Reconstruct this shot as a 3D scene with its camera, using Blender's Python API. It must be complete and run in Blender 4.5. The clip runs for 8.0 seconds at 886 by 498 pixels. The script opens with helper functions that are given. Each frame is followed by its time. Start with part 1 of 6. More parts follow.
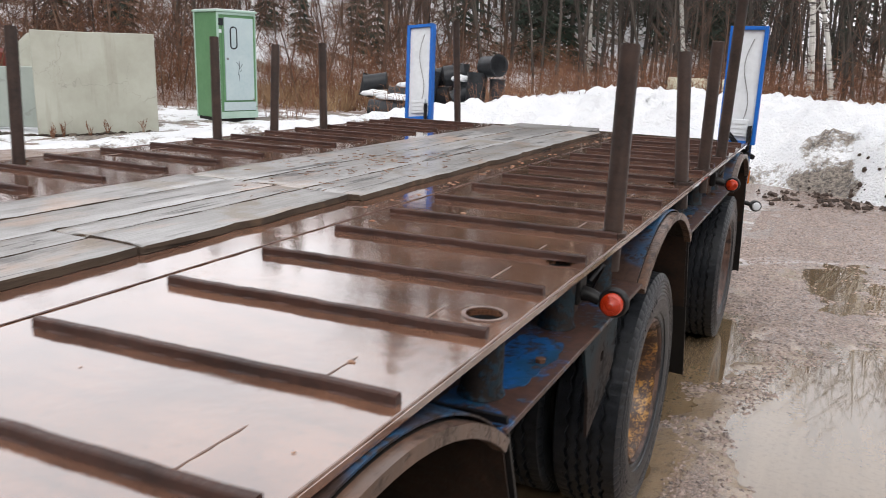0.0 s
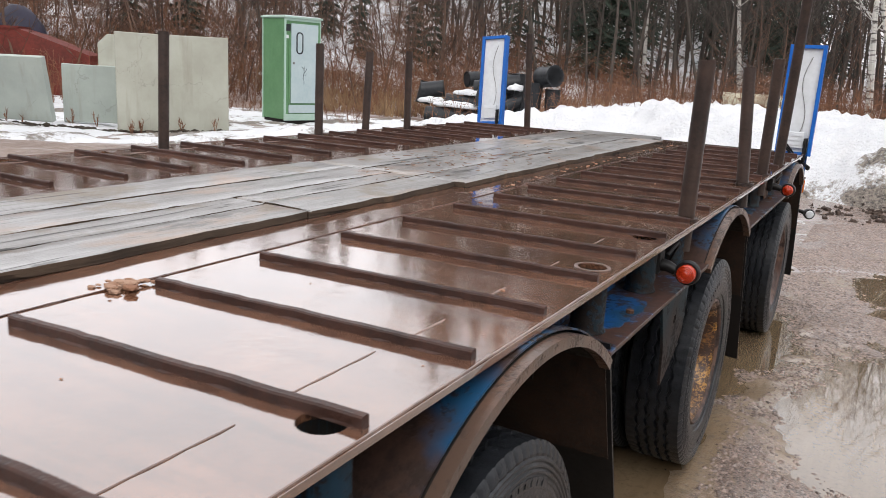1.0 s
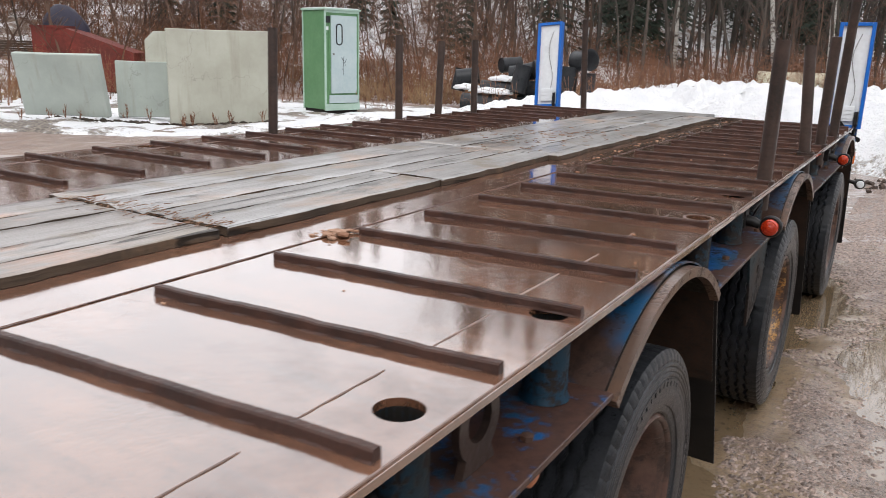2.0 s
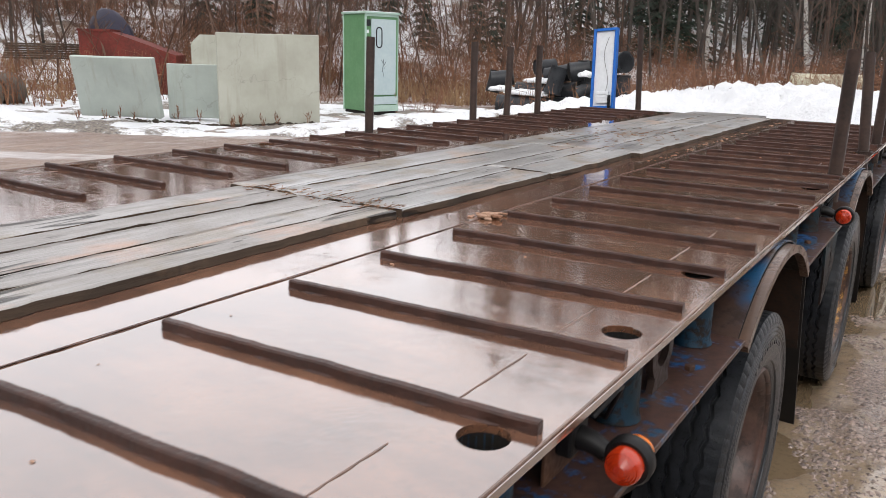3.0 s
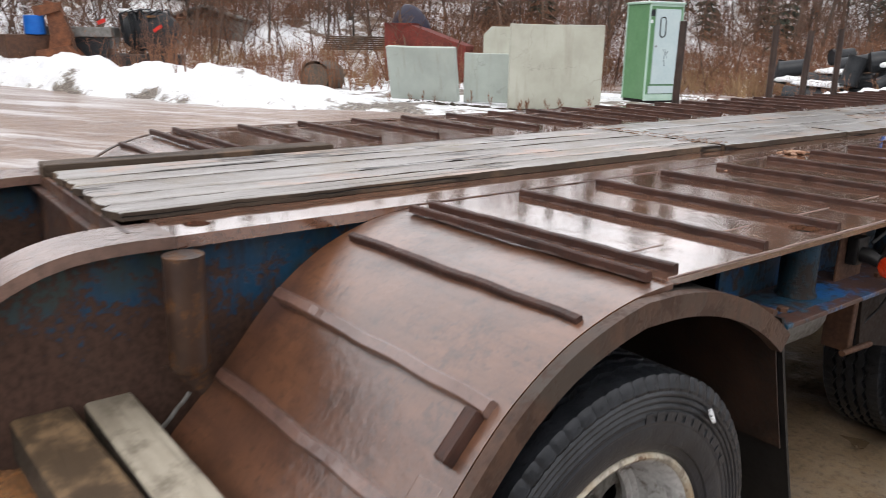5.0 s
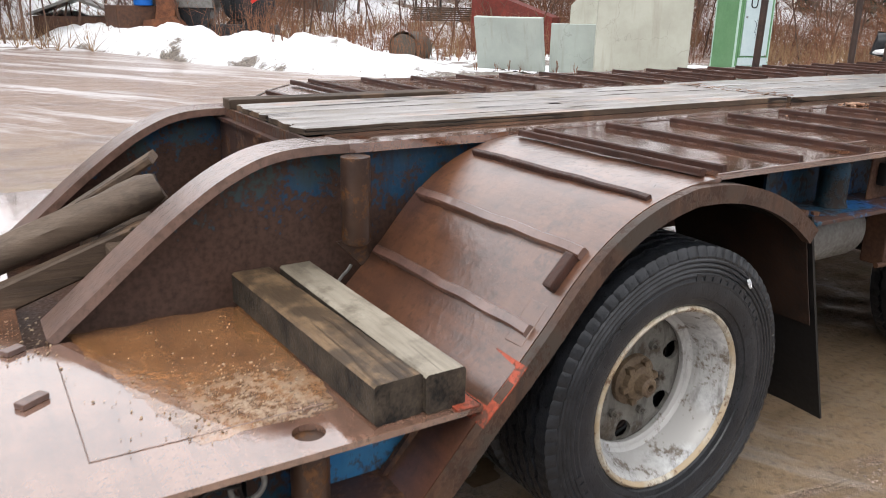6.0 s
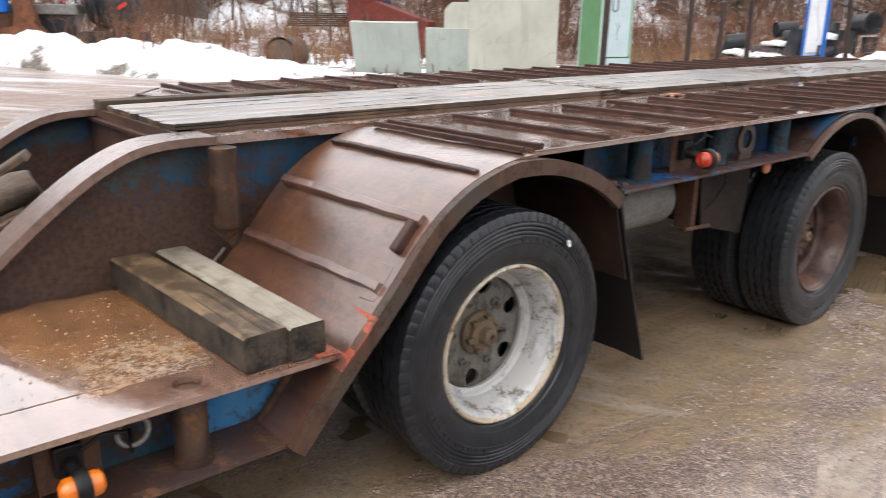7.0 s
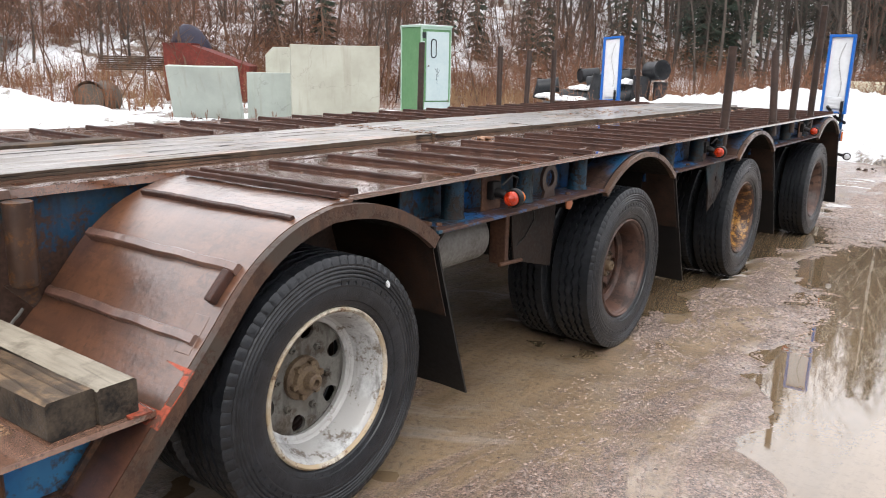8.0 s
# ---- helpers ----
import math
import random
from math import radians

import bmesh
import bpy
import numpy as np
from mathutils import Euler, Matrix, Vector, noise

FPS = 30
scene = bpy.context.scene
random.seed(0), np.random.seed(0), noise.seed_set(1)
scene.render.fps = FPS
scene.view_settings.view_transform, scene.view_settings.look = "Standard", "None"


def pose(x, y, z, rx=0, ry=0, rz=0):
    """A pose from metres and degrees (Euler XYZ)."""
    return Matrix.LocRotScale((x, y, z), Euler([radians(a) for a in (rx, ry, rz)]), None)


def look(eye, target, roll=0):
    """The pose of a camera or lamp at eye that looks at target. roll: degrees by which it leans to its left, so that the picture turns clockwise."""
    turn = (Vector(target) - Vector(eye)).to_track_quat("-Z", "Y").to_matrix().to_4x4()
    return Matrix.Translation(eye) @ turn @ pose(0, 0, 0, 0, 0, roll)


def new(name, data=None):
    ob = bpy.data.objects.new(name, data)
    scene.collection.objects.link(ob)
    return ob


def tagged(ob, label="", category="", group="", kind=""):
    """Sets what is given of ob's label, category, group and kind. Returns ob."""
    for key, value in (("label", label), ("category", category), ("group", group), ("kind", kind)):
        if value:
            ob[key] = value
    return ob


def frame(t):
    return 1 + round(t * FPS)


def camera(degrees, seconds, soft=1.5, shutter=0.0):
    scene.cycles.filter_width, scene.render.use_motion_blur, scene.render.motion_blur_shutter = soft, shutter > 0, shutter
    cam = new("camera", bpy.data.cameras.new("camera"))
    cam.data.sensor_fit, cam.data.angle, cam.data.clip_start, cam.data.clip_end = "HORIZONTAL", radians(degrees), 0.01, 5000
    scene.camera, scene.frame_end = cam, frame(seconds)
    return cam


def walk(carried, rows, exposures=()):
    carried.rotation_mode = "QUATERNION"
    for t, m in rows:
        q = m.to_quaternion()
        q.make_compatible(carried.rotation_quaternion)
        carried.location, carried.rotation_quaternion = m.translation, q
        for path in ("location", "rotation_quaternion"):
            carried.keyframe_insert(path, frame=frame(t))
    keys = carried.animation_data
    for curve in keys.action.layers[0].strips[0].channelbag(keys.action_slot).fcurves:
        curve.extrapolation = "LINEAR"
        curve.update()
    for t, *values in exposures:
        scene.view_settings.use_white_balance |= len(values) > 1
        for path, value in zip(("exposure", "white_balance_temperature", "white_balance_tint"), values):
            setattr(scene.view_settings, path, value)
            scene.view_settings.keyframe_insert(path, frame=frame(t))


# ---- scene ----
cam = camera(59.2, 8.0, soft=0.5, shutter=0.3)
PATH = [
    (0, (1.739, 0.932, 1.409), (0.886, 2.677, 0.932), 1.8),
    (0.5, (1.734, 0.635, 1.399), (0.823, 2.349, 0.921), 2.3),
    (1, (1.781, 0.44, 1.401), (0.827, 2.137, 0.94), 3.2),
    (1.5, (1.779, 0.223, 1.387), (0.799, 1.9, 0.911), 2.5),
    (1.7, (1.748, 0.113, 1.383), (0.76, 1.781, 0.894), 1.9),
    (2.8, (1.691, -0.452, 1.419), (0.625, 1.166, 0.926), 1.9),
    (3, (1.64, -0.55, 1.411), (0.578, 1.072, 0.919), 1.5),
    (3.5, (1.645, -0.755, 1.399), (0.536, 0.836, 0.911), 1.1),
    (4, (1.767, -0.962, 1.385), (0.516, 0.522, 0.903), 1.8),
    (4.5, (1.892, -1.251, 1.366), (0.489, 0.086, 0.873), 0.7),
    (5, (2.076, -1.498, 1.347), (0.547, -0.319, 0.823), 1.1),
    (5.2, (2.167, -1.595, 1.342), (0.599, -0.472, 0.811), 1.2),
    (6.3, (2.62, -1.955, 1.304), (0.993, -0.958, 0.705), 1.1),
    (6.5, (2.701, -1.97, 1.306), (1.089, -0.947, 0.711), 0.7),
    (7, (2.796, -1.995, 1.308), (1.332, -0.76, 0.733), 0.8),
    (7.5, (2.845, -2.0, 1.326), (1.573, -0.544, 0.812), 1.2),
    (8, (2.858, -1.994, 1.324), (1.678, -0.447, 0.859), 1.2),
]
walk(cam, [(t, look(eye, target, roll)) for t, eye, target, roll in PATH], exposures=[(0.0, 0.66), (4.5, 0.72), (6.5, 1.06), (8.0, 1.12)])

# ---- world and sun: a bright overcast winter sky ----
world = bpy.data.worlds.new("overcast")
scene.world = world
world.use_nodes = True
wn, wl = world.node_tree.nodes, world.node_tree.links
sky = wn.new("ShaderNodeTexSky")
sky.sky_type, sky.sun_disc = "NISHITA", False
sky.sun_elevation, sky.sun_rotation = radians(48), radians(153)
sky.dust_density, sky.air_density, sky.ozone_density = 4.0, 1.0, 1.0
pale = wn.new("ShaderNodeHueSaturation")
pale.inputs["Saturation"].default_value = 0.2
cloud = wn.new("ShaderNodeMix")
cloud.data_type, cloud.inputs[0].default_value = "RGBA", 0.8
cloud.inputs[7].default_value = (9.8, 9.72, 10.1, 1.0)
wl.new(sky.outputs[0], pale.inputs["Color"])
wl.new(pale.outputs[0], cloud.inputs[6])
wl.new(cloud.outputs[2], wn["Background"].inputs["Color"])
wn["Background"].inputs["Strength"].default_value = 0.12
sun = new("sun", bpy.data.lights.new("sun", "SUN"))
sun.data.energy, sun.data.angle, sun.data.color = 0.6, radians(40), (1.0, 0.97, 0.93)
sun.matrix_world = look((10, -20, 25), (0, 0, 0))


# ---- node helpers ----
class Nodes:
    """A small builder for one material."""

    def __init__(self, name):
        self.mat = bpy.data.materials.new(name)
        self.mat.use_nodes = True
        self.tree = self.mat.node_tree
        self.n, self.l = self.tree.nodes, self.tree.links
        self.bsdf = self.n["Principled BSDF"]
        self.pos = self.n.new("ShaderNodeNewGeometry").outputs["Position"]

    def put(self, value, socket):
        if hasattr(value, "is_output"):
            self.l.new(value, socket)
        else:
            socket.default_value = (*value, 1.0) if isinstance(value, tuple) and len(value) == 3 and socket.type == "RGBA" else value

    def scaled(self, sx, sy, sz, src=None):
        m = self.n.new("ShaderNodeMapping")
        m.inputs["Scale"].default_value = (sx, sy, sz)
        self.l.new(src or self.pos, m.inputs["Vector"])
        return m.outputs[0]

    def noise(self, scale, detail=4.0, rough=0.55, src=None, distort=0.0):
        t = self.n.new("ShaderNodeTexNoise")
        t.inputs["Scale"].default_value, t.inputs["Detail"].default_value = scale, detail
        t.inputs["Roughness"].default_value, t.inputs["Distortion"].default_value = rough, distort
        self.l.new(src or self.pos, t.inputs["Vector"])
        return t.outputs["Fac"]

    def voronoi(self, scale, src=None, out="Distance"):
        t = self.n.new("ShaderNodeTexVoronoi")
        t.inputs["Scale"].default_value = scale
        self.l.new(src or self.pos, t.inputs["Vector"])
        return t.outputs[out]

    def ramp(self, value, lo, hi, a=0.0, b=1.0):
        r = self.n.new("ShaderNodeMapRange")
        for key, v in (("Value", value), ("From Min", lo), ("From Max", hi), ("To Min", a), ("To Max", b)):
            self.put(v, r.inputs[key])
        return r.outputs[0]

    def mix(self, fac, a, b):
        m = self.n.new("ShaderNodeMix")
        m.data_type = "RGBA"
        self.put(fac, m.inputs[0]), self.put(a, m.inputs[6]), self.put(b, m.inputs[7])
        return m.outputs[2]

    def math(self, op, a, b=0.0):
        m = self.n.new("ShaderNodeMath")
        m.operation = op
        self.put(a, m.inputs[0]), self.put(b, m.inputs[1])
        return m.outputs[0]

    def random(self):
        return self.n.new("ShaderNodeObjectInfo").outputs["Random"]

    def island(self):
        return self.n.new("ShaderNodeNewGeometry").outputs["Random Per Island"]

    def bump(self, height, strength=0.3, distance=0.01):
        b = self.n.new("ShaderNodeBump")
        b.inputs["Strength"].default_value, b.inputs["Distance"].default_value = strength, distance
        self.l.new(height, b.inputs["Height"])
        self.l.new(b.outputs[0], self.bsdf.inputs["Normal"])
        return b

    def set(self, **kw):
        names = {"color": "Base Color", "rough": "Roughness", "metal": "Metallic", "coat": "Coat Weight", "coat_rough": "Coat Roughness",
                 "spec": "Specular IOR Level", "ior": "IOR", "trans": "Transmission Weight", "coat_ior": "Coat IOR"}
        for k, v in kw.items():
            self.put(v, self.bsdf.inputs[names[k]])
        return self.mat


def wet_paint(name, base, rust, wet=(0.35, 0.6), tilt=False, ior=2.0, coat=1.0, gloss=None):
    """Thick brown oxide paint under rain: standing water in the low spots, grit and rust in between."""
    m = Nodes(name)
    big, mid, fine, grit = m.noise(0.9, 3), m.noise(5, 6, 0.62), m.noise(60, 4), m.noise(260, 2)
    brush = m.noise(1.0, 5, 0.65, m.scaled(2.5, 26, 26))
    col = m.mix(m.ramp(mid, 0.36, 0.68), base, rust)
    col = m.mix(m.ramp(brush, 0.50, 0.68, 0, 0.55), col, tuple(c * 0.5 for c in base))
    col = m.mix(m.ramp(fine, 0.55, 0.72, 0, 0.6), col, tuple(c * 0.45 for c in base))
    col = m.mix(m.ramp(grit, 0.66, 0.74, 0, 0.5), col, tuple(c * 1.7 for c in rust))
    if tilt:
        col = m.mix(m.ramp(m.noise(16, 6, 0.7), 0.52, 0.66, 0, 0.6), col, tuple(c * 0.42 for c in base))
        col = m.mix(m.ramp(m.noise(2.2, 5, 0.65), 0.50, 0.64, 0, 0.5), col, tuple(c * 0.5 for c in rust))
    film = m.ramp(m.math("ADD", m.math("ADD", big, m.math("MULTIPLY", mid, 0.45)), m.math("MULTIPLY", brush, 0.12)), wet[0] + 0.30, wet[1] + 0.22)
    m.set(color=col, rough=m.ramp(film, 0, 1, 0.5 if tilt else 0.30, 0.34 if tilt else 0.08), ior=m.ramp(film, 0, 1, 1.5, ior), coat=m.math("MULTIPLY", m.ramp(film, 0, 1, 0.62, 1.0), coat), coat_ior=gloss or (1.8 if coat > 0.9 and not tilt else 1.6),
          coat_rough=m.ramp(film, 0, 1, 0.22 if tilt else 0.07, 0.09 if tilt else 0.008))
    b = m.bump(m.math("ADD", m.math("MULTIPLY", fine, 0.4), mid), 0.12, 0.006)
    m.l.new(m.math("MULTIPLY", m.ramp(film, 0, 1, 0.5, 0.0), 0.5), b.inputs["Strength"])
    soft = m.n.new("ShaderNodeBump")
    soft.inputs["Strength"].default_value, soft.inputs["Distance"].default_value = 0.06 if not tilt else 0.30, 0.01
    m.l.new(m.noise(14 if not tilt else 34, 6, 0.62), soft.inputs["Height"])
    if not tilt:
        m.l.new(m.ramp(m.noise(3.6, 5, 0.7), 0.50, 0.68, 0.05, 0.34), soft.inputs["Strength"])
    m.l.new(soft.outputs[0], m.bsdf.inputs["Coat Normal"])
    return m.mat


def worn(name, paint, under, amount=0.5, scale=6.0, rough=0.4, third=None, coat=0.3, high=None, flake=0.2):
    """Old paint, chipped down to rust in patches."""
    m = Nodes(name)
    a, b, c = m.noise(scale, 6, 0.65), m.noise(scale * 6, 4), m.noise(scale * 0.4, 3)
    wear = m.math("ADD", m.math("MULTIPLY", a, 1 - flake), m.math("MULTIPLY", b, flake))
    if high:
        xyz = m.n.new("ShaderNodeSeparateXYZ")
        m.l.new(m.pos, xyz.inputs[0])
        wear = m.math("ADD", wear, m.ramp(xyz.outputs[2], high[0], high[1], -high[2], 0.0))
    chip = m.ramp(wear, amount - 0.045, amount + 0.035)
    col = m.mix(m.ramp(b, 0.35, 0.7, 0, 0.6), paint, tuple(v * 0.55 for v in paint))
    run = m.noise(1.0, 5, 0.65, m.scaled(scale * 2.2, scale * 2.2, scale * 0.35))
    col = m.mix(m.ramp(run, 0.50, 0.66, 0, 0.65), col, tuple(v * 0.35 + 0.006 for v in under))
    if third:
        col = m.mix(m.ramp(c, 0.45, 0.6), col, third)
    col = m.mix(chip, m.mix(m.ramp(b, 0.4, 0.7), under, tuple(v * 0.5 for v in under)), col)
    m.bump(m.math("ADD", m.math("MULTIPLY", chip, 0.6), m.math("MULTIPLY", b, 0.4)), 0.4, 0.004)
    return m.set(color=col, rough=m.ramp(chip, 0, 1, rough + 0.25, rough), coat=coat * 0.6, coat_rough=0.12, spec=0.25)


def plain(name, a, b, scale=8.0, rough=(0.4, 0.7), bump=0.3, fine=8.0, metal=0.0, depth=0.005, coat=0.0):
    """Two colours mixed at two scales, with relief."""
    m = Nodes(name)
    n1, n2 = m.noise(scale, 5), m.noise(scale * fine, 4)
    col = m.mix(m.ramp(m.math("ADD", m.math("MULTIPLY", n1, 0.65), m.math("MULTIPLY", n2, 0.35)), 0.36, 0.64), a, b)
    m.bump(m.math("ADD", n1, m.math("MULTIPLY", n2, 0.5)), bump, depth)
    return m.set(color=col, rough=m.ramp(n2, 0.3, 0.7, *rough), metal=metal, coat=coat, coat_rough=0.1, spec=0.25)


def timber(name, pale_col, dark_col, tint, rough=(0.18, 0.5), along="y", coat=1.0, cracks=1.0, relief=0.3, stain=(0.55, 0.62), blush=None, spots=3.2):
    """Weathered wood: soft grain, long thin cracks, chips and stained patches."""
    m = Nodes(name)

    def run(a, b):
        return m.scaled(a, b, a, src) if along == "y" else m.scaled(b, a, a, src)
    shift = m.n.new("ShaderNodeVectorMath")
    shift.operation = "ADD"
    m.l.new(m.pos, shift.inputs[0])
    m.l.new(m.math("MULTIPLY", m.random(), 9.0), shift.inputs[1])
    src = shift.outputs[0]
    grain, fibre = m.noise(1.0, 6, 0.65, run(22, 1.4)), m.noise(1.0, 4, 0.6, run(120, 5))
    blot, patch = m.noise(spots, 5, 0.65, src), m.noise(1.1, 3, 0.5, src)
    soft = m.noise(1.0, 6, 0.7, run(5, 2.2))
    col = m.mix(m.ramp(m.math("ADD", m.math("MULTIPLY", grain, 0.32), m.math("MULTIPLY", soft, 0.68)), 0.34, 0.62), dark_col, pale_col)
    col = m.mix(m.ramp(fibre, 0.50, 0.75, 0, 0.4), col, tuple(v * 0.5 for v in dark_col))
    if blush:
        col = m.mix(m.ramp(m.noise(1.7, 5, 0.65, m.scaled(1.6, 0.8, 1, src)), 0.555, 0.66, 0, 0.8), col, blush)
        col = m.mix(m.ramp(m.noise(1.0, 6, 0.75, run(5, 1.1)), 0.60, 0.66, 0, 0.8), col, tuple(v * 0.32 for v in dark_col))
    col = m.mix(m.ramp(blot, *stain, 0, 0.8), col, tint)
    col = m.mix(m.ramp(m.random(), 0, 1, 0.0, 0.3), col, dark_col)
    if blush:
        fleck = m.math("MULTIPLY", m.ramp(m.noise(1.0, 4, 0.6, run(34, 7)), 0.64, 0.70), m.ramp(m.noise(2.6, 3, 0.5, src), 0.44, 0.56))
        col = m.mix(m.math("MULTIPLY", fleck, 0.8), col, tuple(v * 0.22 for v in dark_col))
        col = m.mix(m.ramp(m.noise(55, 4, 0.7, src), 0.56, 0.70, 0, 0.4), col, tuple(v * 0.6 for v in dark_col))
    line = m.ramp(m.math("ABSOLUTE", m.math("SUBTRACT", m.noise(1.0, 3, 0.5, run(7, 0.45)), 0.5)), 0.016, 0.006)
    line = m.math("MULTIPLY", line, m.ramp(m.noise(2.1, 3, 0.5, src), 0.47, 0.53))
    chip = m.ramp(m.noise(1.0, 5, 0.7, run(8, 2.4)), 0.67, 0.70)
    dark = m.math("MULTIPLY", m.math("MAXIMUM", line, chip), 0.92 * cracks)
    col = m.mix(dark, col, tuple(v * 0.16 for v in dark_col))
    m.bump(m.math("SUBTRACT", m.math("ADD", grain, m.math("MULTIPLY", fibre, 0.6)), m.math("MULTIPLY", dark, 1.5)), relief, 0.005)
    wetness = m.ramp(m.math("ADD", patch, m.math("MULTIPLY", grain, 0.25)), 0.5, 0.7)
    return m.set(color=col, rough=m.ramp(wetness, 0, 1, rough[1], rough[0]), coat=m.math("MULTIPLY", m.ramp(wetness, 0, 1, 0.15, coat), m.math("SUBTRACT", 1.0, dark)), coat_rough=0.22, spec=0.25)


BROWN = wet_paint("brown_deck_paint", (0.086, 0.038, 0.022), (0.195, 0.092, 0.052), (0.15, 0.42), gloss=1.9)
LOW_BROWN = wet_paint("low_deck_paint", (0.112, 0.058, 0.040), (0.235, 0.130, 0.088), (0.12, 0.36), gloss=1.68)
SLOPE = wet_paint("brown_fender_paint", (0.066, 0.028, 0.016), (0.145, 0.062, 0.031), tilt=True, ior=1.5, coat=1.0, gloss=1.72)
CLEAT = plain("cleat_paint", (0.022, 0.009, 0.006), (0.056, 0.023, 0.015), 12, (0.5, 0.75), 0.7, coat=0.25)
BAR = wet_paint("slide_bar_paint", (0.080, 0.040, 0.030), (0.150, 0.075, 0.052), (0.45, 0.7), True, ior=1.6, coat=1.0, gloss=1.7)
FLANGE = wet_paint("beam_flange_paint", (0.12, 0.068, 0.050), (0.17, 0.097, 0.072), (0.35, 0.6), True, ior=1.5, coat=1.0, gloss=1.6)
FLOODED = wet_paint("flooded_beam_paint", (0.105, 0.048, 0.031), (0.20, 0.096, 0.056), (-0.15, 0.2))
# Lit copy of the lower rail's blue: sky brightness is in the paint colour.
LIT_BLUE = worn("bright_blue_paint", (0.012, 0.15, 0.40), (0.075, 0.055, 0.042), 0.475, 9, 0.3, (0.05, 0.20, 0.38), 0.5, None, 0.3)
RAIL_BLUE = worn("rail_top_paint", (0.010, 0.085, 0.24), (0.062, 0.030, 0.022), 0.57, 9, 0.3, (0.012, 0.05, 0.085), 0.5, None, 0.35)
ARCH = worn("arch_edge_paint", (0.120, 0.066, 0.043), (0.045, 0.028, 0.021), 0.47, 16, 0.3, (0.080, 0.050, 0.036), 0.6, None, 0.35)
COVER = worn("arch_cover_paint", (0.058, 0.033, 0.025), (0.028, 0.017, 0.013), 0.46, 12, 0.45, (0.010, 0.055, 0.12), 0.3, None, 0.35)
LIP = worn("fender_edge_paint", (0.080, 0.043, 0.028), (0.050, 0.027, 0.018), 0.46, 14, 0.45, (0.050, 0.038, 0.030), 0.2, None, 0.35)
LOW_BLUE = worn("low_rail_paint", (0.014, 0.060, 0.095), (0.055, 0.031, 0.023), 0.50, 9, 0.35, (0.012, 0.10, 0.26), 0.4, None, 0.45)
PIPE_RUST = worn("rusty_pipe", (0.036, 0.021, 0.016), (0.115, 0.052, 0.020), 0.46, 15, 0.45, (0.055, 0.031, 0.021), 0.35)
RAIL = worn("rail_paint", (0.062, 0.029, 0.021), (0.13, 0.066, 0.038), 0.46, 11, 0.4, (0.045, 0.030, 0.026), 0.3)
BLUE = worn("blue_paint", (0.010, 0.095, 0.29), (0.036, 0.022, 0.018), 0.475, 8, 0.4, (0.010, 0.036, 0.060), 0.2, None, 0.45)
TEAL = worn("teal_paint", (0.005, 0.018, 0.026), (0.016, 0.011, 0.009), 0.50, 12, 0.5, (0.006, 0.030, 0.055), 0.0, None, 0.45)
WEB = worn("web_paint", (0.014, 0.058, 0.115), (0.062, 0.033, 0.023), 0.455, 10, 0.45, (0.034, 0.052, 0.052), 0.2, (0.58, 0.86, 0.26), 0.4)
RUST = plain("rusty_steel", (0.10, 0.048, 0.027), (0.055, 0.03, 0.022), 10, (0.45, 0.8), 0.5)
STAKE = plain("stake_steel", (0.020, 0.013, 0.011), (0.050, 0.030, 0.023), 9, (0.35, 0.6), 0.5, coat=0.35)
GUARD = plain("guard_steel", (0.007, 0.006, 0.0055), (0.026, 0.016, 0.012), 8, (0.5, 0.8), 0.5)
PLANK = timber("wet_grey_planks", (0.335, 0.322, 0.312), (0.17, 0.152, 0.137), (0.19, 0.16, 0.118), (0.3, 0.5), "y", 0.5, relief=0.5, stain=(0.52, 0.62), blush=(0.44, 0.25, 0.17))
SHEET = timber("weathered_boards", (0.305, 0.300, 0.295), (0.148, 0.138, 0.127), (0.17, 0.135, 0.095), (0.28, 0.5), "y", 0.55, relief=0.45, blush=(0.30, 0.20, 0.14))
BLOCK = timber("sawn_blocks", (0.31, 0.205, 0.112), (0.085, 0.055, 0.033), (0.012, 0.011, 0.010), (0.4, 0.8), "x", 0.03, 0.5, 0.6, (0.40, 0.54), None, 9.0)
BLOCK_PALE = timber("pale_sawn_block", (0.33, 0.295, 0.235), (0.17, 0.145, 0.108), (0.085, 0.070, 0.050), (0.4, 0.8), "x", 0.05, 0.3, 0.4, (0.50, 0.68), None, 11.0)
LOG = timber("weathered_log", (0.165, 0.120, 0.086), (0.058, 0.042, 0.031), (0.045, 0.033, 0.025), (0.5, 0.85), "y", 0.0, 0.9, 0.9)
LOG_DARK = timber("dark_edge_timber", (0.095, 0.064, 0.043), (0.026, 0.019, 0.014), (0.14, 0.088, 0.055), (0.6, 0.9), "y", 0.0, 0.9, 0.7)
RUBBER = plain("tyre_rubber", (0.006, 0.007, 0.0085), (0.018, 0.020, 0.024), 26, (0.25, 0.5), 0.4)
RUBBER.node_tree.nodes["Principled BSDF"].inputs["Specular IOR Level"].default_value = 0.2
FLAP = plain("mudflap_rubber", (0.005, 0.005, 0.0055), (0.012, 0.0105, 0.010), 7, (0.35, 0.6), 0.2)
GUARD_WORN = worn("flaked_guard_paint", (0.022, 0.012, 0.009), (0.010, 0.007, 0.006), 0.46, 9, 0.6, (0.005, 0.016, 0.022), 0.0, None, 0.4)
FLAP_PLATE = plain("rusty_flap_plate", (0.010, 0.0075, 0.006), (0.040, 0.021, 0.014), 11, (0.4, 0.7), 0.5, coat=0.2)
# Near-black: road dirt with the shade below the deck put into the colour.
DARK = plain("dirt_and_shade_black", (0.005, 0.0045, 0.004), (0.014, 0.0105, 0.008), 8, (0.5, 0.8), 0.4)
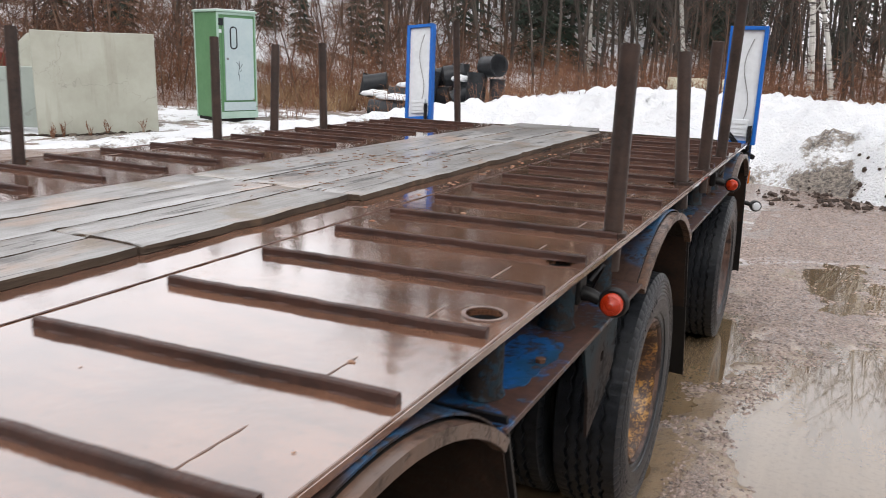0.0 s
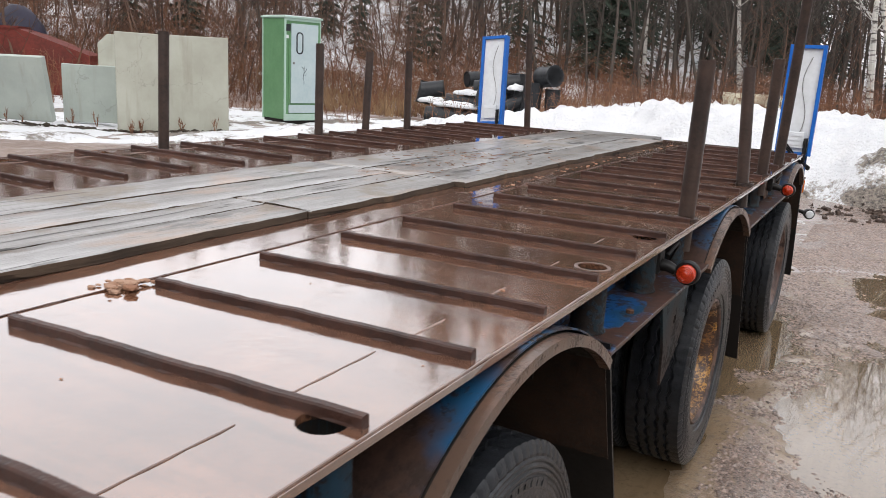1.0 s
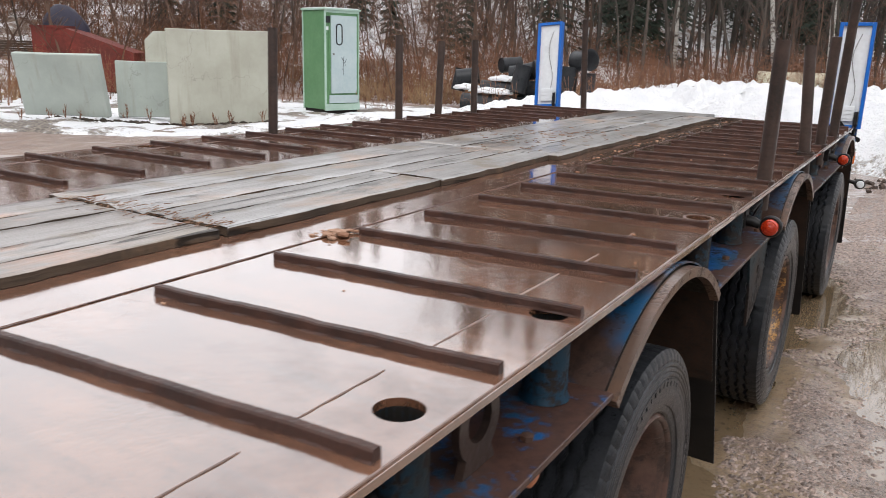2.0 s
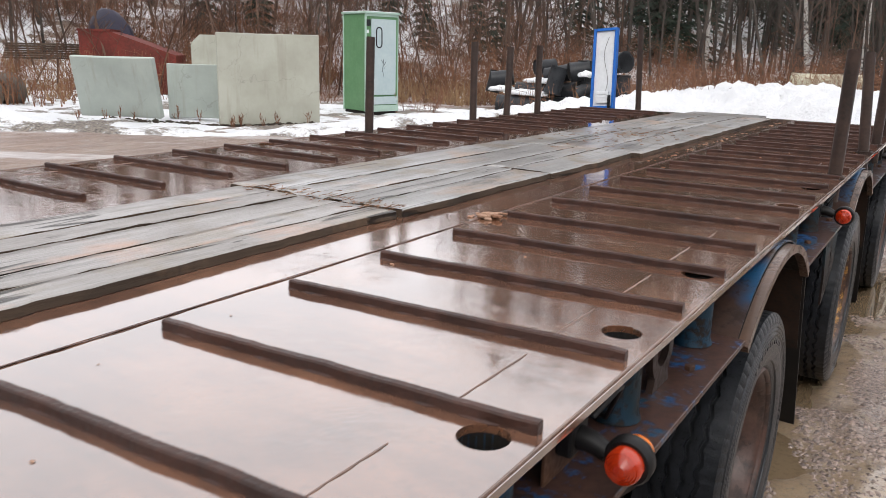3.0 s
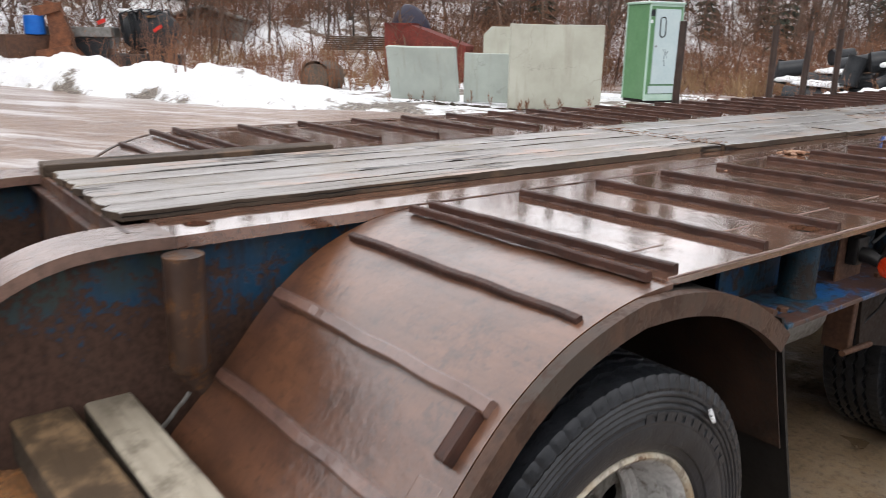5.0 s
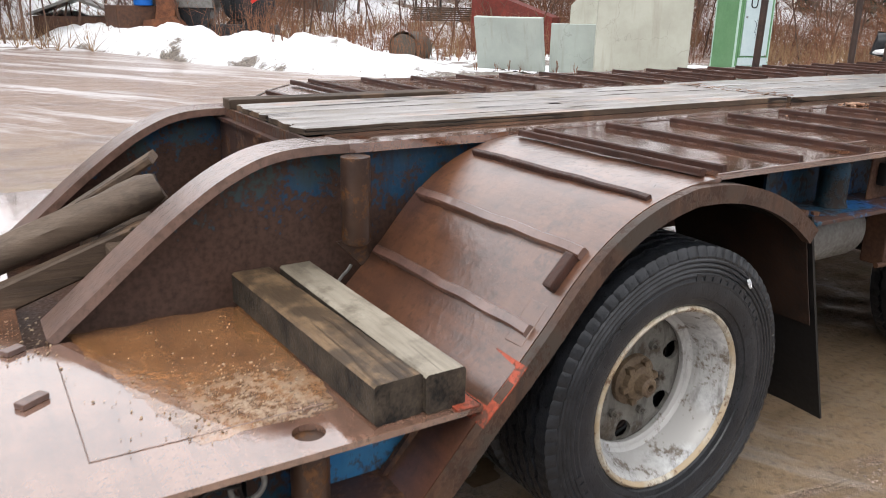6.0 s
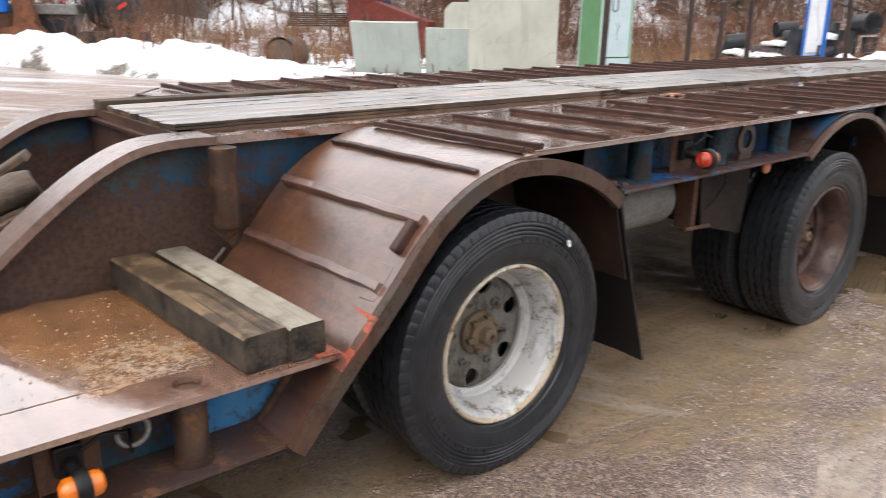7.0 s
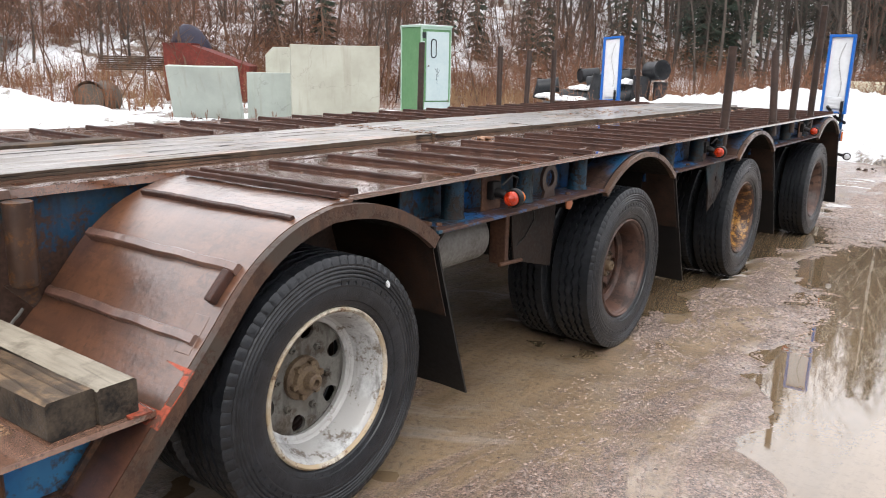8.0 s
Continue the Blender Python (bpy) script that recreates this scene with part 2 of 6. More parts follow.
RIM_WHITE = worn("white_rim_paint", (0.47, 0.475, 0.47), (0.15, 0.125, 0.10), 0.425, 14, 0.28, (0.36, 0.355, 0.34), 0.6, None, 0.3)
DISC_GREY = worn("dirty_wheel_disc", (0.15, 0.145, 0.13), (0.066, 0.052, 0.040), 0.46, 12, 0.4, (0.085, 0.068, 0.050), 0.3)
RIM_EDGE = worn("rusty_rim_edge", (0.50, 0.455, 0.37), (0.15, 0.085, 0.045), 0.43, 22, 0.4, (0.36, 0.28, 0.18))
RIM_GOLD = worn("yellow_rim_paint", (0.46, 0.225, 0.045), (0.050, 0.024, 0.014), 0.53, 22, 0.3, (0.17, 0.075, 0.024), 0.6, None, 0.45)
RIM_BROWN = worn("brown_rim_paint", (0.080, 0.042, 0.032), (0.040, 0.025, 0.02), 0.47, 12, 0.4, (0.12, 0.068, 0.05))
HUB = plain("greasy_hub", (0.15, 0.108, 0.066), (0.075, 0.05, 0.034), 14, (0.4, 0.7), 0.5)
REFLECT_ORANGE = plain("dull_orange_plastic", (0.42, 0.16, 0.075), (0.32, 0.115, 0.055), 20, (0.3, 0.5), 0.2)
GREY = plain("grey_tank_steel", (0.20, 0.20, 0.19), (0.12, 0.11, 0.10), 9, (0.3, 0.6), 0.3)
PRIMER = worn("orange_primer", (0.42, 0.08, 0.04), (0.10, 0.045, 0.03), 0.49, 16, 0.5, (0.24, 0.055, 0.03), 0.3, None, 0.4)
CAB_GREEN = plain("green_cabinet_paint", (0.080, 0.185, 0.085), (0.115, 0.23, 0.115), 2, (0.35, 0.55), 0.1)
MINT = plain("mint_trim_paint", (0.30, 0.42, 0.35), (0.36, 0.48, 0.41), 3, (0.4, 0.6), 0.1)
CAB_DOOR = plain("pale_door_paint", (0.34, 0.42, 0.435), (0.40, 0.47, 0.475), 2, (0.4, 0.6), 0.1)
def panel(name, a, b):
    """A cast panel: blotches, rain streaks and hairline cracks."""
    m = Nodes(name)
    blot, fine = m.noise(1.4, 5, 0.6), m.noise(18, 4)
    run = m.noise(1.0, 5, 0.6, m.scaled(5, 5, 0.5))
    crack = m.n.new("ShaderNodeTexVoronoi")
    crack.feature = "DISTANCE_TO_EDGE"
    crack.inputs["Scale"].default_value = 0.9
    bent = m.n.new("ShaderNodeVectorMath")
    bent.operation = "ADD"
    m.l.new(m.pos, bent.inputs[0])
    m.l.new(m.math("MULTIPLY", m.noise(2.5, 4), 0.8), bent.inputs[1])
    m.l.new(bent.outputs[0], crack.inputs["Vector"])
    col = m.mix(m.ramp(blot, 0.35, 0.65), a, b)
    col = m.mix(m.ramp(run, 0.55, 0.75, 0, 0.45), col, (0.22, 0.20, 0.15))
    line = m.math("MULTIPLY", m.ramp(crack.outputs["Distance"], 0.008, 0.0), m.ramp(m.noise(1.1, 3), 0.48, 0.55))
    col = m.mix(m.math("MULTIPLY", line, 0.3), col, (0.12, 0.11, 0.09))
    m.bump(m.math("ADD", blot, m.math("MULTIPLY", fine, 0.5)), 0.3, 0.01)
    return m.set(color=col, rough=m.ramp(fine, 0.3, 0.7, 0.6, 0.85), spec=0.25)


CONCRETE = panel("pale_panel", (0.40, 0.405, 0.345), (0.33, 0.33, 0.275))
CONCRETE_GREEN = panel("greenish_panel", (0.36, 0.395, 0.36), (0.30, 0.335, 0.305))
RED_MARK = plain("red_reflector", (0.55, 0.03, 0.02), (0.42, 0.025, 0.02), 5, (0.3, 0.5), 0.1)
ORANGE_RUST = plain("orange_rust", (0.20, 0.075, 0.035), (0.085, 0.038, 0.022), 5, (0.6, 0.85), 0.5)
RED = plain("faded_red_paint", (0.17, 0.032, 0.023), (0.10, 0.026, 0.02), 1.5, (0.5, 0.7), 0.2)
BLACK = plain("black_plastic", (0.012, 0.013, 0.015), (0.025, 0.027, 0.03), 4, (0.25, 0.5), 0.2)
PANEL_BLUE = plain("bright_blue_paint", (0.011, 0.115, 0.43), (0.009, 0.09, 0.36), 5, (0.3, 0.5), 0.15)
PANEL_WHITE = plain("white_panel_paint", (0.62, 0.64, 0.66), (0.52, 0.54, 0.56), 4, (0.35, 0.55), 0.1)
def plant(name, a, b, c):
    m = Nodes(name)
    col = m.mix(m.ramp(m.island(), 0.0, 1.0), m.mix(m.ramp(m.noise(0.25, 3), 0.4, 0.6), a, b), c)
    return m.set(color=col, rough=0.85)


TWIG = plant("twigs", (0.075, 0.030, 0.019), (0.130, 0.053, 0.027), (0.225, 0.105, 0.052))
SAPLING = plant("sapling_bark", (0.052, 0.028, 0.020), (0.070, 0.037, 0.024), (0.125, 0.073, 0.049))
STRAW = plant("dead_grass", (0.30, 0.19, 0.10), (0.38, 0.25, 0.13), (0.18, 0.11, 0.065))
BARK = plant("dark_bark", (0.022, 0.017, 0.014), (0.036, 0.028, 0.022), (0.085, 0.068, 0.056))
NEEDLES = plain("spruce_needles", (0.018, 0.028, 0.020), (0.035, 0.048, 0.032), 0.7, (0.6, 0.85), 0.0)


def lens_mat(name, col):
    m = Nodes(name)
    rings = m.noise(220, 2)
    m.bump(rings, 0.4, 0.002)
    return m.set(color=col, rough=0.15, trans=0.15, ior=1.5, coat=0.3, coat_rough=0.05)


RUBBER.node_tree.nodes["Principled BSDF"].inputs["Coat Roughness"].default_value = 0.22
RUBBER.node_tree.nodes["Principled BSDF"].inputs["Coat Weight"].default_value = 0.3
LENS_RED = lens_mat("red_orange_lens", (0.42, 0.030, 0.006))
LENS_AMBER = lens_mat("amber_lens", (0.65, 0.16, 0.008))


def snow_mat():
    m = Nodes("old_snow")
    lump, fine, dirt = m.noise(1.6, 6, 0.6), m.noise(22, 5, 0.65), m.noise(0.55, 7, 0.7)
    speck = m.voronoi(16)
    col = m.mix(m.ramp(lump, 0.3, 0.7), (0.76, 0.775, 0.80), (0.88, 0.885, 0.89))
    # the ploughed-up dirty end of the bank
    near = m.n.new("ShaderNodeVectorMath")
    near.operation = "DISTANCE"
    m.l.new(m.pos, near.inputs[0])
    near.inputs[1].default_value = (1.7, 12.3, 0.0)
    foul = m.math("ADD", m.math("ADD", dirt, m.math("MULTIPLY", fine, 0.15)), m.ramp(near.outputs["Value"], 0.1, 1.3, 0.07, -0.075))
    low = m.n.new("ShaderNodeSeparateXYZ")
    m.l.new(m.pos, low.inputs[0])
    foul = m.math("ADD", foul, m.ramp(low.outputs[2], -0.05, 0.22, 0.10, 0.0))
    col = m.mix(m.ramp(foul, 0.61, 0.66, 0, 0.95), col, m.mix(m.ramp(fine, 0.4, 0.6), (0.055, 0.041, 0.031), (0.30, 0.25, 0.20)))
    col = m.mix(m.ramp(speck, 0.07, 0.02, 0, 0.6), col, (0.22, 0.175, 0.14))
    m.bump(m.math("ADD", lump, m.math("MULTIPLY", fine, 0.6)), 1.0, 0.14)
    return m.set(color=col, rough=0.75)


SNOW = snow_mat()


def ground_mat():
    """Wet yard: brown mud with wheel tracks, grit of many tones, slush, and litter under the trees."""
    m = Nodes("wet_gravel_yard")
    xyz = m.n.new("ShaderNodeSeparateXYZ")
    m.l.new(m.pos, xyz.inputs[0])
    big, mid, fine, dust = m.noise(0.35, 5), m.noise(3.0, 7, 0.7), m.noise(38, 5, 0.7), m.noise(160, 3, 0.7)
    track = m.noise(1.0, 6, 0.68, m.scaled(3.2, 0.35, 1))
    tones = []
    for size in (70, 150):
        sep = m.n.new("ShaderNodeSeparateColor")
        m.l.new(m.voronoi(size, out="Color"), sep.inputs[0])
        tones.append(sep.outputs[0])
    edge = m.voronoi(150)
    side = m.ramp(xyz.outputs[0], 1.2, 2.8, -0.05, 0.035)
    far = m.ramp(xyz.outputs[1], 5.5, 8.5, 0.0, 0.16)
    ribbon = m.noise(1.0, 7, 0.72, m.scaled(1.9, 0.75, 1), 0.6)
    area = m.ramp(m.math("ADD", m.math("ADD", ribbon, side), far), 0.46, 0.54)
    mud = m.mix(m.ramp(track, 0.36, 0.62), (0.185, 0.124, 0.069), (0.320, 0.226, 0.136))
    mud = m.mix(m.ramp(mid, 0.50, 0.66, 0, 0.75), mud, (0.30, 0.235, 0.170))
    mud = m.mix(m.ramp(fine, 0.50, 0.66, 0, 0.7), mud, (0.066, 0.044, 0.027))
    mud = m.mix(m.ramp(dust, 0.60, 0.70, 0, 0.7), mud, (0.34, 0.26, 0.20))
    grit = m.mix(m.ramp(tones[1], 0.1, 0.95), (0.040, 0.027, 0.022), (0.38, 0.255, 0.205))
    grit = m.mix(m.ramp(tones[0], 0.82, 0.90, 0, 0.75), grit, (0.42, 0.33, 0.29))
    grit = m.mix(m.ramp(fine, 0.45, 0.7, 0, 0.6), grit, (0.10, 0.068, 0.046))
    col = m.mix(m.math("MULTIPLY", area, 0.9), mud, grit)
    col = m.mix(m.ramp(big, 0.5, 0.7, 0, 0.4), col, (0.17, 0.12, 0.07))
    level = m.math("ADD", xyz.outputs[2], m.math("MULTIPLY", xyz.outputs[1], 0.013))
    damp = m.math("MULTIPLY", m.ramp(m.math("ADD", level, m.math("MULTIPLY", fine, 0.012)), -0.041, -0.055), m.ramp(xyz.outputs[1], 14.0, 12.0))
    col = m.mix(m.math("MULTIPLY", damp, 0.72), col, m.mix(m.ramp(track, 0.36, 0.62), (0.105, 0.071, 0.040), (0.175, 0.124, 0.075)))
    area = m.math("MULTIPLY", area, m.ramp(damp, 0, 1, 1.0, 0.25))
    wet = m.math("MAXIMUM", damp, m.ramp(m.math("ADD", track, m.math("MULTIPLY", mid, 0.5)), 0.62, 0.86))
    turn = m.n.new("ShaderNodeMapping")
    turn.inputs["Rotation"].default_value = (0, 0, radians(-33))
    m.l.new(m.pos, turn.inputs["Vector"])
    streak = m.noise(1.0, 6, 0.7, m.scaled(0.13, 1.0, 1, turn.outputs[0]))
    slush = m.ramp(xyz.outputs[0], -2.5, -7.0, 0.0, 0.105)
    col = m.mix(m.ramp(m.math("ADD", streak, slush), 0.60, 0.71, 0, 0.75), m.mix(m.ramp(slush, 0.0, 0.105, 0.0, 0.8), col, m.mix(m.ramp(fine, 0.4, 0.65), (0.26, 0.18, 0.145), (0.15, 0.10, 0.078))), (0.58, 0.56, 0.56))
    # leaf litter and patchy snow under the trees
    patch = m.noise(0.45, 7, 0.75)
    litter = m.mix(m.ramp(patch, 0.44, 0.49), m.mix(m.noise(4, 4), (0.10, 0.065, 0.045), (0.19, 0.125, 0.08)), (0.70, 0.71, 0.73))
    woods = m.math("MAXIMUM", m.ramp(xyz.outputs[1], 22.0, 24.0), m.ramp(xyz.outputs[0], -22.0, -24.0))
    col = m.mix(woods, col, litter)
    rise = m.math("ADD", m.math("ADD", m.math("MULTIPLY", m.math("MULTIPLY", edge, area), -0.8), m.math("MULTIPLY", mid, 1.3)), m.math("ADD", m.math("MULTIPLY", fine, 0.7), m.math("MULTIPLY", dust, 0.25)))
    m.bump(rise, 0.85, 0.012)
    still = m.n.new("ShaderNodeBump")
    still.inputs["Distance"].default_value = 0.008
    m.l.new(m.math("ADD", mid, m.math("MULTIPLY", fine, 0.5)), still.inputs["Height"])
    m.l.new(m.math("ADD", m.ramp(wet, 0, 1, 0.30, 0.04), m.math("MULTIPLY", area, 0.5)), still.inputs["Strength"])
    m.l.new(still.outputs[0], m.bsdf.inputs["Coat Normal"])
    dry = m.math("SUBTRACT", 1.0, woods)
    film = m.math("MULTIPLY", m.math("MULTIPLY", m.ramp(wet, 0, 1, 0.7, 1.0), m.ramp(area, 0, 1, 1.0, 0.75)), m.ramp(slush, 0.0, 0.08, 1.0, 0.15))
    return m.set(color=col, rough=m.ramp(wet, 0, 1, 0.55, 0.3), coat=m.math("MULTIPLY", film, dry), coat_rough=m.ramp(wet, 0, 1, 0.14, 0.03), coat_ior=1.75)


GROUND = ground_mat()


def water_mat():
    """A thin film of clear rain over the same brown mud."""
    m = Nodes("muddy_water")
    track, mid, fine = m.noise(1.0, 6, 0.68, m.scaled(3.2, 0.35, 1)), m.noise(3.0, 7, 0.7), m.noise(38, 5, 0.7)
    col = m.mix(m.ramp(track, 0.36, 0.62), (0.110, 0.074, 0.040), (0.19, 0.134, 0.080))
    col = m.mix(m.ramp(mid, 0.48, 0.66, 0, 0.6), col, (0.17, 0.125, 0.08))
    col = m.mix(m.ramp(fine, 0.50, 0.68, 0, 0.5), col, (0.085, 0.058, 0.034))
    m.bump(m.noise(5, 3), 0.05, 0.01)
    return m.set(color=col, rough=0.03, ior=1.6, coat=0.6, coat_rough=0.015, coat_ior=1.6)


WATER = water_mat()


def birch_mat():
    m = Nodes("birch_bark")
    bands = m.noise(1.0, 4, 0.7, m.scaled(1.5, 1.5, 9))
    col = m.mix(m.ramp(bands, 0.52, 0.6), (0.50, 0.48, 0.44), (0.06, 0.05, 0.045))
    return m.set(color=col, rough=0.8)


BIRCH = birch_mat()


# ---- mesh helpers ----
def empty(name, label="", category="", group="", kind=""):
    return tagged(new(name), label, category, group, kind)


def mesh_of(bm, name, mat, smooth=None):
    me = bpy.data.meshes.new(name)
    bmesh.ops.recalc_face_normals(bm, faces=bm.faces)
    bm.to_mesh(me)
    bm.free()
    me.materials.append(mat)
    if smooth is not None:
        me.polygons.foreach_set("use_smooth", [True] * len(me.polygons))
        me.set_sharp_from_angle(angle=radians(smooth))
    return me


def part(name, bm, mat, parent=None, label="", smooth=None, m=None):
    ob = new(name, bm if isinstance(bm, bpy.types.Mesh) else mesh_of(bm, name, mat, smooth))
    ob.parent = parent
    if m is not None:
        ob.matrix_basis = m
    return tagged(ob, label)


def thing(name, bm, mat, label, category, group="", kind="", smooth=None):
    return tagged(part(name, bm, mat, None, label, smooth), label, category, group, kind)


def box(bm, x0, x1, y0, y1, z0, z1, bevel=0.0, m=None):
    r = bmesh.ops.create_cube(bm, size=1.0, matrix=Matrix.Translation(((x0 + x1) / 2, (y0 + y1) / 2, (z0 + z1) / 2)) @ Matrix.Diagonal((x1 - x0, y1 - y0, z1 - z0, 1)))
    vs = r["verts"]
    if bevel:
        es = list({e for v in vs for e in v.link_edges})
        got = bmesh.ops.bevel(bm, geom=es, offset=bevel, segments=2, affect="EDGES", profile=0.6)
        vs = list({v for f in got["faces"] for v in f.verts} | {v for v in vs if v.is_valid})
    if m is not None:
        bmesh.ops.transform(bm, matrix=m, verts=vs)
    return vs


def boxed(*a, bevel=0.0, m=None):
    bm = bmesh.new()
    box(bm, *a, bevel=bevel, m=m)
    return bm


def tube(bm, pts, radii, n=10, cap=True):
    """A tapered tube along points."""
    pts = [Vector(p) for p in pts]
    radii = radii if isinstance(radii, (list, tuple)) else [radii] * len(pts)
    rings = []
    side = None
    for i, p in enumerate(pts):
        d = (pts[min(i + 1, len(pts) - 1)] - pts[max(i - 1, 0)]).normalized()
        side = (d.orthogonal() if side is None else side - d * side.dot(d)).normalized()
        up = d.cross(side)
        rings.append([bm.verts.new(p + (side * math.cos(2 * math.pi * k / n) + up * math.sin(2 * math.pi * k / n)) * radii[i]) for k in range(n)])
    for a, b in zip(rings, rings[1:]):
        for k in range(n):
            bm.faces.new((a[k], a[(k + 1) % n], b[(k + 1) % n], b[k]))
    if cap:
        bm.faces.new(rings[0][::-1]), bm.faces.new(rings[-1])
    return rings


def tubed(pts, radii, n=12):
    bm = bmesh.new()
    tube(bm, pts, radii, n)
    return bm


def lathe(bm, profile, n=64, closed=True, wobble=None, shift=None):
    """Spins (x, r) points round the x axis."""
    rings = [[bm.verts.new((x + (shift(i, k) if shift else 0.0), (r + (wobble(i, k) if wobble else 0)) * math.cos(2 * math.pi * k / n), (r + (wobble(i, k) if wobble else 0)) * math.sin(2 * math.pi * k / n))) for k in range(n)] for i, (x, r) in enumerate(profile)]
    pairs = list(zip(rings, rings[1:])) + ([(rings[-1], rings[0])] if closed else [])
    for a, b in pairs:
        for k in range(n):
            bm.faces.new((a[k], a[(k + 1) % n], b[(k + 1) % n], b[k]))
    return rings


def prism(loop, holes, axis, lo, hi):
    """A plate: a flat outline with holes, thick along an axis. Loops are in the other two axes, in order."""
    bm = bmesh.new()

    def at(a, b):
        return {"x": (lo, a, b), "y": (a, lo, b), "z": (a, b, lo)}[axis]
    edges = []
    for pts in (loop, *holes):
        vs = [bm.verts.new(at(*p)) for p in pts]
        edges += [bm.edges.new((vs[i], vs[(i + 1) % len(vs)])) for i in range(len(vs))]
    bmesh.ops.triangle_fill(bm, edges=edges, use_beauty=True)
    got = bmesh.ops.extrude_face_region(bm, geom=bm.faces[:])
    move = {"x": (hi - lo, 0, 0), "y": (0, hi - lo, 0), "z": (0, 0, hi - lo)}[axis]
    bmesh.ops.translate(bm, vec=move, verts=[v for v in got["geom"] if isinstance(v, bmesh.types.BMVert)])
    return bm


def ring(cx, cy, r, n=24, r2=None):
    return [(cx + r * math.cos(2 * math.pi * k / n), cy + (r2 or r) * math.sin(2 * math.pi * k / n)) for k in range(n)]


def smooth01(v):
    v = min(1.0, max(0.0, v))
    return v * v * (3 - 2 * v)


# ---- the yard ----
DECK = 0.935


def slope_z(y):
    """The yard falls gently towards the trailer's rear."""
    return -0.042 - 0.013 * min(max(y, -8.0), 20.0)


def dip(x, y, cx, cy, rx, ry, depth):
    d = ((x - cx) / rx) ** 2 + ((y - cy) / ry) ** 2
    return -depth * math.exp(-d * 1.4)


def yard_z(x, y):
    n = noise.noise((x * 0.9, y * 0.9, 0.3)) * 0.018 + noise.noise((x * 2.7, y * 2.7, 4.0)) * 0.015 + (noise.noise((x * 6, y * 6, 9.0)) * 0.013 + noise.noise((x * 14, y * 14, 5.0)) * 0.007) * (0.45 + 0.55 * smooth01((math.hypot((x - 1.4) * 1.3, y - 0.2) - 0.7) / 1.2))
    h = n + dip(x, y, 2.5, 1.5, 0.55, 1.3, 0.055) + dip(x, y, 2.0, 4.4, 0.5, 1.2, 0.05) + dip(x, y, 1.0, 3.9, 0.30, 2.4, 0.05)
    h += dip(x, y, 3.1, 0.2, 0.6, 0.9, 0.03) + dip(x, y, 2.7, 6.2, 0.6, 1.5, 0.035) + dip(x, y, 1.9, 7.3, 0.22, 0.8, 0.022) + dip(x, y, 3.6, 5.0, 0.6, 1.0, 0.03)
    h += 0.014 * math.exp(-(((x - 1.65) / 0.6) ** 2 + ((y - 0.2) / 1.3) ** 2))
    h += dip(x, y, 2.75, 3.3, 0.65, 1.6, 0.045) + dip(x, y, 1.8, 4.2, 0.3, 0.5, 0.03)
    h += dip(x, y, 3.2, 3.0, 0.8, 3.0, 0.03) + dip(x, y, 1.25, 5.4, 0.35, 0.8, 0.03)
    h += 0.014 * math.exp(-((x - 1.52) / 0.22) ** 2) * smooth01((y - 2.4) / 1.2)
    return slope_z(y) + h


def yard_edge(x):
    """Where the cleared yard ends and the snow begins."""
    pts = [(-60, -8), (-22, 1.5), (-14.7, 3.6), (-12.4, 5.4), (-9.7, 7.6), (-6, 12.0), (-3, 14.0), (0.6, 12.4), (2.4, 11.4), (8, 10.0), (60, 10.0)]
    for (a, b), (c, d) in zip(pts, pts[1:]):
        if a <= x <= c:
            return b + (d - b) * (x - a) / (c - a)
    return 0.0


def hill(x, y):
    """The wooded slope behind the yard."""
    far = max(0.0, math.hypot(x - 1.5, y) - 27.0) * (y > -30)
    left = smooth01((-x - 2) / 25)
    return slope_z(y) - 0.02 + far * (0.04 + 0.20 * left) * smooth01(far / 12)


def axis_steps(fine0, fine1, step, far0, far1):
    out = list(np.arange(fine0, fine1, step)) + [fine1]
    d, v = step, fine1
    while v < far1:
        d *= 1.25
        v += d
        out.append(min(v, far1))
    d, v, low = step, fine0, []
    while v > far0:
        d *= 1.25
        v -= d
        low.append(max(v, far0))
    return low[::-1] + out


def sheet(name, xs, ys, height, mat, label, category, kind):
    nx, ny = len(xs), len(ys)
    verts = [(x, y, height(float(x), float(y))) for y in ys for x in xs]
    faces = [(j * nx + i, j * nx + i + 1, (j + 1) * nx + i + 1, (j + 1) * nx + i) for j in range(ny - 1) for i in range(nx - 1)]
    me = bpy.data.meshes.new(name)
    me.from_pydata(verts, [], faces)
    me.materials.append(mat)
    me.polygons.foreach_set("use_smooth", [True] * len(me.polygons))
    return tagged(new(name, me), label, category, "", kind)


def whole_ground(x, y):
    near = smooth01((14 - abs(x)) / 3) * smooth01((20 - abs(y - 4)) / 3)
    return yard_z(x, y) * near + hill(x, y) * (1 - near)


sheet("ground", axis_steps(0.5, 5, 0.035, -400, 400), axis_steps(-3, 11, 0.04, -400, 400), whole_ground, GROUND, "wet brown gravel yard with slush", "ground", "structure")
sheet("puddle_water", list(np.linspace(0.2, 8, 12)), list(np.linspace(-6, 12, 19)), lambda x, y: slope_z(y) - 0.011, WATER, "shallow muddy puddle water on the gravel", "puddle", "structure")

# ---- the trailer ----
trailer = empty("low_loader_trailer", "long brown steel low-loader trailer with blue frame and wet deck", "trailer")
HOLES = [0.24, 0.72, 1.19, 2.24, 2.70, 3.06, 4.21, 4.70, 5.25]
AXLES = [(-0.46, 0.366), (1.58, 0.337), (3.47, 0.324), (5.55, 0.288)]
ARCHES = [1.70, 3.62, 5.80]
REAR = 6.40

